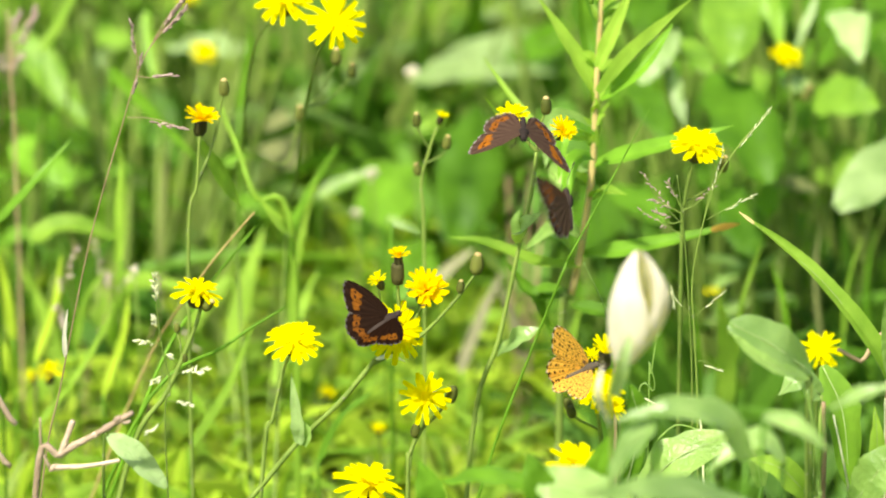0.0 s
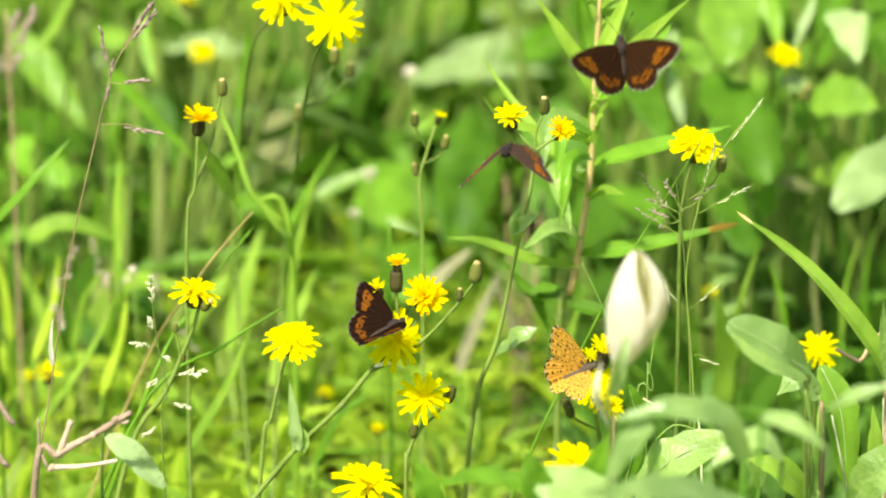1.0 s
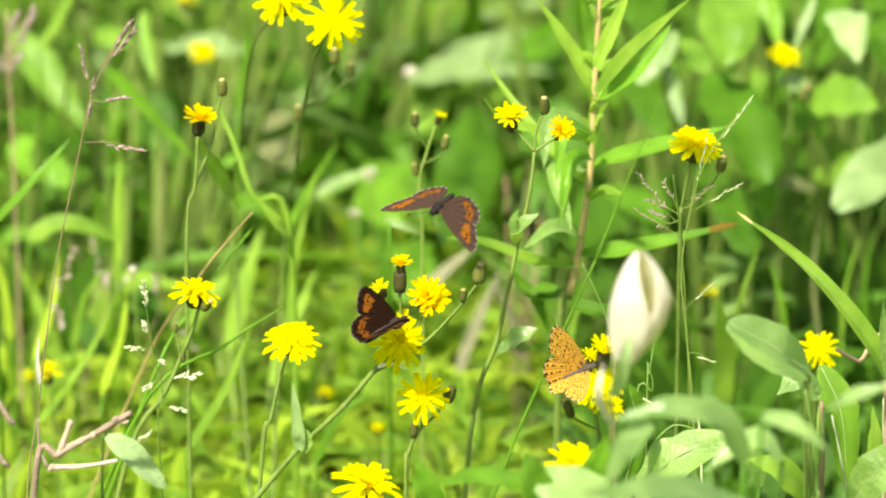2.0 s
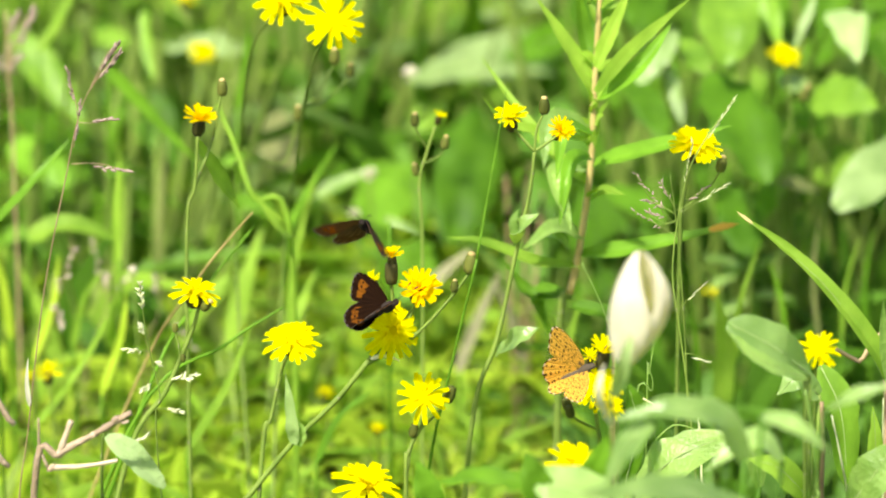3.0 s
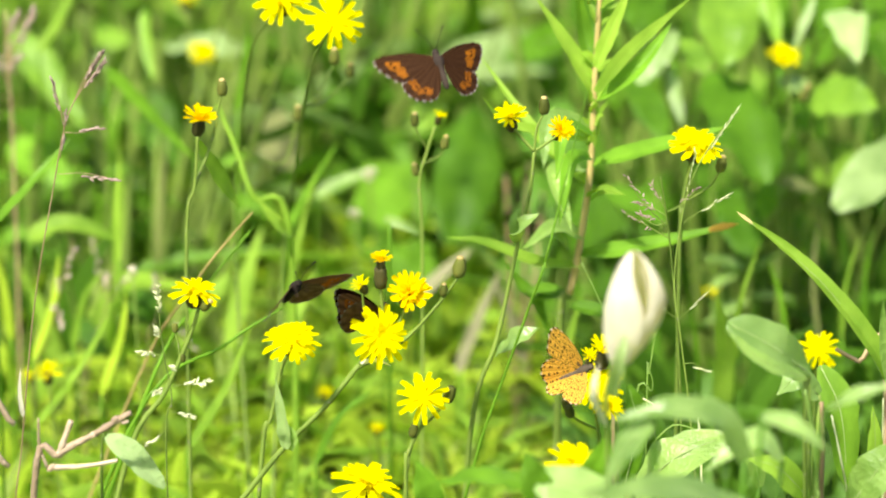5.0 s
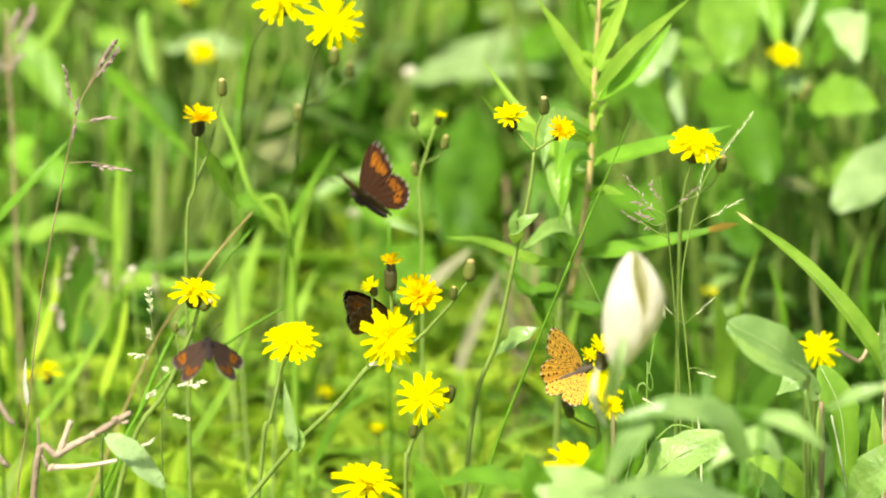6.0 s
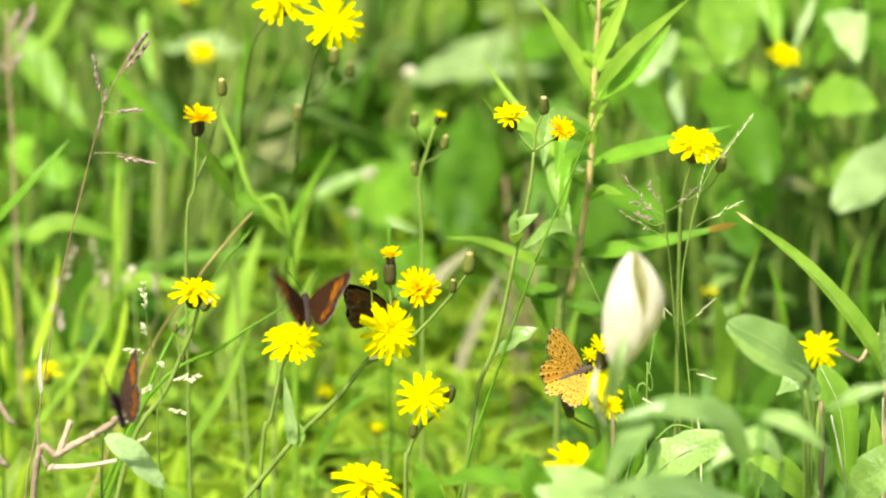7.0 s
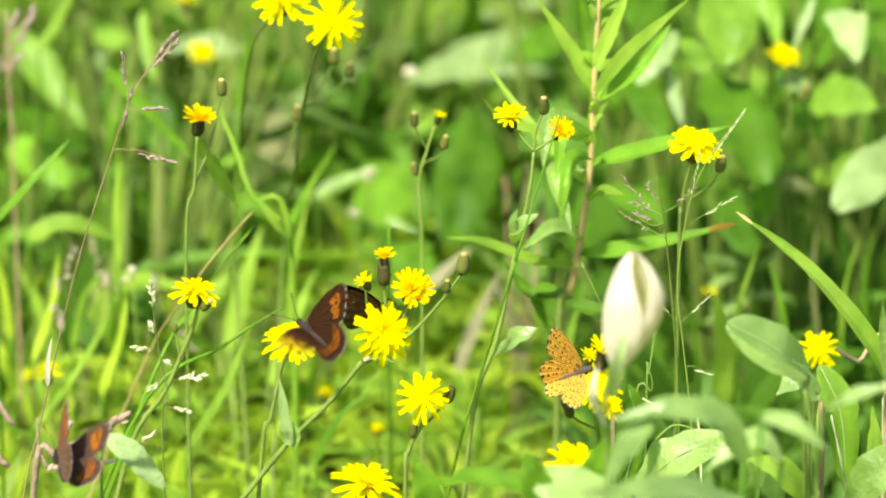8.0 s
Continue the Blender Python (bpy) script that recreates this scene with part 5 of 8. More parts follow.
    g = grass_stalk(b, [b, (0.0989, 0.0100, 0.1605), (0.0979, 0.0100, 0.2065), (0.0954, 0.0100, 0.2471), (0.0928, 0.0100, 0.2731), (0.0908, 0.0100, 0.2872)], [
        ([(0.0933, 0.0100, 0.2707), (0.0877, 0.0100, 0.2743), (0.0810, 0.0100, 0.2773)], 6), ([(0.0928, 0.0100, 0.2731), (0.0898, 0.0100, 0.2801), (0.0871, 0.0100, 0.2844)], 5),
        ([(0.0933, 0.0100, 0.2684), (0.0889, 0.0100, 0.2672), (0.0815, 0.0100, 0.2719)], 5), ([(0.0935, 0.0100, 0.2726), (0.0987, 0.0100, 0.2754), (0.1057, 0.0100, 0.2825)], 4),
        ([(0.0938, 0.0100, 0.2660), (0.0832, 0.0100, 0.2778), (0.0769, 0.0100, 0.2883)], 5), ([(0.0943, 0.0100, 0.2613), (0.0833, 0.0100, 0.2684), (0.0766, 0.0100, 0.2726)], 4)],
        "green grass stalk with a loose reddish panicle", SPIKELET, 5, 0.0005, STEM, (0.0022, 0.0007), spread=0.8)
    MOVERS["grass_right"] = g
    b = foot((0.1029, 0.0000, 0.1354))
    g = grass_stalk(b, [b, (0.1004, -0.0000, 0.1744), (0.0983, 0.0000, 0.2224), (0.0970, 0.0000, 0.2461), (0.1006, 0.0000, 0.2696), (0.1079, 0.0000, 0.2930), (0.1249, 0.0000, 0.3166)], [
        ([(0.1079, 0.0000, 0.2930), (0.1153, 0.0000, 0.3046), (0.1252, 0.0000, 0.3166)], 12), ([(0.1019, 0.0000, 0.2720), (0.1115, 0.0000, 0.2778), (0.1206, 0.0000, 0.2825)], 5),
        ([(0.1006, 0.0000, 0.2696), (0.1036, 0.0000, 0.2860), (0.1084, 0.0000, 0.3011)], 4), ([(0.0972, 0.0000, 0.2319), (0.0923, 0.0000, 0.2366), (0.0873, 0.0000, 0.2425)], 4),
        ([(0.0981, 0.0000, 0.2319), (0.1034, -0.0000, 0.2366), (0.1088, 0.0000, 0.2414)], 4), ([(0.0984, 0.0000, 0.2128), (0.1027, -0.0000, 0.2128), (0.1079, -0.0000, 0.2092)], 4),
        ([(0.0876, 0.0000, 0.2508), (0.0884, 0.0000, 0.2414), (0.0901, -0.0000, 0.2366)], 4)],
        "thin green grass stalk with a slender spike", SPIKELET_PALE, 6, 0.0004, STEM, (0.003, 0.0005))
    MOVERS["grass_spike"] = g
    # long bare blade
    base = foot((0.0036, -0.0000, 0.1075), -0.004)
    g = thing("long_grass", base, "single long thin green grass blade", "grass")
    stem(g, [base, (0.0036, -0.0000, 0.1075), (0.0175, 0.0000, 0.1695), (0.0325, -0.0000, 0.2128), (0.0478, 0.0000, 0.2544)], 0.0007, 0.00055, LEAF, "lower_blade", 0.0)
    joint = Vector((0.0478, 0.0000, 0.2544)) - base
    bm = bmesh.new()
    tube(bm, [(0, 0, 0), (Vector((0.0621, 0.0000, 0.2830)) - base - joint), (Vector((0.0783, 0.0000, 0.3154)) - base - joint)], 0.00055, 0.0002)
    tip = part("blade_tip", bm, LEAF, g, "", Matrix.Translation(joint))
    MOVERS["blade"], MOVERS["blade_tip"] = g, tip
    # small thin pale blades
    for pts in ([(0.0687, 0.0100, 0.1969), (0.0650, 0.0100, 0.2257), (0.0547, 0.0100, 0.2507)], [(0.0744, -0.0200, 0.1921), (0.0819, -0.0200, 0.2088), (0.0795, -0.0200, 0.2206)],
                [(0.0793, -0.0200, 0.1585), (0.0877, -0.0200, 0.1921), (0.1054, -0.0200, 0.1897)]):
        b = foot(pts[0])
        g = thing("meadow_grass_plant", b, "short pale thin grass blade", "grass")
        stem(g, [b, *pts], 0.0006, 0.0002, LEAF_PALE, "blade", 0.0)
    # oblique green stalks on the left
    for pts, r, mat in (([(-0.1260, 0.0300, 0.1719), (-0.0877, 0.0500, 0.2007), (-0.0650, 0.0600, 0.2128)], 0.0010, LEAF), ([(-0.1225, 0.0500, 0.1737), (-0.1003, 0.0800, 0.2090), (-0.0776, 0.1000, 0.2337)], 0.0010, LEAF),
                        ([(-0.1291, 0.1200, 0.1560), (-0.1026, 0.0800, 0.2139), (-0.0880, 0.0700, 0.2372), (-0.0770, 0.0700, 0.2503)], 0.0007, STEM_RED)):
        b = foot(pts[0], -0.06)
        g = thing("meadow_grass_plant", b, "oblique green grass stem", "grass")
        stem(g, [b, *pts], r, r * 0.5, mat, "culm", 0.0)
    # broader blurred blades behind
    def blades(rows):
        for pts, width, mat, lab in rows:
            b = foot(pts[0], 0.0, 0.01)
            g = thing("meadow_grass_plant", b, lab, "grass")
            stem(g, [b, Vector(b).lerp(Vector(pts[0]), 0.5), pts[0]], 0.0008, 0.0007, LEAF, "culm", 0.0)
            leaf(g, pts, width, mat, (-0.4, -0.6, 0.7), "blade", name="blade")

    blades((
            ([(-0.1502, 0.3000, 0.2372), (-0.1317, 0.3000, 0.2159), (-0.1105, 0.3000, 0.1923)], 0.0060, LEAF, "green grass blade leaning across the meadow"),
            ([(-0.1881, 0.1400, 0.2206), (-0.1710, 0.1400, 0.2395), (-0.1560, 0.1500, 0.2548)], 0.0050, LEAF, "green grass blade leaning across the meadow"),
            ([(-0.1879, 0.3000, 0.1552), (-0.1698, 0.3000, 0.1633), (-0.1457, 0.3000, 0.1552)], 0.0110, LEAF_BRIGHT, "broad bright grass blade bending over"),
            ([(-0.0603, 0.4200, 0.1338), (-0.0468, 0.4200, 0.1412), (-0.0312, 0.4200, 0.1475)], 0.0080, LEAF_PALE, "pale grey-green leaf blade in the grass"),
            ([(-0.0266, 0.3000, 0.1658), (-0.0184, 0.3000, 0.1625), (-0.0100, 0.3000, 0.1582)], 0.0045, LEAF_PALE, "pale grey-green leaf blade in the grass"),
            ))
    blades((
            ([(-0.1887, 0.4000, 0.2131), (-0.1791, 0.4000, 0.2256), (-0.1694, 0.4000, 0.2435)], 0.0060, LEAF_BRIGHT, "green grass blade leaning across the meadow"),
            ([(-0.1433, 0.2500, 0.1639), (-0.1437, 0.2500, 0.1905), (-0.1417, 0.2500, 0.2143)], 0.0045, LEAF_BRIGHT, "upright bright grass blade"),
            ([(-0.0945, 0.3500, 0.1992), (-0.0900, 0.3500, 0.2237), (-0.0887, 0.3500, 0.2481)], 0.0050, LEAF, "upright bright grass blade"),
            ([(-0.0721, 0.3200, 0.1493), (-0.0615, 0.3200, 0.1712), (-0.0472, 0.3200, 0.1957)], 0.0045, LEAF, "green grass blade leaning across the meadow"),
            ([(-0.1793, 0.2000, 0.1031), (-0.1562, 0.2000, 0.1350), (-0.1408, 0.2000, 0.1666)], 0.0040, LEAF_BRIGHT, "upright bright grass blade"),
            ([(-0.1104, 0.1600, 0.1088), (-0.0930, 0.1600, 0.1376), (-0.0800, 0.1600, 0.1713)], 0.0055, LEAF_BRIGHT, "upright bright grass blade"),
            ([(-0.0545, 0.1600, 0.1036), (-0.0447, 0.1600, 0.1245), (-0.0300, 0.1600, 0.1376)], 0.0045, LEAF, "green grass blade leaning across the meadow")))
    blades((
            ([(-0.1494, 0.4200, 0.0959), (-0.1174, 0.4200, 0.1028), (-0.0754, 0.4200, 0.1080)], 0.0059, LEAF, "green grass blade leaning across the meadow"),
            ([(-0.0122, 0.3600, 0.1045), (0.0011, 0.3600, 0.1175), (0.0142, 0.3600, 0.1298)], 0.0079, DRY_BLADE, "bleached dry grass blade"),
            ([(0.0074, 0.3400, 0.0749), (0.0173, 0.3400, 0.1031), (0.0272, 0.3400, 0.1260)], 0.0073, DRY_BLADE, "bleached dry grass blade"),
            ([(0.0374, 0.3600, 0.0728), (0.0320, 0.3600, 0.0955), (0.0227, 0.3600, 0.1152)], 0.0053, DRY_BLADE, "bleached dry grass blade"),
            ([(-0.1365, 0.4200, 0.0959), (-0.1344, 0.4200, 0.1332), (-0.1297, 0.4200, 0.1702)], 0.0035, LEAF_TAN, "yellowing upright grass blade"),
            ([(-0.1542, 0.3600, 0.1068), (-0.1494, 0.3600, 0.1460), (-0.1500, 0.3600, 0.1821)], 0.0053, LEAF_BRIGHT, "upright bright grass blade"),
            ([(-0.1425, 0.4500, 0.2169), (-0.1404, 0.4400, 0.2003), (-0.1366, 0.4300, 0.1866)], 0.0065, BUSH_SUN, "upright bright grass blade"),
            ([(-0.0682, 0.3000, 0.0961), (-0.0677, 0.3000, 0.1402), (-0.0571, 0.3000, 0.1890)], 0.0046, LEAF_BRIGHT, "upright bright grass blade"),
            ([(0.1733, 0.3000, 0.0961), (0.1685, 0.3000, 0.1347), (0.1702, 0.3000, 0.1674)], 0.0026, LEAF_TAN, "upright yellowing grass blade"),
            ([(0.1951, 0.3000, 0.1017), (0.1917, 0.3000, 0.1292), (0.1947, 0.3000, 0.1620)], 0.0036, BUSH, "upright green grass blade"),
            ([(0.1226, 0.2000, 0.1138), (0.1234, 0.2000, 0.1403), (0.1192, 0.2000, 0.1666)], 0.0112, LEAF_BRIGHT, "upright broad bright grass blade")))
    blades((
            ([(-0.0225, 0.1600, 0.2137), (-0.0172, 0.1600, 0.2117), (-0.0101, 0.1600, 0.2086)], 0.0031, BUSH_PALE, "short pale folded leaf blade in the grass"),
            ([(0.1284, 0.2200, 0.1272), (0.1303, 0.2200, 0.1538), (0.1384, 0.2200, 0.1828)], 0.0039, LEAF_BRIGHT, "upright bright grass blade"),
            ([(0.1549, 0.2600, 0.1117), (0.1518, 0.2600, 0.1388), (0.1450, 0.2600, 0.1603)], 0.0033, LEAF, "upright bright grass blade"),
            ([(0.1787, 0.2600, 0.1225), (0.1794, 0.2600, 0.1442), (0.1850, 0.2600, 0.1710)], 0.0030, LEAF_BRIGHT, "upright bright grass blade"),
            ([(0.1126, 0.2000, 0.1191), (0.1102, 0.2000, 0.1456), (0.1056, 0.2000, 0.1718)], 0.0029, LEAF, "upright bright grass blade"),
            ([(0.0506, 0.2400, 0.1033), (0.0567, 0.2400, 0.1302), (0.0615, 0.2400, 0.1516)], 0.0050, LEAF_BRIGHT, "upright bright grass blade"),
            ([(-0.1818, 0.2400, 0.1195), (-0.1724, 0.2400, 0.1463), (-0.1692, 0.2400, 0.1703)], 0.0050, STRAW_GREEN, "upright bright grass blade"),
            ([(-0.1506, 0.2200, 0.1112), (-0.1413, 0.2200, 0.1379), (-0.1384, 0.2200, 0.1591)], 0.0054, STRAW_GREEN, "upright bright grass blade"),
            ([(-0.1934, 0.2600, 0.1225), (-0.1953, 0.2600, 0.1442), (-0.1996, 0.2600, 0.1683)], 0.0055, STRAW_GREEN, "upright bright grass blade"),
            ([(-0.1657, 0.2600, 0.1171), (-0.1600, 0.2600, 0.1415), (-0.1496, 0.2600, 0.1576)], 0.0045, LEAF_BRIGHT, "upright bright grass blade")))
    # blurred panicles at the upper left
    b = foot((-0.1930, 0.3000, 0.1565))
    g = grass_stalk(b, [b, (-0.1934, 0.3000, 0.1890), (-0.1945, 0.3000, 0.2372), (-0.1950, 0.3000, 0.2637)], [
        ([(-0.1945, 0.3000, 0.2372), (-0.1903, 0.3000, 0.2531), (-0.1824, 0.3000, 0.2637)], 5), ([(-0.1954, 0.3000, 0.2319), (-0.1933, 0.3000, 0.2372), (-0.1912, 0.3000, 0.2399)], 5), ([(-0.1955, 0.3000, 0.2478), (-0.1927, 0.3000, 0.2558), (-0.1900, 0.3000, 0.2610)], 5)],
        "dry grass stalk with a brownish panicle far back", SPIKELET, 8, 0.0008, STEM_DRY, (0.005, 0.002))


grasses()


# ---- faded heads, dead stalks and far panicles ----
def background_bits():
    rng = random.Random(77)
    for p, r in (((-0.0157, 0.4500, 0.1857), 0.0034), ((-0.0344, 0.4000, 0.1516), 0.0036), ((0.1401, 0.3600, 0.2422), 0.0036), ((-0.1357, 0.2200, 0.1702), 0.0020), ((-0.0417, 0.4000, 0.1323), 0.0026)):
        b = foot(p)
        h = thing("seed_head", b, "faded whitish seed head on a thin stalk", "seed head")
        stem(h, [b, Vector(p) * 0.5 + b * 0.5 + Vector((0.003, 0, 0)), p], 0.0007, 0.0005)
        bm = bmesh.new()
        for k in range(26):
            d = Vector((rng.gauss(0, 1), rng.gauss(0, 1), rng.gauss(0.5, 1))).normalized()
            q = Vector(p) - b
            tube(bm, [q, q + d * r * 0.5, q + d * r], 0.0004, 0.0006, 4, 2)
        part("tuft", bm, HUSK, h)
    for pts in ([(0.1449, -0.0700, 0.1843), (0.1450, -0.0700, 0.2054), (0.1441, -0.0700, 0.2235)], [(0.1766, 0.0200, 0.2014), (0.1657, 0.0200, 0.2051), (0.1565, 0.0200, 0.2104)],
                [(0.0754, 0.2000, 0.1350), (0.0799, 0.2000, 0.1666), (0.0855, 0.2200, 0.1723)]):
        b = foot(pts[0])
        h = thing("dead_stalk", b, "dead brownish bent stalk among the leaves", "stalk")
        stem(h, [b, *pts], 0.0012, 0.0008, STEM_DRY)
    for k, (low, mid, tip, ends) in enumerate((
            ((-0.1823, 0.2400, 0.1033), (-0.1734, 0.2400, 0.1356), (-0.1633, 0.2400, 0.1769), ((-0.1713, 0.2300, 0.1479), (-0.1685, 0.2300, 0.1407), (-0.1693, 0.2400, 0.1570), (-0.1624, 0.2400, 0.1734))),
            ((-0.1640, 0.3000, 0.0850), (-0.1542, 0.3000, 0.1182), (-0.1498, 0.3000, 0.1429), ((-0.1410, 0.2900, 0.1433), (-0.1530, 0.3000, 0.1380), (-0.1585, 0.3000, 0.1552))),
            ((-0.2106, 0.3600, 0.1627), (-0.2044, 0.3600, 0.1958), (-0.1926, 0.3600, 0.2450), ((-0.1975, 0.3500, 0.2448), (-0.1888, 0.3600, 0.2428), (-0.1994, 0.3500, 0.2324), (-0.1959, 0.3600, 0.2210), (-0.2049, 0.3600, 0.2219))),
            ((-0.1329, 0.2600, 0.1117), (-0.1274, 0.2600, 0.1334), (-0.1250, 0.2600, 0.1536), ((-0.1283, 0.2600, 0.1522), (-0.1112, 0.2600, 0.1171))))):
        b = foot(low)
        grass_stalk(b, [b, low, mid, tip], [([Vector(mid).lerp(Vector(tip), 0.3), Vector(mid).lerp(Vector(e), 0.6), e], 2) for e in ends],
                    "dry grass stalk with bleached pinkish spikelets", SPIKELET_PINK, 40 + k, 0.0003, STEM_DRY, (0.0036, 0.0020), 0.6)


background_bits()


# ---- butterflies ----
FORE = ((0.4, 3.4), (5, 7.0), (11, 10.4), (17.5, 12.8), (21.4, 13.2), (22.8, 11.8), (22.0, 8.0), (19.6, 3.0), (16.6, -1.0), (11, -1.6), (5, -1.2), (0.4, -0.6))
HIND = ((0.4, 2.0), (6, 2.2), (11.5, 1.4), (15, -1.2), (16.4, -5), (15.6, -9), (12.8, -12.6), (9, -14.4), (5.4, -14.6), (2.6, -12), (1.0, -7.5), (0.4, -3))


def brown_scales(hind, under, u, f, p, tone=0.6):
    """Dark brown with an orange band before the margin, dark eyespots in it and a chequered white fringe."""
    # from tone 3 up a greyer brown, with pale sheen put into the colour
    dark = Vector((0.030, 0.0135, 0.006)) * tone if tone < 3 else Vector((0.105, 0.064, 0.043))
    orange = Vector((0.38, 0.135, 0.012)) if not hind else Vector((0.33, 0.112, 0.012))
    orange *= min(1.1, 0.42 + 0.28 * tone)
    if under:
        # paler underside, lifted further: light through the wing is put into the tone
        dark = (Vector((0.068, 0.034, 0.018)) if not hind else Vector((0.058, 0.036, 0.022))) * max(tone, 2.2)
        orange = (Vector((0.20, 0.065, 0.012)) if not hind else Vector((0.07, 0.042, 0.025))) * max(1.5, min(tone, 2.4))
    col = dark * (1.0 + 0.25 * math.sin(f * 52) * min(1.0, u * 1.5))
    ragged = 0.025 * math.sin(f * 40) + 0.018 * math.sin(f * 71 + 1)
    if not hind:
        lo, hi, a, b = 0.58 + 0.10 * max(0, f - 0.5) / 0.2, 0.81, 0.43, 0.69
    else:
        lo, hi, a, b = 0.66, 0.82, 0.31, 0.68
    if lo + ragged < u < hi + ragged * 0.6 and a < f < b:
        col = orange * (0.85 + 0.3 * abs(math.sin(f * 23 + u * 9)))
        if abs(math.sin(f * 37)) < (0.30 if hind else 0.07):
            col = dark.lerp(orange, 0.3)
    for fc in ((0.47, 0.54) if not hind else (0.36, 0.47, 0.58)):
        d = math.hypot((f - fc) * (34 if not hind else 30), (u - 0.72) * 24)
        if d < 0.7 and not (under and hind):
            col = Vector((0.012, 0.008, 0.006))
        if under and not hind and d < 0.3:
            col = Vector((0.4, 0.4, 0.38))
    if u > 0.965 and (0.40 if not hind else 0.22) < f < 0.80:
        col = Vector((0.40, 0.36, 0.31)) * min(1.0, 0.35 * tone + 0.2) if math.sin(f * 95) > -0.15 else dark.copy()
    return col


def warm_scales(*a):
    return brown_scales(*a, tone=2.0)


# same pattern, paled as if lit through in flight
def lit_pale_scales(*a):
    return brown_scales(*a, tone=3.8)


def spotted_scales(hind, under, u, f, p):
    col = Vector((0.90, 0.55, 0.085)) * (0.86 + 0.2 * u)
    if under:
        return Vector((0.60, 0.30, 0.06))
    k = f * (11 if not hind else 9)
    cell = abs(k - math.floor(k) - 0.5)
    black = Vector((0.035, 0.02, 0.012))
    if cell > 0.455 and u > 0.25:
        col = col * 0.45
    for ring, size in ((0.91, 0.026), (0.80, 0.028), (0.69, 0.022), (0.56, 0.032), (0.43, 0.026), (0.30, 0.030)):
        off = 0.025 * math.sin(math.floor(k) * 2.3 + ring * 20)
        if math.hypot((u - ring - off) * 1.0, cell * 0.15) < size:
            col = black
    if u > 0.955:
        col = black if math.sin(f * 70) < 0.3 else Vector((0.7, 0.6, 0.42))
    if u < 0.12:
        col = Vector((0.22, 0.14, 0.06))
    return col


def wing_mesh(name, outline, side, scales, hind, size, camber=0.05):
    """Upper and lower skin of one wing, 0.1 mm apart, with its scale colours; side is 1 or -1."""
    root = Vector((0, 1.2 if not hind else 0.0, 0))
    edge = curve_through([Vector((x, y, 0)) for x, y in outline], 9)
    n, m = 42, len(edge)
    verts, faces, cols = [], [], []
    for skin in (0, 1):
        for i in range(n + 1):
            u = i / n
            for j, e in enumerate(edge):
                f = j / (m - 1)
                scallop = 1 + (0.012 * math.sin(f * 95) if i == n and 0.16 < f < 0.9 else 0)
                q = root + (e - root) * u * scallop
                z = camber * 4 * u * (1 - u) - 0.10 * u * math.sin(f * 60) + (-0.06 if skin else 0.06) - (0.15 if hind else 0)
                verts.append((q.x * side * size, q.y * size, z * size))
                cols.append(scales(hind, skin == 1, u, f, q))
        o = skin * (n + 1) * m
        for i in range(n):
            for j in range(m - 1):
                a, b, c, d = o + i * m + j, o + i * m + j + 1, o + (i + 1) * m + j + 1, o + (i + 1) * m + j
                faces.append((a, b, c, d) if (skin == 1) == (side == 1) else (d, c, b, a))
    o = (n + 1) * m
    for j in range(m - 1):
        a = n * m + j
        faces.append((a, a + 1, o + a + 1, o + a))
    me = bpy.data.meshes.new(name)
    me.from_pydata(verts, [], faces)
    at = me.color_attributes.new("scales", "FLOAT_COLOR", "POINT")
    at.data.foreach_set("color", [v for c in cols for v in (*c, 1.0)])
    me.materials.append(WING)
    me.polygons.foreach_set("use_smooth", [True] * len(me.polygons))
    return me


def butterfly(scales, label, size, body_mat):
    s = size * 0.001
    b = thing("butterfly", (0, 0, 0), label, "butterfly", "")
    bm = bmesh.new()
    lie = pose(0, 0, 0, -90, 0, 0)
    spun(bm, [(r * s * 1.3, y * s) for r, y in ((0.2, -10.5), (0.8, -9.5), (1.15, -6), (1.1, -2.5), (1.0, -0.8), (1.75, 0.6), (1.9, 2.5), (1.5, 4.2), (0.9, 4.9), (1.15, 5.6), (1.05, 6.6), (0.5, 7.2))], lie, 12)
    body = part("body", bm, body_mat, b)
    for x in (1, -1):
        bm = bmesh.new()
        tube(bm, [Vector((0.4 * x, 6.8, 0.4)) * s, Vector((2.6 * x, 11, 1.6)) * s, Vector((5.2 * x, 15, 2)) * s], 0.13 * s, 0.1 * s, 5, 5)
        tube(bm, [Vector((5.0 * x, 14.7, 1.95)) * s, Vector((5.6 * x, 15.6, 2.05)) * s, Vector((6.0 * x, 16.3, 2.1)) * s], 0.2 * s, 0.38 * s, 6, 3)
        part("antenna", bm, body_mat, body)
        for y in (3.4, 1.6):
            bm = bmesh.new()
            tube(bm, [Vector((0.6 * x, y, -1)) * s, Vector((2.6 * x, y + 1, -2.2)) * s, Vector((3.2 * x, y + 1.6, -4.6)) * s], 0.16 * s, 0.1 * s, 5, 3)
            part("leg", bm, body_mat, body)
    wings = []
    for side in (1, -1):
        w = part("forewing", wing_mesh("forewing", FORE, side, scales, False, s), WING, b)
        v = part("hindwing", wing_mesh("hindwing", HIND, side, scales, True, s), WING, b)
        w.location = v.location = (0.0009 * side * size, 0.001 * size, 0.0012 * size)
        wings.append((w, v))
    return b, wings


PERCHED, PERCHED_WINGS = butterfly(brown_scales, "dark brown butterfly with orange bands on a yellow flower", 0.93, BODY_DARK)
FIRST, FIRST_WINGS = butterfly(warm_scales, "dark brown butterfly with orange bands fluttering above", 0.97, BODY_DARK)
SECOND, SECOND_WINGS = butterfly(lit_pale_scales, "brown butterfly with orange wing bands hovering low", 0.92, BODY_DARK)
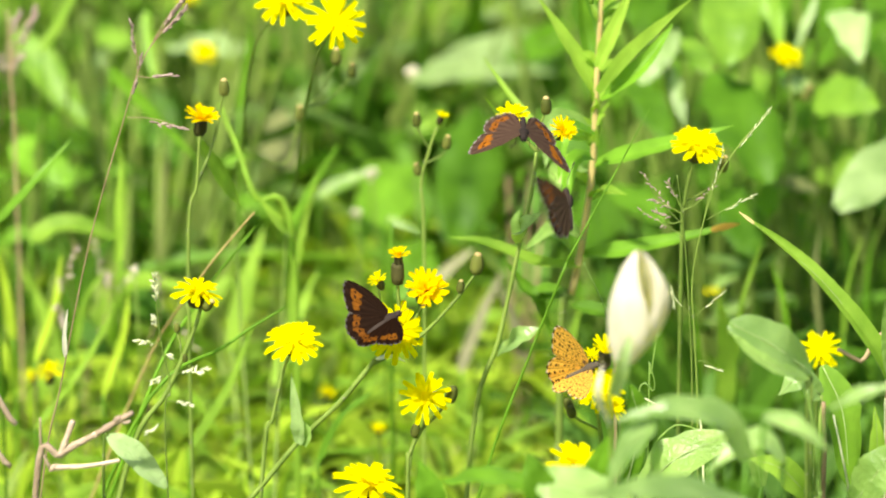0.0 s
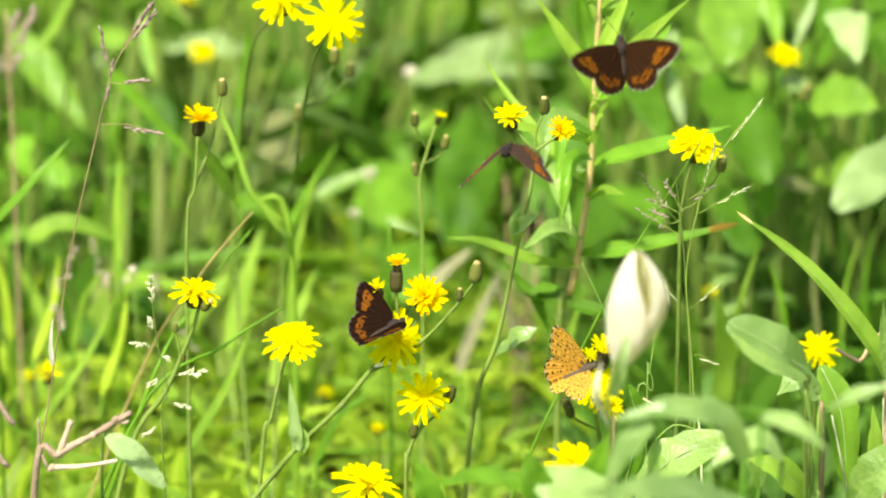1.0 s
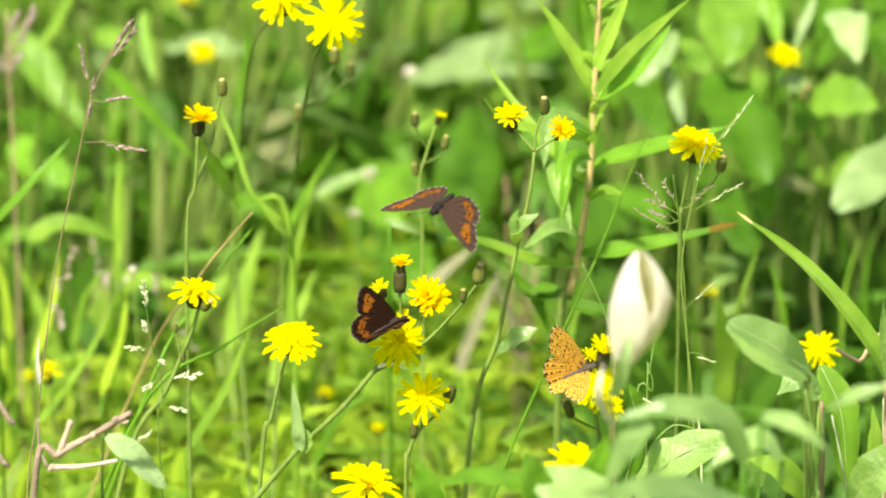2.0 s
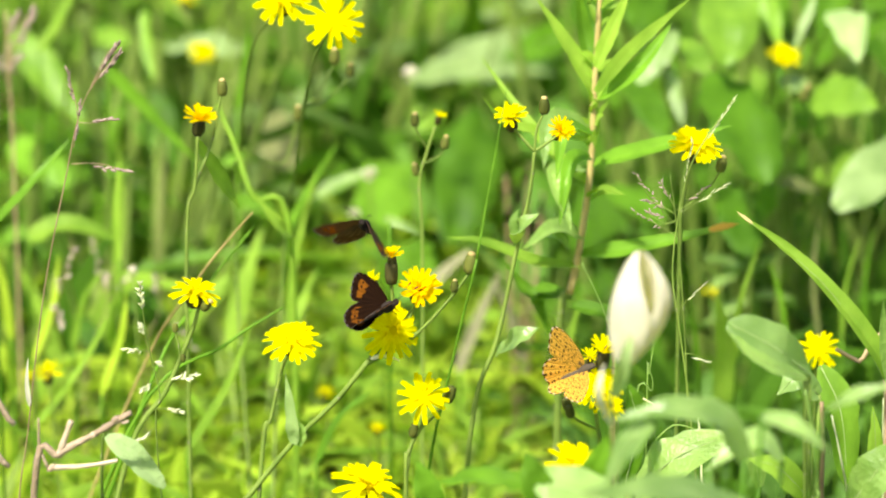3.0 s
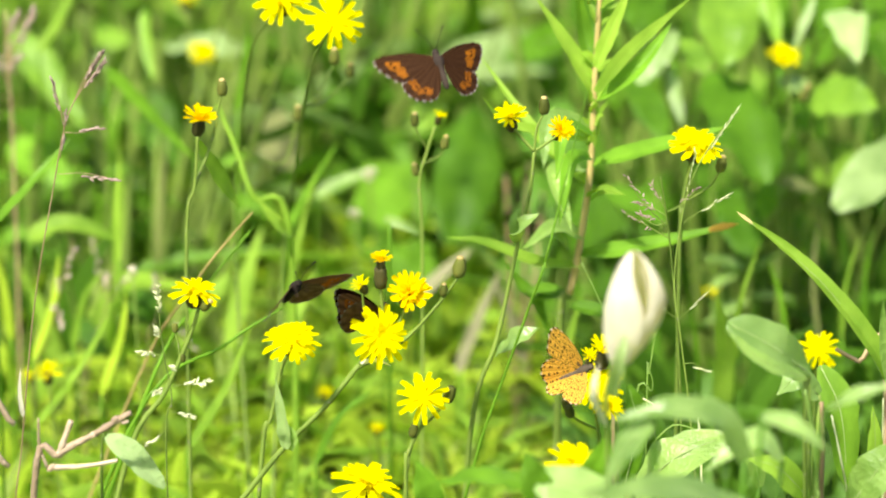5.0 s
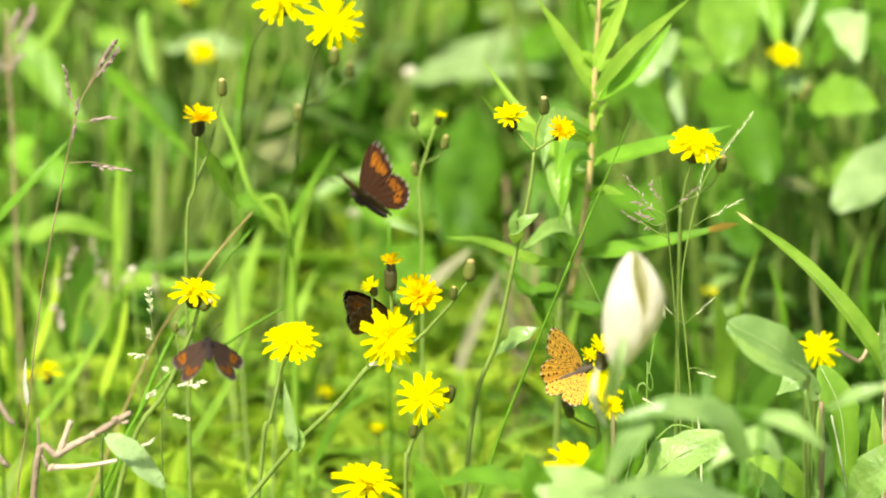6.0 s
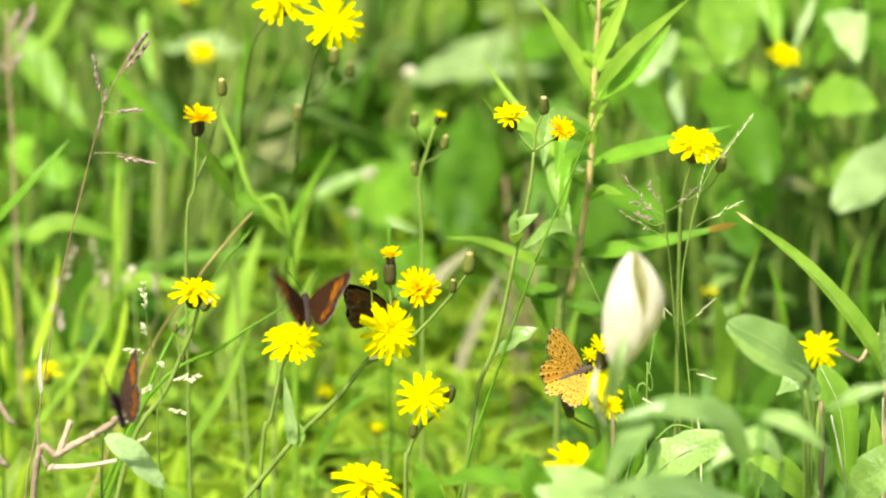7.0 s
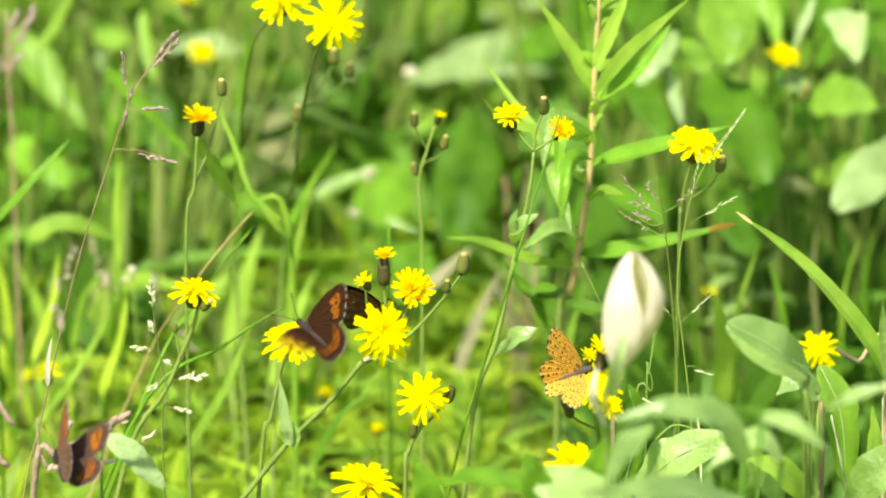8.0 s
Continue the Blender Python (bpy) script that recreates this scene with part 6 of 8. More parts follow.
SPOTTED, SPOTTED_WINGS = butterfly(spotted_scales, "orange butterfly with black spots on a yellow flower", 0.86, BODY_GREY)

def beats(wings, hind, angles):
    """A wing and its rows on the hinge, from seconds, degrees of beat and degrees of forward swing."""
    wing = wings[1] if hind else wings[0]
    x, y, z = wing.location
    return wing, [(t, pose(x, y, z, 0, a, 0) @ pose(0, 0, 0, 0, 0, swing[0] if swing else 0)) for t, a, *swing in angles]


def motions():
    """All that moves: the butterflies with their wings, and the swaying stalks."""
    walk(FIRST, [
        (0.000, pose(0.0476, -0.0146, 0.2831, 66.2, -18.4, -21.6)),
        (0.100, pose(0.0478, -0.0150, 0.2910, 61.6, -3.0, -1.5)),
        (0.200, pose(0.0531, -0.0148, 0.2983, 53.6, -8.9, -24.2)),
        (0.267, pose(0.0534, -0.0145, 0.3012, 50.9, -8.0, -18.4)),
        (0.300, pose(0.0537, -0.0143, 0.3040, 48.3, -6.7, -12.7)),
        (0.400, pose(0.0519, -0.0153, 0.3114, 31.6, 6.0, -18.1)),
        (0.500, pose(0.0555, -0.0150, 0.3172, 15.3, 14.9, 5.8)),
        (0.533, pose(0.0567, -0.0149, 0.3193, 43.3, 5.2, -6.3)),
        (0.567, pose(0.0579, -0.0148, 0.3213, 75.5, 2.5, -23.0)),
        (0.600, pose(0.0590, -0.0147, 0.3234, 104.4, 8.1, -37.4)),
        (0.700, pose(0.0627, -0.0144, 0.3269, 106.8, 4.7, -65.8)),
        (0.800, pose(0.0642, -0.0149, 0.3315, 54.0, 0.3, -28.6)),
        (0.900, pose(0.0666, -0.0144, 0.3364, 81.4, 5.0, 8.9)),
        (1.000, pose(0.0685, -0.0149, 0.3455, 87.1, -6.7, 6.2)),
        (1.067, pose(0.0693, -0.0150, 0.3472, 69.2, -5.1, -0.7)),
        (1.100, pose(0.0701, -0.0150, 0.3494, 33.6, -10.3, -4.2)),
        (1.133, pose(0.0724, -0.0149, 0.3530, 54.7, -7.2, -3.5)),
        (1.200, pose(0.0746, -0.0149, 0.3567, 75.8, -4.5, -1.7)),
        (1.300, pose(0.0728, -0.0150, 0.3605, 80.9, -0.9, 20.4)),
        (1.400, pose(0.0748, -0.0152, 0.3674, 92.1, -4.7, 19.9)),
        (1.500, pose(0.0786, -0.0142, 0.3649, 66.9, -13.3, -2.0)),
        (1.600, pose(0.0776, -0.0141, 0.3675, 66.2, -12.7, -2.5)),
        (1.700, pose(0.0759, -0.0141, 0.3724, 64.9, -11.1, -1.2)),
        (1.800, pose(0.0749, -0.0142, 0.3776, 64.4, -10.5, -0.8)),
        (1.900, pose(0.0739, -0.0142, 0.3845, 64.0, -10.0, -0.4)),
        (2.000, pose(0.0730, -0.0142, 0.3890, 63.5, -9.4, 0.1)),
        (2.100, pose(0.0721, -0.0142, 0.3920, 63.0, -8.8, 0.5)),
        (2.200, pose(0.0682, -0.0142, 0.3933, 62.5, -8.3, 0.9)),
        (2.300, pose(0.0644, -0.0143, 0.3969, 62.0, -7.7, 1.3)),
        (2.400, pose(0.0605, -0.0143, 0.4002, 61.5, -7.1, 1.7)),
        (2.500, pose(0.0567, -0.0143, 0.4009, 61.1, -6.5, 2.1)),
        (2.600, pose(0.0529, -0.0143, 0.4006, 60.6, -5.9, 2.5)),
        (2.700, pose(0.0491, -0.0143, 0.4021, 60.2, -5.4, 2.9)),
        (2.800, pose(0.0453, -0.0144, 0.4058, 59.7, -4.8, 3.3)),
        (2.900, pose(0.0414, -0.0144, 0.4089, 59.3, -4.2, 3.7)),
        (3.000, pose(0.0376, -0.0144, 0.4094, 58.8, -3.6, 4.1)),
        (3.100, pose(0.0338, -0.0144, 0.4059, 58.4, -3.0, 4.5)),
        (3.200, pose(0.0301, -0.0144, 0.4045, 57.9, -2.4, 4.8)),
        (3.300, pose(0.0262, -0.0145, 0.4051, 57.5, -1.8, 5.2)),
        (3.400, pose(0.0224, -0.0145, 0.4047, 57.1, -1.2, 5.6)),
        (3.500, pose(0.0186, -0.0145, 0.4018, 56.6, -0.5, 5.9)),
        (3.600, pose(0.0149, -0.0145, 0.3984, 56.2, 0.1, 6.3)),
        (3.700, pose(0.0110, -0.0145, 0.3973, 55.8, 0.7, 6.6)),
        (3.800, pose(0.0072, -0.0146, 0.3979, 55.4, 1.3, 6.9)),
        (3.900, pose(0.0034, -0.0146, 0.3973, 55.0, 1.9, 7.3)),
        (4.000, pose(0.0028, -0.0146, 0.3908, 54.6, 2.5, 7.6)),
        (4.100, pose(0.0021, -0.0146, 0.3841, 54.2, 3.2, 7.9)),
        (4.200, pose(0.0014, -0.0146, 0.3799, 53.8, 3.8, 8.3)),
        (4.300, pose(0.0007, -0.0147, 0.3772, 53.4, 4.4, 8.6)),
        (4.400, pose(0.0000, -0.0147, 0.3712, 53.0, 5.0, 8.9)),
        (4.500, pose(0.0000, -0.0147, 0.3656, 52.6, 7.3, 10.5)),
        (4.600, pose(0.0010, -0.0149, 0.3576, 53.4, 9.0, 13.6)),
        (4.700, pose(0.0015, -0.0148, 0.3489, 49.4, 9.5, 16.0)),
        (4.800, pose(0.0006, -0.0148, 0.3456, 48.5, 6.6, 19.4)),
        (4.900, pose(-0.0003, -0.0148, 0.3441, 47.3, 3.7, 22.8)),
        (5.000, pose(-0.0012, -0.0148, 0.3400, 46.0, 0.9, 26.3)),
        (5.100, pose(-0.0021, -0.0148, 0.3346, 44.5, -1.9, 29.9)),
        (5.200, pose(-0.0030, -0.0148, 0.3308, 42.8, -4.6, 33.6)),
        (5.300, pose(-0.0067, -0.0148, 0.3278, 40.9, -7.2, 37.4)),
        (5.400, pose(-0.0104, -0.0148, 0.3245, 38.8, -9.6, 41.3)),
        (5.500, pose(-0.0140, -0.0148, 0.3185, 36.5, -11.9, 45.4)),
        (5.600, pose(-0.0177, -0.0148, 0.3114, 34.1, -14.0, 49.5)),
        (5.700, pose(-0.0214, -0.0148, 0.3063, 31.6, -16.0, 53.6)),
        (5.800, pose(-0.0251, -0.0148, 0.3029, 28.9, -17.7, 57.9)),
        (5.900, pose(-0.0279, -0.0148, 0.2981, 30.8, -18.9, 55.6)),
        (6.000, pose(-0.0298, -0.0149, 0.2844, 26.9, 8.0, 69.2)),
        (6.100, pose(-0.0324, -0.0148, 0.2831, 7.4, 1.4, 63.5)),
        (6.200, pose(-0.0372, -0.0148, 0.2804, 13.1, 0.8, 27.7)),
        (6.300, pose(-0.0393, -0.0150, 0.2819, 15.7, -6.7, 25.1)),
        (6.333, pose(-0.0415, -0.0148, 0.2788, 23.7, -3.6, 43.2)),
        (6.400, pose(-0.0438, -0.0146, 0.2756, 32.3, -3.1, 61.6)),
        (6.500, pose(-0.0456, -0.0148, 0.2678, 33.7, -3.5, 35.9)),
        (6.600, pose(-0.0485, -0.0147, 0.2669, 30.1, -8.0, 36.4)),
        (6.700, pose(-0.0511, -0.0150, 0.2602, 28.6, -1.4, 31.0)),
        (6.800, pose(-0.0540, -0.0151, 0.2537, 27.8, 5.5, 27.1)),
        (6.900, pose(-0.0548, -0.0149, 0.2477, 26.8, 5.8, 26.4)),
        (7.000, pose(-0.0531, -0.0143, 0.2409, 32.7, 4.1, 10.2)),
        (7.100, pose(-0.0565, -0.0141, 0.2347, 39.4, 0.3, 0.4)),
        (7.133, pose(-0.0549, -0.0142, 0.2353, 30.4, 2.6, 2.7)),
        (7.200, pose(-0.0534, -0.0144, 0.2359, 21.6, 5.3, 4.6)),
        (7.267, pose(-0.0528, -0.0146, 0.2377, 58.5, 2.5, -0.5)),
        (7.300, pose(-0.0522, -0.0148, 0.2396, 95.5, 3.2, -6.3)),
        (7.400, pose(-0.0521, -0.0148, 0.2314, 50.7, 0.4, 17.5)),
        (7.500, pose(-0.0517, -0.0300, 0.2353, 19.5, -25.8, 20.7)),
        (7.600, pose(-0.0517, -0.0148, 0.2315, 86.0, -39.0, 22.9)),
        (7.667, pose(-0.0517, -0.0147, 0.2301, 61.6, -37.2, 11.6)),
        (7.700, pose(-0.0516, -0.0147, 0.2288, 37.2, -39.3, 0.3)),
        (7.733, pose(-0.0514, -0.0146, 0.2279, 32.3, -24.8, 16.5)),
        (7.800, pose(-0.0511, -0.0145, 0.2271, 31.9, -9.8, 30.2)),
        (7.900, pose(-0.0513, -0.0300, 0.2370, -143.6, -143.3, -150.0)),
        (7.933, pose(-0.0517, -0.0145, 0.2301, 53.1, -35.6, 25.7)),
        (8.000, pose(-0.0513, -0.0300, 0.2370, -143.6, -143.3, -150.0)),
    ])
    walk(*beats(FIRST_WINGS[0], False, ((0.000, -90, -14), (0.100, -82, -8), (0.200, -38, -7), (0.267, 2, -3), (0.300, 42, 2), (0.400, 28, -7), (0.500, 62, -19), (0.533, 12, -16), (0.567, -38, -12), (0.600, -89, -9), (0.700, -55, -19), (0.800, -12, -10), (0.900, -48, -13), (1.000, -38, -23), (1.067, 19, -6), (1.100, 60, -2), (1.133, -15, -5), (1.200, -89, -9), (1.300, -89, -6), (1.400, -90, -6), (1.500, -62, -30), (1.600, -61, -30), (1.700, -60, -30), (1.800, -66, -10), (1.900, -19, -10), (2.000, 19, -10), (2.100, -35, -10), (2.200, -67, -10), (2.300, -14, -10), (2.400, 29, -10), (2.500, -26, -10), (2.600, -63, -10), (2.700, -17, -10), (2.800, 20, -10), (2.900, -36, -10), (3.000, -70, -10), (3.100, -17, -10), (3.200, 27, -10), (3.300, -26, -10), (3.400, -62, -10), (3.500, -14, -10), (3.600, 22, -10), (3.700, -35, -10), (3.800, -71, -10), (3.900, -19, -10), (4.000, 24, -10), (4.100, -27, -10), (4.200, -61, -10), (4.300, -12, -10), (4.400, -86, -12), (4.500, -86, -12), (4.600, -86, -7), (4.700, -86, -9), (4.800, -66, -10), (4.900, -19, -10), (5.000, 19, -10), (5.100, -35, -10), (5.200, -67, -10), (5.300, -14, -10), (5.400, 29, -10), (5.500, -26, -10), (5.600, -63, -10), (5.700, -17, -10), (5.800, -69, -16), (5.900, -71, -15), (6.000, -45, -1), (6.100, -23, -19), (6.200, 32, -14), (6.300, 43, -15), (6.333, 7, -18), (6.400, -30, -20), (6.500, -53, 4), (6.600, -71, -14), (6.700, -64, -8), (6.800, -61, -9), (6.900, -62, -11), (7.000, -55, -29), (7.100, -45, -35), (7.133, -2, -21), (7.200, 41, -7), (7.267, -1, -7), (7.300, -44, -6), (7.400, -76, -10), (7.500, -34, -36), (7.600, -56, -10), (7.667, -14, -4), (7.700, 28, 2), (7.733, -29, -8), (7.800, -86, -17), (7.900, -39, -37), (7.933, -41, -18), (8.000, -39, -37))))
    walk(*beats(FIRST_WINGS[0], True, ((0.000, -90), (0.100, -82), (0.200, -38), (0.267, 2), (0.300, 42), (0.400, 28), (0.500, 62), (0.533, 12), (0.567, -38), (0.600, -89), (0.700, -55), (0.800, -12), (0.900, -48), (1.000, -38, -19), (1.067, 19), (1.100, 60), (1.133, -15), (1.200, -89), (1.300, -89), (1.400, -90), (1.500, -62), (1.600, -61), (1.700, -60), (1.800, -66), (1.900, -19), (2.000, 19), (2.100, -35), (2.200, -67), (2.300, -14), (2.400, 29), (2.500, -26), (2.600, -63), (2.700, -17), (2.800, 20), (2.900, -36), (3.000, -70), (3.100, -17), (3.200, 27), (3.300, -26), (3.400, -62), (3.500, -14), (3.600, 22), (3.700, -35), (3.800, -71), (3.900, -19), (4.000, 24), (4.100, -27), (4.200, -61), (4.300, -12), (4.400, -86), (4.500, -86), (4.600, -86), (4.700, -86), (4.800, -66), (4.900, -19), (5.000, 19), (5.100, -35), (5.200, -67), (5.300, -14), (5.400, 29), (5.500, -26), (5.600, -63), (5.700, -17), (5.800, -69), (5.900, -71), (6.000, -45, 2), (6.100, -23), (6.200, 32), (6.300, 43), (6.333, 7), (6.400, -30), (6.500, -53, 9), (6.600, -71), (6.700, -64), (6.800, -61), (6.900, -62), (7.000, -55), (7.100, -45), (7.133, -2), (7.200, 41), (7.267, -1), (7.300, -44), (7.400, -76), (7.500, -34, -32), (7.600, -56), (7.667, -14), (7.700, 28), (7.733, -29), (7.800, -86), (7.900, -39, -41), (7.933, -41), (8.000, -39, -41))))
    walk(*beats(FIRST_WINGS[1], False, ((0.000, 90, 12), (0.100, 65, 11), (0.200, -0, 10), (0.267, -17, 10), (0.300, -34, 10), (0.400, -55, 22), (0.500, -62, 16), (0.533, -12, 13), (0.567, 39, 10), (0.600, 89, 6), (0.700, 15, 18), (0.800, 9, 7), (0.900, 48, 11), (1.000, 33, 23), (1.067, -17, 15), (1.100, -60, 13), (1.133, 15, 12), (1.200, 89, 10), (1.300, 89, 8), (1.400, 90, 9), (1.500, 34, 21), (1.600, 34, 23), (1.700, 35, 25), (1.800, 60, 10), (1.900, 13, 10), (2.000, -25, 10), (2.100, 29, 10), (2.200, 61, 10), (2.300, 8, 10), (2.400, -35, 10), (2.500, 20, 10), (2.600, 57, 10), (2.700, 11, 10), (2.800, -26, 10), (2.900, 30, 10), (3.000, 64, 10), (3.100, 11, 10), (3.200, -33, 10), (3.300, 20, 10), (3.400, 56, 10), (3.500, 8, 10), (3.600, -28, 10), (3.700, 29, 10), (3.800, 65, 10), (3.900, 13, 10), (4.000, -30, 10), (4.100, 21, 10), (4.200, 55, 10), (4.300, 6, 10), (4.400, 76, 17), (4.500, 74, 15), (4.600, 70, 11), (4.700, 67, 15), (4.800, 60, 10), (4.900, 13, 10), (5.000, -25, 10), (5.100, 29, 10), (5.200, 61, 10), (5.300, 8, 10), (5.400, -35, 10), (5.500, 20, 10), (5.600, 57, 10), (5.700, 11, 10), (5.800, 72, 12), (5.900, 73, 11), (6.000, 30, 1), (6.100, 6, 17), (6.200, -60, 5), (6.300, -60, 8), (6.333, -13, 16), (6.400, 35, 25), (6.500, 82, -4), (6.600, 81, 12), (6.700, 82, 10), (6.800, 82, 9), (6.900, 81, 11), (7.000, 50, 26), (7.100, 42, 35), (7.133, 6, 20), (7.200, -29, 6), (7.267, 22, 7), (7.300, 73, 9), (7.400, 71, 25), (7.500, 47, 36), (7.600, 34, 11), (7.667, -4, 11), (7.700, -42, 11), (7.733, 12, 17), (7.800, 67, 24), (7.900, 57, 37), (7.933, 6, 19), (8.000, 57, 37))))
    walk(*beats(FIRST_WINGS[1], True, ((0.000, 90), (0.100, 65), (0.200, -0), (0.267, -17), (0.300, -34), (0.400, -55), (0.500, -62), (0.533, -12), (0.567, 39), (0.600, 89), (0.700, 15), (0.800, 9), (0.900, 48), (1.000, 33, 19), (1.067, -17), (1.100, -60), (1.133, 15), (1.200, 89), (1.300, 89), (1.400, 90), (1.500, 34), (1.600, 34), (1.700, 35), (1.800, 60), (1.900, 13), (2.000, -25), (2.100, 29), (2.200, 61), (2.300, 8), (2.400, -35), (2.500, 20), (2.600, 57), (2.700, 11), (2.800, -26), (2.900, 30), (3.000, 64), (3.100, 11), (3.200, -33), (3.300, 20), (3.400, 56), (3.500, 8), (3.600, -28), (3.700, 29), (3.800, 65), (3.900, 13), (4.000, -30), (4.100, 21), (4.200, 55), (4.300, 6), (4.400, 76), (4.500, 74), (4.600, 70), (4.700, 67), (4.800, 60), (4.900, 13), (5.000, -25), (5.100, 29), (5.200, 61), (5.300, 8), (5.400, -35), (5.500, 20), (5.600, 57), (5.700, 11), (5.800, 72), (5.900, 73), (6.000, 30, -2), (6.100, 6), (6.200, -60), (6.300, -60), (6.333, -13), (6.400, 35), (6.500, 82, -9), (6.600, 81), (6.700, 82), (6.800, 82), (6.900, 81), (7.000, 50), (7.100, 42), (7.133, 6), (7.200, -29), (7.267, 22), (7.300, 73), (7.400, 71), (7.500, 47, 32), (7.600, 34), (7.667, -4), (7.700, -42), (7.733, 12), (7.800, 67), (7.900, 57, 41), (7.933, 6), (8.000, 57, 41))))
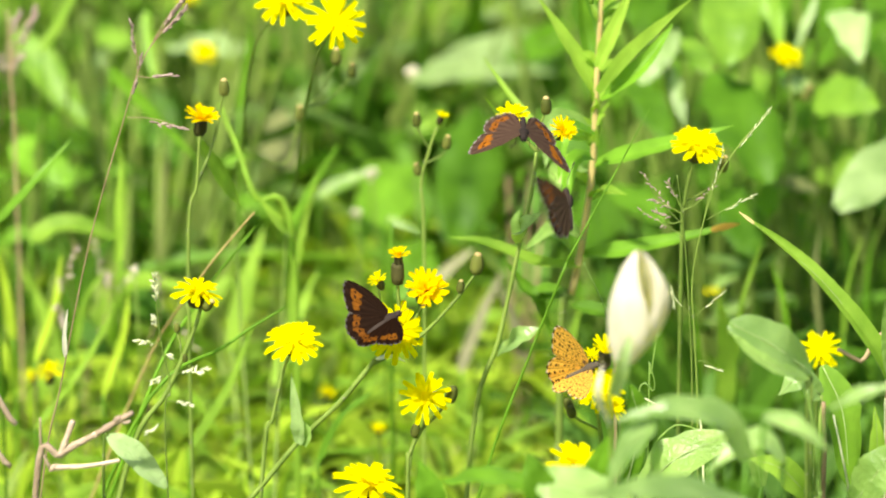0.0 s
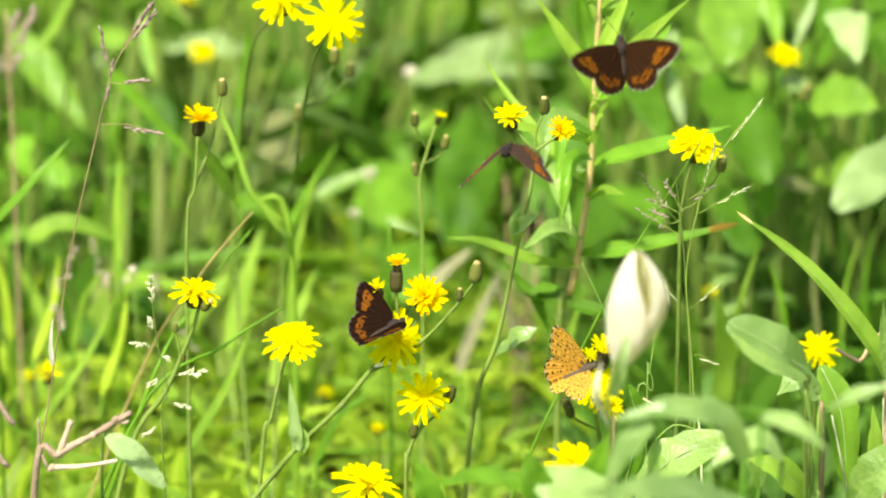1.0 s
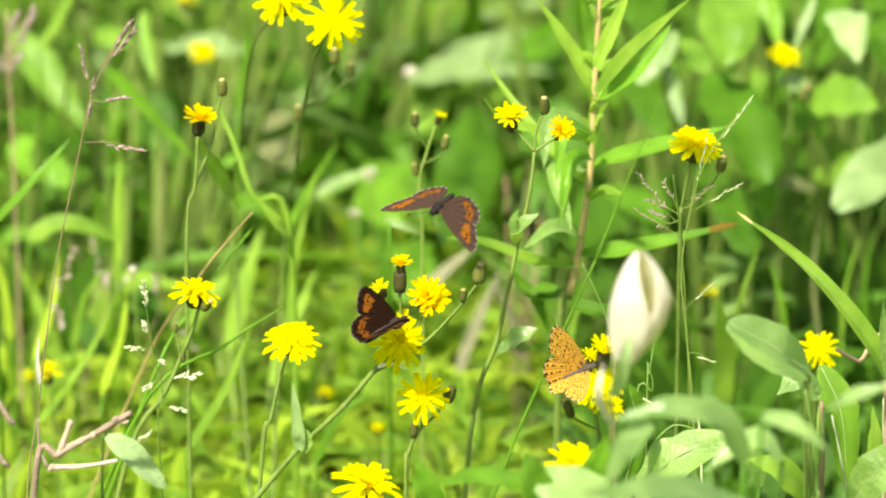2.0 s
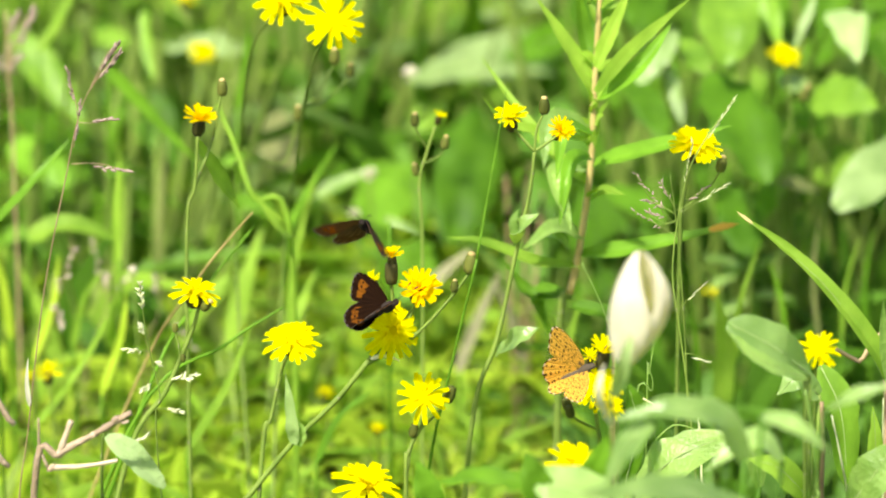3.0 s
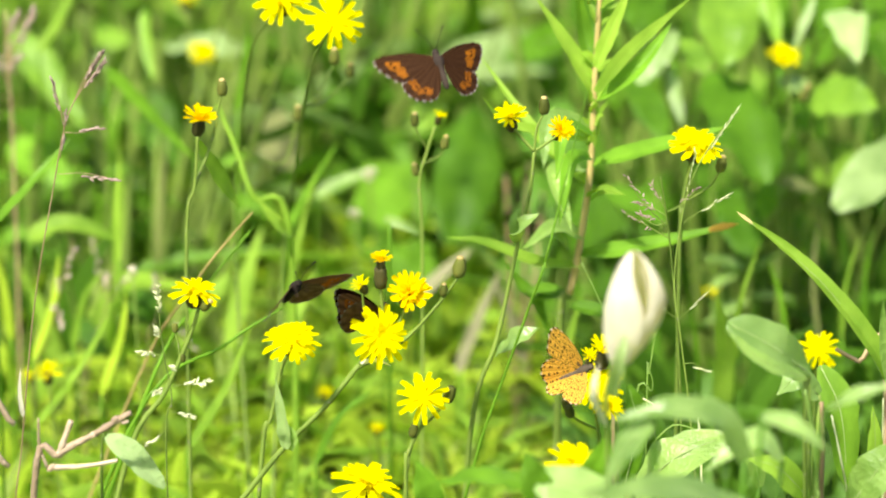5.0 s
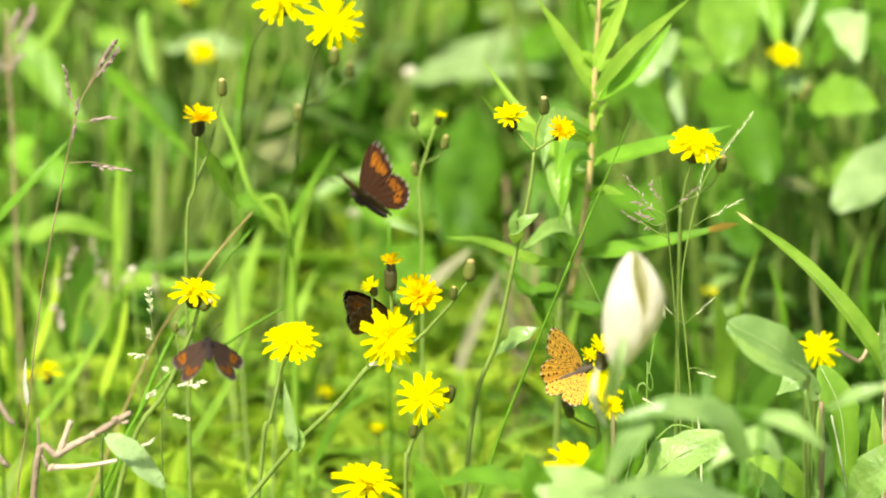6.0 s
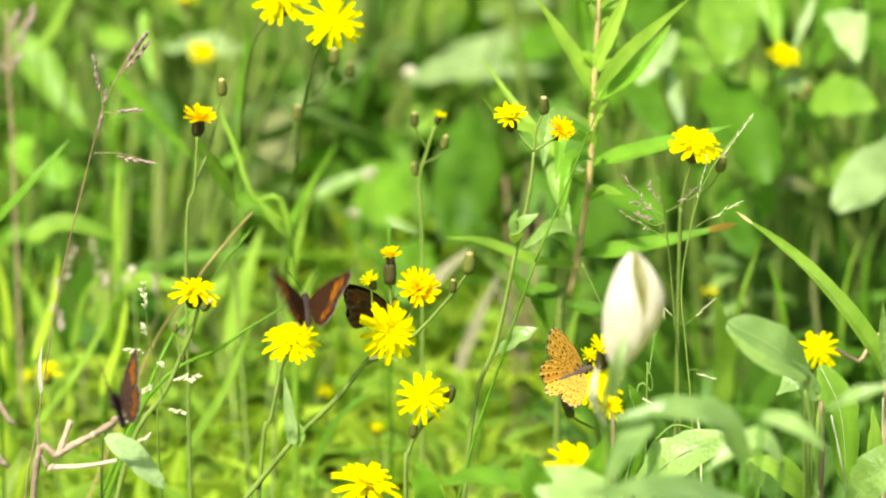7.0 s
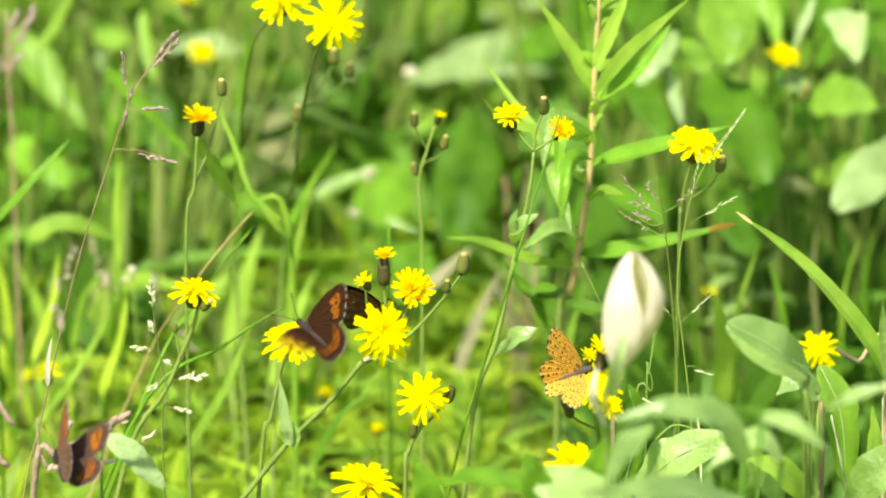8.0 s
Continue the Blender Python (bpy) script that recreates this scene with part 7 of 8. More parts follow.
    walk(SECOND, [
        (0.000, pose(0.0305, 0.0007, 0.3085, -15.4, -7.5, -177.3)),
        (0.067, pose(0.0311, 0.0004, 0.3070, -50.7, -15.7, -155.9)),
        (0.100, pose(0.0318, 0.0001, 0.3056, -86.6, -10.0, -133.7)),
        (0.167, pose(0.0335, 0.0004, 0.3044, -28.9, -23.7, -166.2)),
        (0.200, pose(0.0353, 0.0008, 0.3032, 26.4, -4.7, 164.7)),
        (0.300, pose(0.0350, -0.0001, 0.2992, 9.9, 3.3, -176.7)),
        (0.400, pose(0.0375, 0.0000, 0.3015, -24.3, 16.6, 174.2)),
        (0.467, pose(0.0376, 0.0000, 0.2989, 5.8, 12.4, 146.9)),
        (0.500, pose(0.0377, 0.0000, 0.2964, 34.9, 22.0, 120.8)),
        (0.600, pose(0.0381, 0.0006, 0.2969, 59.3, 35.3, 163.7)),
        (0.633, pose(0.0379, 0.0004, 0.2959, 20.1, 22.9, 96.4)),
        (0.700, pose(0.0377, 0.0002, 0.2949, 12.0, -12.3, 48.2)),
        (0.733, pose(0.0349, 0.0000, 0.2950, 4.3, -5.1, 111.3)),
        (0.800, pose(0.0321, -0.0001, 0.2952, 7.3, 5.0, 173.2)),
        (0.900, pose(0.0300, 0.0001, 0.2996, -28.4, 1.5, 158.8)),
        (1.000, pose(0.0249, 0.0004, 0.3007, 2.1, 6.4, 169.1)),
        (1.100, pose(0.0230, 0.0010, 0.2969, 36.6, -0.9, 173.7)),
        (1.133, pose(0.0200, 0.0004, 0.2980, 21.4, -6.2, -177.1)),
        (1.200, pose(0.0170, -0.0003, 0.2992, 5.4, -8.8, -166.8)),
        (1.300, pose(0.0178, -0.0002, 0.2963, 22.1, -10.0, 155.0)),
        (1.400, pose(0.0162, -0.0002, 0.2936, 7.5, -13.4, 153.6)),
        (1.500, pose(0.0128, -0.0003, 0.2895, 10.9, -14.5, 154.2)),
        (1.600, pose(0.0095, -0.0003, 0.2835, 7.7, -12.6, 152.8)),
        (1.700, pose(0.0087, -0.0000, 0.2811, -6.5, -8.3, 152.4)),
        (1.800, pose(0.0055, -0.0000, 0.2797, -8.4, -9.0, 151.4)),
        (1.900, pose(0.0022, -0.0000, 0.2802, -10.4, -9.8, 150.4)),
        (2.000, pose(-0.0010, -0.0000, 0.2780, -12.3, -10.6, 149.4)),
        (2.100, pose(-0.0042, 0.0000, 0.2744, -14.3, -11.4, 148.4)),
        (2.200, pose(-0.0075, 0.0000, 0.2726, -16.2, -12.3, 147.5)),
        (2.300, pose(-0.0095, 0.0000, 0.2733, -18.1, -13.2, 146.6)),
        (2.400, pose(-0.0116, 0.0000, 0.2737, -20.1, -14.1, 145.7)),
        (2.500, pose(-0.0137, 0.0000, 0.2714, -22.0, -15.1, 144.8)),
        (2.600, pose(-0.0157, 0.0000, 0.2679, -23.9, -16.1, 144.0)),
        (2.700, pose(-0.0178, 0.0000, 0.2665, -25.8, -17.1, 143.2)),
        (2.800, pose(-0.0198, 0.0000, 0.2668, -27.6, -18.1, 142.4)),
        (2.833, pose(-0.0264, 0.0001, 0.2647, 18.9, -19.5, 161.9)),
        (2.900, pose(-0.0329, 0.0002, 0.2626, 65.9, -33.9, 174.8)),
        (3.000, pose(-0.0300, 0.0009, 0.2691, 35.7, -9.6, 155.0)),
        (3.067, pose(-0.0321, 0.0006, 0.2686, 56.6, 0.9, 144.2)),
        (3.100, pose(-0.0342, 0.0003, 0.2682, 75.8, 14.5, 137.7)),
        (3.200, pose(-0.0377, 0.0001, 0.2683, 36.6, -13.2, 110.0)),
        (3.300, pose(-0.0423, 0.0005, 0.2674, 50.7, -0.3, 141.4)),
        (3.400, pose(-0.0387, 0.0001, 0.2704, 19.6, -3.4, 139.9)),
        (3.500, pose(-0.0395, -0.0002, 0.2726, 22.8, -6.4, 160.8)),
        (3.600, pose(-0.0373, 0.0001, 0.2753, 12.3, -1.3, 154.0)),
        (3.700, pose(-0.0397, -0.0003, 0.2678, 40.9, 11.1, 151.8)),
        (3.800, pose(-0.0409, -0.0002, 0.2656, 15.1, 5.9, 150.0)),
        (3.900, pose(-0.0413, -0.0003, 0.2628, 7.0, 3.1, 165.1)),
        (4.000, pose(-0.0428, 0.0005, 0.2625, -2.7, -5.6, 178.0)),
        (4.100, pose(-0.0473, -0.0003, 0.2662, -3.4, -2.8, -144.0)),
        (4.200, pose(-0.0440, 0.0001, 0.2602, 43.5, 5.0, 176.2)),
        (4.300, pose(-0.0440, 0.0004, 0.2549, 48.9, 14.0, 172.2)),
        (4.333, pose(-0.0469, 0.0002, 0.2573, 4.7, 8.9, -174.6)),
        (4.400, pose(-0.0497, 0.0000, 0.2596, -39.4, 14.2, -161.4)),
        (4.467, pose(-0.0492, 0.0002, 0.2567, -0.1, 6.9, -170.2)),
        (4.500, pose(-0.0486, 0.0005, 0.2538, 39.5, 6.7, 178.3)),
        (4.600, pose(-0.0464, -0.0000, 0.2551, -11.0, 17.3, 151.4)),
        (4.700, pose(-0.0502, 0.0009, 0.2465, 46.9, 6.0, -173.4)),
        (4.800, pose(-0.0528, -0.0091, 0.2485, 47.0, 6.5, -162.1)),
        (4.900, pose(-0.0554, -0.0182, 0.2519, 47.3, 7.0, -148.9)),
        (5.000, pose(-0.0579, -0.0273, 0.2530, 47.7, 7.5, -133.6)),
        (5.100, pose(-0.0605, -0.0364, 0.2524, 48.3, 7.9, -116.3)),
        (5.200, pose(-0.0630, -0.0455, 0.2537, 49.1, 8.0, -97.7)),
        (5.300, pose(-0.0655, -0.0545, 0.2574, 49.9, 8.0, -78.5)),
        (5.400, pose(-0.0684, -0.0636, 0.2579, 50.7, 7.6, -59.8)),
        (5.500, pose(-0.0713, -0.0727, 0.2559, 51.2, 7.2, -42.6)),
        (5.600, pose(-0.0743, -0.0818, 0.2527, 51.6, 6.6, -27.3)),
        (5.700, pose(-0.0771, -0.0909, 0.2516, 51.7, 6.1, -14.0)),
        (5.800, pose(-0.0800, -0.1000, 0.2522, 51.8, 5.6, -2.8)),
        (5.900, pose(-0.0867, -0.1000, 0.2549, 17.3, -6.3, 6.0)),
        (6.000, pose(-0.0875, -0.1000, 0.2572, 9.6, 1.5, 4.5)),
        (6.067, pose(-0.0877, -0.1000, 0.2552, 22.0, 11.7, 9.8)),
        (6.100, pose(-0.0879, -0.1000, 0.2530, 36.0, 20.5, 17.6)),
        (6.200, pose(-0.0932, -0.1000, 0.2507, 34.0, 5.2, 8.9)),
        (6.300, pose(-0.0973, -0.1000, 0.2472, 36.5, 4.5, 9.7)),
        (6.400, pose(-0.1029, -0.1000, 0.2390, 26.9, 3.8, -1.3)),
        (6.467, pose(-0.1044, -0.1000, 0.2393, 24.9, 5.6, 0.2)),
        (6.500, pose(-0.1060, -0.1000, 0.2396, 22.8, 7.5, 1.7)),
        (6.600, pose(-0.1113, -0.1000, 0.2455, 18.7, 4.8, 6.5)),
        (6.667, pose(-0.1117, -0.1000, 0.2449, 39.9, 4.9, 13.5)),
        (6.700, pose(-0.1120, -0.1000, 0.2444, 60.9, 2.5, 20.0)),
        (6.800, pose(-0.1143, -0.1000, 0.2394, 30.2, 3.3, 4.1)),
        (6.900, pose(-0.1183, -0.1000, 0.2395, 34.7, 2.0, 10.9)),
        (7.000, pose(-0.1216, -0.1000, 0.2331, 29.6, 2.9, 21.5)),
        (7.100, pose(-0.1286, -0.1000, 0.2339, 42.3, 17.5, 52.1)),
        (7.200, pose(-0.1292, -0.1000, 0.2251, 46.5, 23.0, 37.0)),
        (7.300, pose(-0.1319, -0.1000, 0.2254, 67.5, -6.0, 25.0)),
        (7.400, pose(-0.1312, -0.1000, 0.2248, 27.0, -8.2, 15.9)),
        (7.467, pose(-0.1314, -0.1000, 0.2258, 48.1, -12.0, 21.2)),
        (7.500, pose(-0.1320, -0.1000, 0.2231, 30.4, -20.7, 25.0)),
        (7.600, pose(-0.1335, -0.1000, 0.2246, 47.9, -0.7, 18.7)),
        (7.700, pose(-0.1337, -0.1000, 0.2197, 35.9, 14.4, 9.5)),
        (7.800, pose(-0.1379, -0.1000, 0.2205, 60.7, -0.2, 33.5)),
        (7.900, pose(-0.1408, -0.1000, 0.2158, 55.6, 3.5, 35.3)),
        (8.000, pose(-0.1440, -0.1000, 0.2108, 32.1, 26.8, 31.4)),
    ])
    walk(*beats(SECOND_WINGS[0], False, ((0.000, 18, -1), (0.067, 9, -4), (0.100, 1, -8), (0.167, -5, 1), (0.200, -11, 9), (0.300, -74, -10), (0.400, -55, -8), (0.467, -9, -14), (0.500, 36, -20), (0.600, 53, 1), (0.633, -17, -2), (0.700, -88, -5), (0.733, -77, -7), (0.800, -67, -10), (0.900, -37, -7), (1.000, 36, -7), (1.100, 6, 1), (1.133, -40, -4), (1.200, -86, -8), (1.300, -87, -12), (1.400, -86, -13), (1.500, -86, -15), (1.600, -75, -14), (1.700, -57, -10), (1.800, -66, -10), (1.900, -19, -10), (2.000, 19, -10), (2.100, -35, -10), (2.200, -67, -10), (2.300, -14, -10), (2.400, 29, -10), (2.500, -26, -10), (2.600, -63, -10), (2.700, -17, -10), (2.800, -65, -8), (2.833, -7, -5), (2.900, 51, -2), (3.000, 44, 14), (3.067, -1, 0), (3.100, -46, -14), (3.200, -87, 0), (3.300, -68, -12), (3.400, -13, -10), (3.500, 27, -8), (3.600, -1, -9), (3.700, -54, -14), (3.800, -75, -10), (3.900, -59, -13), (4.000, 7, 2), (4.100, 60, -10), (4.200, 21, -6), (4.300, -51, -0), (4.333, -58, -3), (4.400, -65, -6), (4.467, -7, -2), (4.500, 52, 2), (4.600, 29, -6), (4.700, -9, 11), (4.800, -66, -10), (4.900, -19, -10), (5.000, 19, -10), (5.100, -35, -10), (5.200, -67, -10), (5.300, -14, -10), (5.400, 29, -10), (5.500, -26, -10), (5.600, -63, -10), (5.700, -17, -10), (5.800, 56, -5), (5.900, 47, -20), (6.000, 49, 6), (6.067, -15, -2), (6.100, -78, -11), (6.200, -76, -11), (6.300, -74, -11), (6.400, -53, -16), (6.467, -4, -10), (6.500, 44, -4), (6.600, 36, -11), (6.667, -6, -9), (6.700, -47, -8), (6.800, -83, -8), (6.900, -77, -8), (7.000, -78, -9), (7.100, -28, 0), (7.200, -74, -7), (7.300, -42, -27), (7.400, 22, -14), (7.467, -7, -15), (7.500, -26, -36), (7.600, -76, -3), (7.700, -86, -0), (7.800, -76, -1), (7.900, -69, -2), (8.000, -46, 0))))
    walk(*beats(SECOND_WINGS[0], True, ((0.000, 18), (0.067, 9), (0.100, 1), (0.167, -5), (0.200, -11), (0.300, -74), (0.400, -55), (0.467, -9), (0.500, 36), (0.600, 53), (0.633, -17), (0.700, -88), (0.733, -77), (0.800, -67), (0.900, -37), (1.000, 36), (1.100, 6), (1.133, -40), (1.200, -86), (1.300, -87), (1.400, -86), (1.500, -86), (1.600, -75), (1.700, -57), (1.800, -66), (1.900, -19), (2.000, 19), (2.100, -35), (2.200, -67), (2.300, -14), (2.400, 29), (2.500, -26), (2.600, -63), (2.700, -17), (2.800, -65), (2.833, -7), (2.900, 51), (3.000, 44), (3.067, -1), (3.100, -46), (3.200, -87), (3.300, -68), (3.400, -13), (3.500, 27), (3.600, -1), (3.700, -54), (3.800, -75), (3.900, -59), (4.000, 7), (4.100, 60), (4.200, 21), (4.300, -51), (4.333, -58), (4.400, -65), (4.467, -7), (4.500, 52), (4.600, 29), (4.700, -9), (4.800, -66), (4.900, -19), (5.000, 19), (5.100, -35), (5.200, -67), (5.300, -14), (5.400, 29), (5.500, -26), (5.600, -63), (5.700, -17), (5.800, 56), (5.900, 47), (6.000, 49), (6.067, -15), (6.100, -78), (6.200, -76), (6.300, -74), (6.400, -53), (6.467, -4), (6.500, 44), (6.600, 36), (6.667, -6), (6.700, -47), (6.800, -83), (6.900, -77), (7.000, -78), (7.100, -28), (7.200, -74), (7.300, -42), (7.400, 22), (7.467, -7), (7.500, -26, -26), (7.600, -76), (7.700, -86), (7.800, -76), (7.900, -69), (8.000, -46, -10))))
    walk(*beats(SECOND_WINGS[1], False, ((0.000, -30, 4), (0.067, -24, 7), (0.100, -19, 10), (0.167, 6, 4), (0.200, 31, -2), (0.300, 74, 11), (0.400, 41, 8), (0.467, 18, 10), (0.500, -4, 11), (0.600, -20, -4), (0.633, 34, 2), (0.700, 88, 8), (0.733, 76, 9), (0.800, 64, 10), (0.900, 30, 7), (1.000, -35, 6), (1.100, 15, 2), (1.133, 50, 8), (1.200, 86, 14), (1.300, 87, 10), (1.400, 83, 13), (1.500, 76, 14), (1.600, 66, 13), (1.700, 46, 8), (1.800, 60, 10), (1.900, 13, 10), (2.000, -25, 10), (2.100, 29, 10), (2.200, 61, 10), (2.300, 8, 10), (2.400, -35, 10), (2.500, 20, 10), (2.600, 57, 10), (2.700, 11, 10), (2.800, 44, 7), (2.833, -8, 5), (2.900, -60, 3), (3.000, -40, -6), (3.067, -7, 4), (3.100, 27, 13), (3.200, 87, 10), (3.300, 30, 10), (3.400, -34, 9), (3.500, -60, 4), (3.600, -18, 9), (3.700, 46, 16), (3.800, 79, 15), (3.900, 62, 11), (4.000, -12, 2), (4.100, -60, 10), (4.200, 0, 5), (4.300, 53, -6), (4.333, 59, 1), (4.400, 66, 8), (4.467, 16, 1), (4.500, -34, -5), (4.600, 4, 5), (4.700, 35, -4), (4.800, 60, 10), (4.900, 13, 10), (5.000, -25, 10), (5.100, 29, 10), (5.200, 61, 10), (5.300, 8, 10), (5.400, -35, 10), (5.500, 20, 10), (5.600, 57, 10), (5.700, 11, 10), (5.800, -55, 5), (5.900, -52, 18), (6.000, -52, -8), (6.067, 8, 5), (6.100, 68, 18), (6.200, 74, 12), (6.300, 72, 8), (6.400, 52, 17), (6.467, 11, 11), (6.500, -31, 4), (6.600, -37, 10), (6.667, 17, 12), (6.700, 71, 14), (6.800, 82, 8), (6.900, 76, 9), (7.000, 65, 13), (7.100, 47, 12), (7.200, 86, 21), (7.300, 35, 22), (7.400, -36, 12), (7.467, 13, 12), (7.500, 69, 36), (7.600, 71, 18), (7.700, 80, 8), (7.800, 59, 14), (7.900, 53, 13), (8.000, 69, 0))))
    walk(*beats(SECOND_WINGS[1], True, ((0.000, -30), (0.067, -24), (0.100, -19), (0.167, 6), (0.200, 31), (0.300, 74), (0.400, 41), (0.467, 18), (0.500, -4), (0.600, -20), (0.633, 34), (0.700, 88), (0.733, 76), (0.800, 64), (0.900, 30), (1.000, -35), (1.100, 15), (1.133, 50), (1.200, 86), (1.300, 87), (1.400, 83), (1.500, 76), (1.600, 66), (1.700, 46), (1.800, 60), (1.900, 13), (2.000, -25), (2.100, 29), (2.200, 61), (2.300, 8), (2.400, -35), (2.500, 20), (2.600, 57), (2.700, 11), (2.800, 44), (2.833, -8), (2.900, -60), (3.000, -40), (3.067, -7), (3.100, 27), (3.200, 87), (3.300, 30), (3.400, -34), (3.500, -60), (3.600, -18), (3.700, 46), (3.800, 79), (3.900, 62), (4.000, -12), (4.100, -60), (4.200, 0), (4.300, 53), (4.333, 59), (4.400, 66), (4.467, 16), (4.500, -34), (4.600, 4), (4.700, 35), (4.800, 60), (4.900, 13), (5.000, -25), (5.100, 29), (5.200, 61), (5.300, 8), (5.400, -35), (5.500, 20), (5.600, 57), (5.700, 11), (5.800, -55), (5.900, -52), (6.000, -52), (6.067, 8), (6.100, 68), (6.200, 74), (6.300, 72), (6.400, 52), (6.467, 11), (6.500, -31), (6.600, -37), (6.667, 17), (6.700, 71), (6.800, 82), (6.900, 76), (7.000, 65), (7.100, 47), (7.200, 86), (7.300, 35), (7.400, -36), (7.467, 13), (7.500, 69, 26), (7.600, 71), (7.700, 80), (7.800, 59), (7.900, 53), (8.000, 69, 10))))
    walk(PERCHED, [
        (0.000, pose(-0.0225, -0.0160, 0.2358, 29.9, 18.2, -58.1)),
        (0.500, pose(-0.0217, -0.0160, 0.2335, 26.0, 16.5, -61.0)),
        (1.000, pose(-0.0206, -0.0190, 0.2344, 23.6, 11.0, -65.5)),
        (1.500, pose(-0.0186, -0.0210, 0.2339, 21.0, 4.9, -65.8)),
        (3.000, pose(-0.0229, -0.0190, 0.2419, 26.7, -11.1, -74.6)),
        (3.300, pose(-0.0222, 0.0132, 0.2318, 68.1, 19.9, -66.2)),
        (3.500, pose(-0.0242, 0.0132, 0.2298, 68.1, 19.9, -66.2)),
        (4.000, pose(-0.0259, 0.0104, 0.2304, 68.1, 19.9, -66.2)),
        (4.500, pose(-0.0265, 0.0060, 0.2303, 68.1, 19.9, -66.2)),
        (6.000, pose(-0.0217, 0.0075, 0.2283, 68.1, 19.9, -66.2)),
        (6.500, pose(-0.0216, 0.0103, 0.2284, 68.1, 19.9, -66.2)),
        (7.000, pose(-0.0219, 0.0132, 0.2288, 68.1, 19.9, -66.2)),
        (7.500, pose(-0.0227, 0.0128, 0.2291, 68.1, 19.9, -66.2)),
        (8.000, pose(-0.0239, 0.0104, 0.2295, 68.1, 19.9, -66.2)),
    ])
    walk(*beats(PERCHED_WINGS[0], False, ((0.000, -25, -40), (0.500, -23, -36), (1.000, -31, -30), (1.500, -26, -31), (3.000, -14, -29), (3.300, -88, -14), (3.500, -88, -14), (4.000, -88, -14), (4.500, -88, -14), (6.000, -88, -14), (6.500, -88, -14), (7.000, -88, -14), (7.500, -88, -14), (8.000, -88, -14))))
    walk(*beats(PERCHED_WINGS[0], True, ((0.000, -25, -32), (0.500, -23, -31), (1.000, -31, -28), (1.500, -26, -28), (3.000, -14, -40), (3.300, -88, 22), (3.500, -88, 22), (4.000, -88, 22), (4.500, -88, 22), (6.000, -88, 22), (6.500, -88, 22), (7.000, -88, 22), (7.500, -88, 22), (8.000, -88, 22))))
    walk(*beats(PERCHED_WINGS[1], False, ((0.000, 14, 40), (0.500, 5, 36), (1.000, 17, 30), (1.500, 21, 31), (3.000, 28, 29), (3.300, 88, 14), (3.500, 88, 14), (4.000, 88, 14), (4.500, 88, 14), (6.000, 88, 14), (6.500, 88, 14), (7.000, 88, 14), (7.500, 88, 14), (8.000, 88, 14))))
    walk(*beats(PERCHED_WINGS[1], True, ((0.000, 14, 32), (0.500, 5, 31), (1.000, 17, 28), (1.500, 21, 28), (3.000, 28, 40), (3.300, 88, -22), (3.500, 88, -22), (4.000, 88, -22), (4.500, 88, -22), (6.000, 88, -22), (6.500, 88, -22), (7.000, 88, -22), (7.500, 88, -22), (8.000, 88, -22))))
    walk(SPOTTED, [
        (0.000, pose(0.0550, -0.0140, 0.2148, 39.7, 44.3, -65.3)),
        (1.000, pose(0.0548, -0.0140, 0.2146, 40.4, 45.3, -65.1)),
        (4.500, pose(0.0535, -0.0140, 0.2141, 42.9, 49.0, -64.3)),
        (8.000, pose(0.0532, -0.0140, 0.2135, 45.3, 52.7, -63.5)),
    ])
    walk(*beats(SPOTTED_WINGS[0], False, ((0.000, -44, -33), (1.000, -44, -32), (4.500, -44, -30), (8.000, -44, -28))))
    walk(*beats(SPOTTED_WINGS[0], True, ((0.000, -44, -38), (1.000, -44, -38), (4.500, -44, -40), (8.000, -44, -41))))
    walk(*beats(SPOTTED_WINGS[1], False, ((0.000, 51, 33), (1.000, 50, 32), (4.500, 48, 30), (8.000, 45, 28))))
    walk(*beats(SPOTTED_WINGS[1], True, ((0.000, 51, 38), (1.000, 50, 38), (4.500, 48, 40), (8.000, 45, 41))))
    walk(MOVERS["leaning"], [
        (0.0, pose(-0.1232, 0.0100, 0.0000, 0.0, -0.0, 0.0)),
        (0.5, pose(-0.1232, 0.0100, 0.0000, 0.7, -0.1, -0.3)),
        (1.0, pose(-0.1232, 0.0100, 0.0000, 1.4, 0.1, -0.7)),
        (1.5, pose(-0.1232, 0.0100, 0.0000, 1.6, 0.5, -0.8)),
        (3.0, pose(-0.1232, 0.0100, 0.0000, 0.3, -0.4, -0.1)),
        (3.5, pose(-0.1232, 0.0100, 0.0000, 0.4, -1.1, -0.2)),
        (4.0, pose(-0.1232, 0.0100, 0.0000, 1.0, -1.5, -0.5)),
        (4.5, pose(-0.1232, 0.0100, 0.0000, 1.9, -1.6, -1.0)),
        (6.0, pose(-0.1232, 0.0100, 0.0000, 1.6, -0.4, -0.8)),
        (6.5, pose(-0.1232, 0.0100, 0.0000, 1.0, -0.4, -0.5)),
        (7.0, pose(-0.1232, 0.0100, 0.0000, 0.4, -0.5, -0.2)),
        (7.5, pose(-0.1232, 0.0100, 0.0000, 0.5, -0.7, -0.2)),
        (8.0, pose(-0.1232, 0.0100, 0.0000, 1.0, -1.0, -0.5)),
    ])
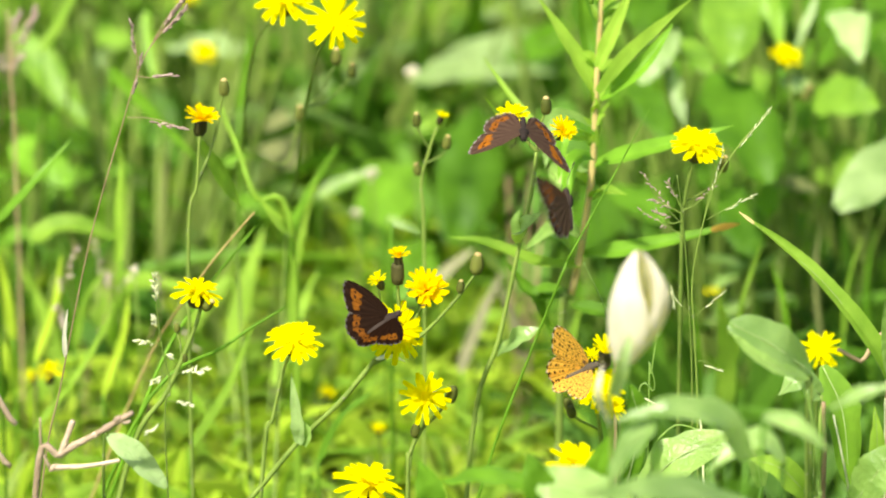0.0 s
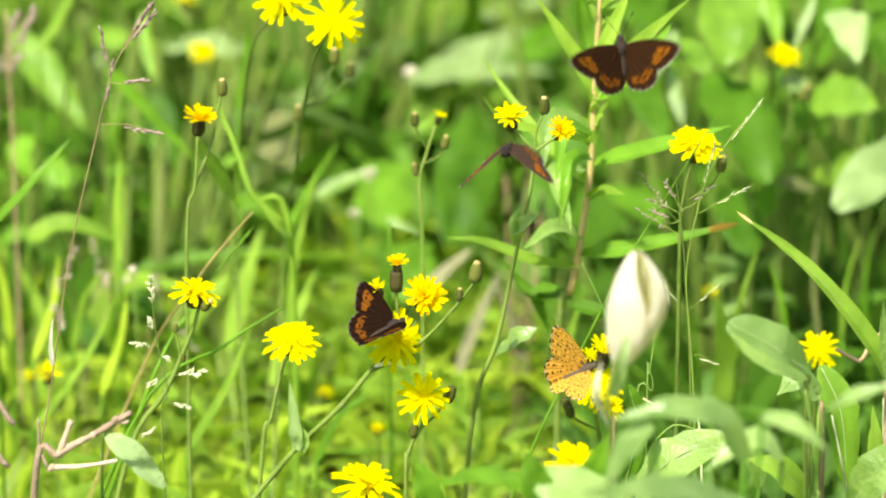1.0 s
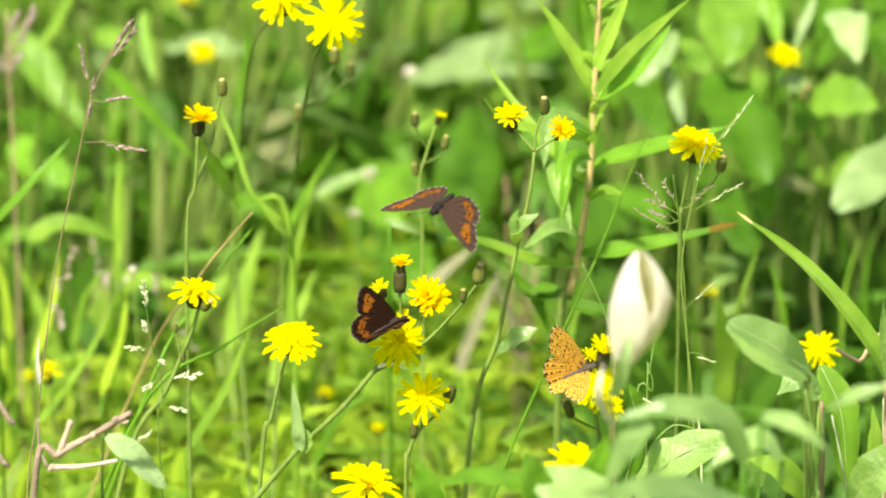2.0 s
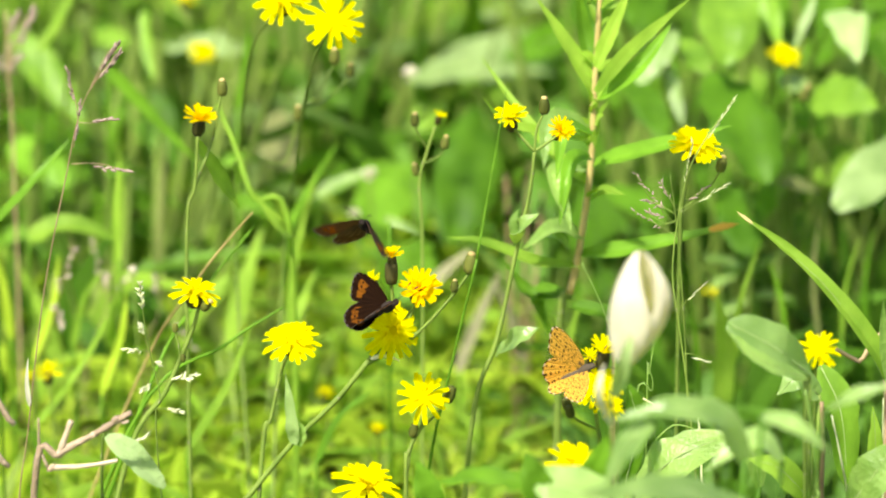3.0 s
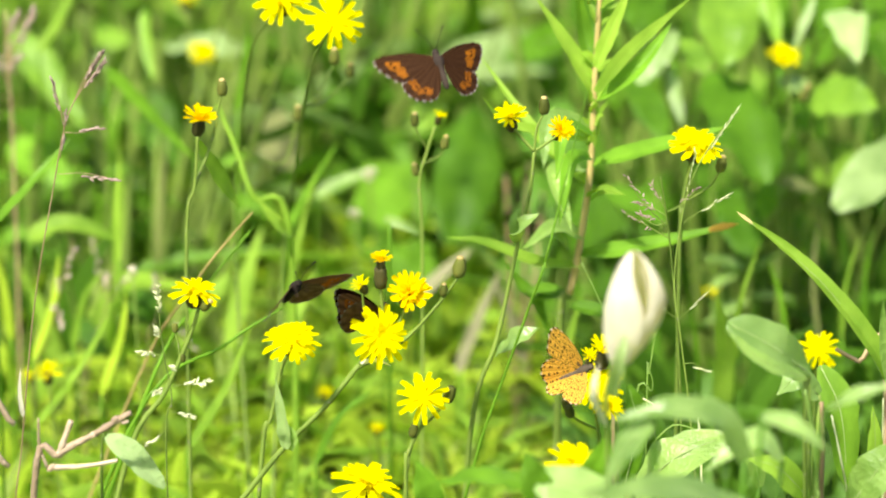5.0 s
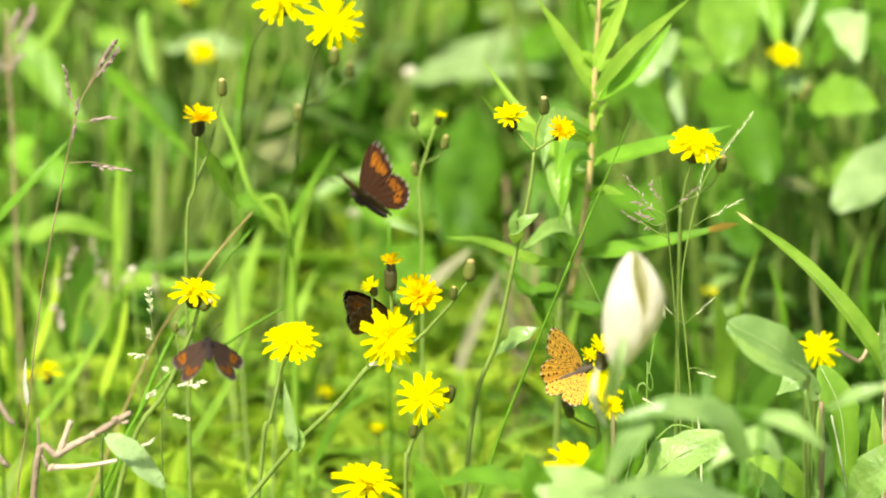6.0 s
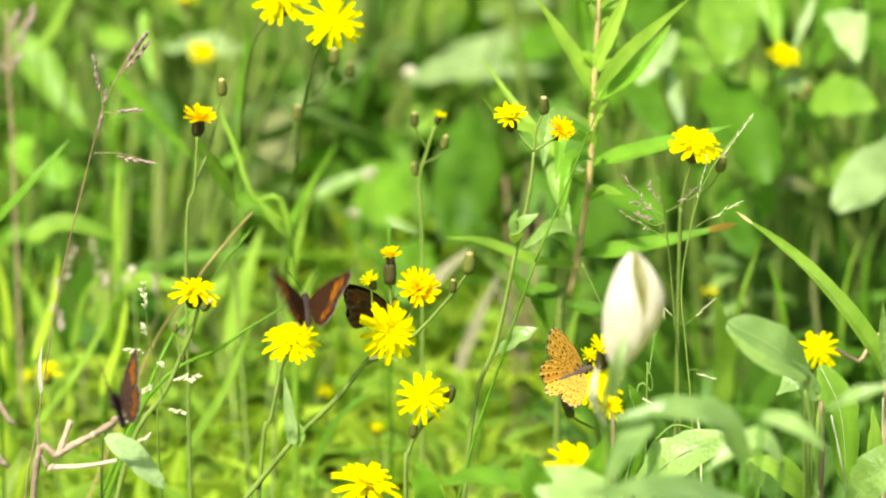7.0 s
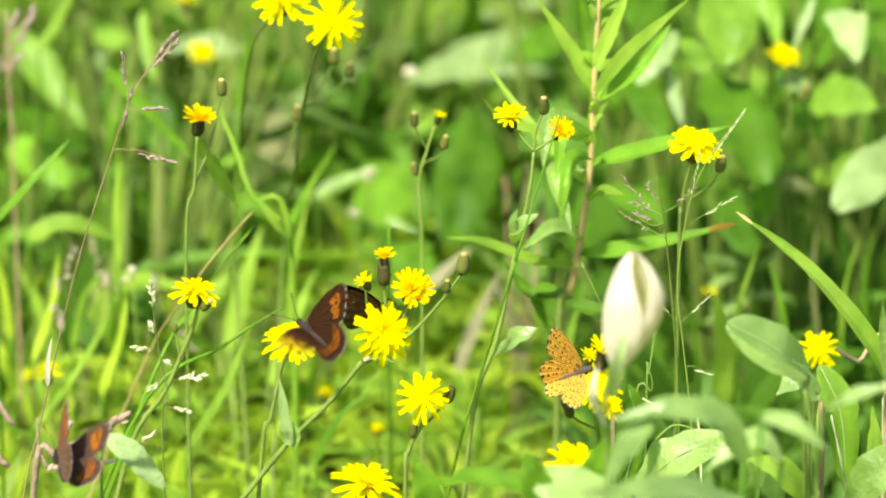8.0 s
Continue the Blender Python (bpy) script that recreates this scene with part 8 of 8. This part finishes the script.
    walk(MOVERS["grass_left"], [
        (0.0, pose(-0.1788, 0.0000, 0.0000, 0.0, 0.0, 0.0)),
        (0.5, pose(-0.1755, 0.0000, -0.0020, 0.0, -1.4, 0.0)),
        (1.0, pose(-0.1726, 0.0000, -0.0052, 0.0, -2.8, 0.0)),
        (1.5, pose(-0.1736, 0.0000, -0.0089, 0.0, -3.4, 0.0)),
        (1.7, pose(-0.1735, 0.0000, -0.0106, 0.0, -3.6, 0.0)),
        (2.8, pose(-0.1764, 0.0000, -0.0207, 0.0, -4.2, 0.0)),
        (3.0, pose(-0.1765, 0.0000, -0.0224, 0.0, -4.3, 0.0)),
        (3.5, pose(-0.1774, 0.0000, -0.0250, 0.0, -4.5, 0.0)),
        (4.0, pose(-0.1755, 0.0000, -0.0273, 0.0, -5.2, 0.0)),
        (4.5, pose(-0.1735, 0.0000, -0.0282, 0.0, -5.8, 0.0)),
        (6.0, pose(-0.1768, 0.0000, -0.0220, 0.0, -4.4, 0.0)),
        (6.5, pose(-0.1783, 0.0000, -0.0190, 0.0, -3.3, 0.0)),
        (7.0, pose(-0.1807, 0.0000, -0.0163, 0.0, -1.9, 0.0)),
        (7.5, pose(-0.1847, 0.0000, -0.0139, 0.0, -0.3, 0.0)),
        (8.0, pose(-0.1907, 0.0000, -0.0114, 0.0, 1.5, 0.0)),
    ])
    walk(MOVERS["grass_white"], [
        (0.0, pose(-0.1035, -0.0050, 0.0000, 0.0, 0.0, 0.0)),
        (0.5, pose(-0.1035, -0.0050, -0.0002, 0.0, 0.0, 0.0)),
        (1.0, pose(-0.1030, -0.0050, -0.0009, 0.0, -0.3, 0.0)),
        (1.5, pose(-0.1021, -0.0050, -0.0017, 0.0, -0.8, 0.0)),
        (3.0, pose(-0.0998, -0.0050, -0.0028, 0.0, -2.0, 0.0)),
        (3.5, pose(-0.1015, -0.0050, -0.0031, 0.0, -1.1, 0.0)),
        (4.0, pose(-0.1042, -0.0050, -0.0036, 0.0, 0.3, 0.0)),
        (4.5, pose(-0.1057, -0.0050, -0.0042, 0.0, 1.1, 0.0)),
        (6.0, pose(-0.1027, -0.0050, -0.0056, 0.0, -0.5, 0.0)),
        (6.5, pose(-0.1014, -0.0050, -0.0045, 0.0, -1.2, 0.0)),
        (7.0, pose(-0.1010, -0.0050, -0.0032, 0.0, -1.4, 0.0)),
        (7.5, pose(-0.1019, -0.0050, -0.0027, 0.0, -0.9, 0.0)),
        (8.0, pose(-0.1034, -0.0050, -0.0026, 0.0, -0.1, 0.0)),
    ])
    walk(MOVERS["grass_right"], [
        (0.0, pose(0.1023, 0.0100, 0.0000, 0.0, -0.0, 0.0)),
        (0.5, pose(0.1023, 0.0100, 0.0000, -0.0, -0.0, -0.0)),
        (1.0, pose(0.1023, 0.0100, 0.0000, -0.0, -0.0, -0.0)),
        (1.5, pose(0.1023, 0.0100, 0.0000, -0.0, -0.1, -0.0)),
        (2.8, pose(0.1023, 0.0100, 0.0000, -0.0, -0.3, -0.0)),
        (3.0, pose(0.1023, 0.0100, 0.0000, -0.0, -0.4, -0.0)),
        (3.5, pose(0.1023, 0.0100, 0.0000, -0.1, -0.8, -0.0)),
        (4.0, pose(0.1023, 0.0100, 0.0000, 0.2, -1.0, 0.0)),
        (4.5, pose(0.1023, 0.0100, 0.0000, 0.3, -1.1, 0.0)),
        (6.0, pose(0.1023, 0.0100, 0.0000, 0.3, -1.2, 0.0)),
        (7.0, pose(0.1023, 0.0100, 0.0000, 0.3, -1.3, 0.0)),
        (7.5, pose(0.1023, 0.0100, 0.0000, 0.3, -1.3, 0.0)),
        (8.0, pose(0.1023, 0.0100, 0.0000, 0.3, -1.4, 0.0)),
    ])
    walk(MOVERS["grass_spike"], [
        (0.0, pose(0.1029, 0.0000, 0.0000, 0.0, 0.0, 0.0)),
        (0.5, pose(0.1040, 0.0000, 0.0017, 0.0, -0.4, 0.0)),
        (1.0, pose(0.1055, 0.0000, 0.0027, 0.0, -1.0, 0.0)),
        (1.5, pose(0.1073, 0.0000, 0.0034, 0.0, -1.6, 0.0)),
        (3.0, pose(0.1156, 0.0000, 0.0039, 0.0, -4.6, 0.0)),
        (3.5, pose(0.1183, 0.0000, 0.0040, 0.0, -5.5, 0.0)),
        (4.0, pose(0.1178, 0.0000, 0.0028, 0.0, -5.4, 0.0)),
        (4.5, pose(0.1167, 0.0000, 0.0011, 0.0, -5.0, 0.0)),
        (6.0, pose(0.1094, 0.0000, -0.0027, 0.0, -2.3, 0.0)),
        (6.5, pose(0.1088, 0.0000, -0.0038, 0.0, -2.1, 0.0)),
        (7.0, pose(0.1090, 0.0000, -0.0034, 0.0, -2.2, 0.0)),
        (7.5, pose(0.1103, 0.0000, -0.0025, 0.0, -2.6, 0.0)),
        (8.0, pose(0.1121, 0.0000, -0.0017, 0.0, -3.3, 0.0)),
    ])
    walk(MOVERS["husk"], [
        (0.0, pose(0.0588, -0.2000, 0.0000, 0.0, -0.0, 0.0)),
        (1.0, pose(0.0588, -0.2000, 0.0000, 0.0, -0.0, 0.0)),
        (1.5, pose(0.0588, -0.2000, 0.0000, -0.0, 0.1, 0.0)),
        (3.0, pose(0.0588, -0.2000, 0.0000, -0.0, 0.2, 0.0)),
        (3.5, pose(0.0588, -0.2000, 0.0000, -0.0, 0.1, 0.0)),
        (4.0, pose(0.0588, -0.2000, 0.0000, 0.0, -0.0, 0.0)),
        (4.5, pose(0.0588, -0.2000, 0.0000, 0.0, -0.1, -0.0)),
        (6.0, pose(0.0588, -0.2000, 0.0000, 0.2, -0.2, -0.0)),
        (8.0, pose(0.0588, -0.2000, 0.0000, 0.2, -0.2, -0.0)),
    ])
    walk(MOVERS["blade"], [
        (0.0, pose(-0.0004, -0.0000, 0.0000, 0.0, -0.0, 0.0)),
        (0.5, pose(-0.0004, -0.0000, 0.0000, -4.3, 3.0, 0.7)),
        (1.0, pose(-0.0004, -0.0000, 0.0000, -4.2, 5.7, 0.6)),
        (1.5, pose(-0.0004, -0.0000, 0.0000, -3.9, 5.7, 0.6)),
        (1.7, pose(-0.0004, -0.0000, 0.0000, -3.5, 5.2, 0.5)),
        (2.8, pose(-0.0004, -0.0000, 0.0000, 1.5, -6.4, -0.4)),
        (3.0, pose(-0.0004, -0.0000, 0.0000, 1.7, -7.7, -0.4)),
        (3.5, pose(-0.0004, -0.0000, 0.0000, 1.8, -8.5, -0.5)),
        (4.0, pose(-0.0004, -0.0000, 0.0000, 1.6, -7.1, -0.4)),
        (4.5, pose(-0.0004, -0.0000, 0.0000, 1.5, -4.6, -0.3)),
        (5.8, pose(-0.0004, -0.0000, 0.0000, -0.8, 1.0, 0.1)),
        (6.0, pose(-0.0004, -0.0000, 0.0000, -0.5, 0.5, 0.1)),
        (6.5, pose(-0.0004, -0.0000, 0.0000, -0.1, -0.4, 0.0)),
        (7.0, pose(-0.0004, -0.0000, 0.0000, 0.9, -2.6, -0.2)),
        (7.5, pose(-0.0004, -0.0000, 0.0000, 1.1, -3.3, -0.2)),
        (8.0, pose(-0.0004, -0.0000, 0.0000, 1.4, -4.3, -0.3)),
    ])
    walk(MOVERS["blade_tip"], [
        (0.0, pose(0.0481, 0.0000, 0.2544, -13.4, 3.6, 6.4)),
        (0.5, pose(0.0481, 0.0000, 0.2544, -9.0, 1.4, 4.4)),
        (1.0, pose(0.0481, 0.0000, 0.2544, -9.5, 0.7, 4.7)),
        (1.5, pose(0.0481, 0.0000, 0.2544, -10.2, -4.2, 5.4)),
        (1.7, pose(0.0481, 0.0000, 0.2544, -11.1, -5.2, 5.9)),
        (2.8, pose(0.0481, 0.0000, 0.2544, -18.1, -5.6, 9.8)),
        (3.0, pose(0.0481, 0.0000, 0.2544, -18.2, -6.5, 9.9)),
        (3.5, pose(0.0481, 0.0000, 0.2544, -20.0, -14.2, 11.9)),
        (4.0, pose(0.0481, 0.0000, 0.2544, -18.7, -8.0, 10.4)),
        (4.5, pose(0.0481, 0.0000, 0.2544, -18.8, -8.9, 10.5)),
        (5.8, pose(0.0481, 0.0000, 0.2544, -14.4, -4.1, 7.6)),
        (6.0, pose(0.0481, 0.0000, 0.2544, -14.3, -1.9, 7.4)),
        (6.5, pose(0.0481, 0.0000, 0.2544, -15.6, -3.7, 8.2)),
        (7.0, pose(0.0481, 0.0000, 0.2544, -15.7, 0.7, 7.8)),
        (7.5, pose(0.0481, 0.0000, 0.2544, -17.2, -6.2, 9.3)),
        (8.0, pose(0.0481, 0.0000, 0.2544, -17.0, -3.0, 8.9)),
    ])


motions()
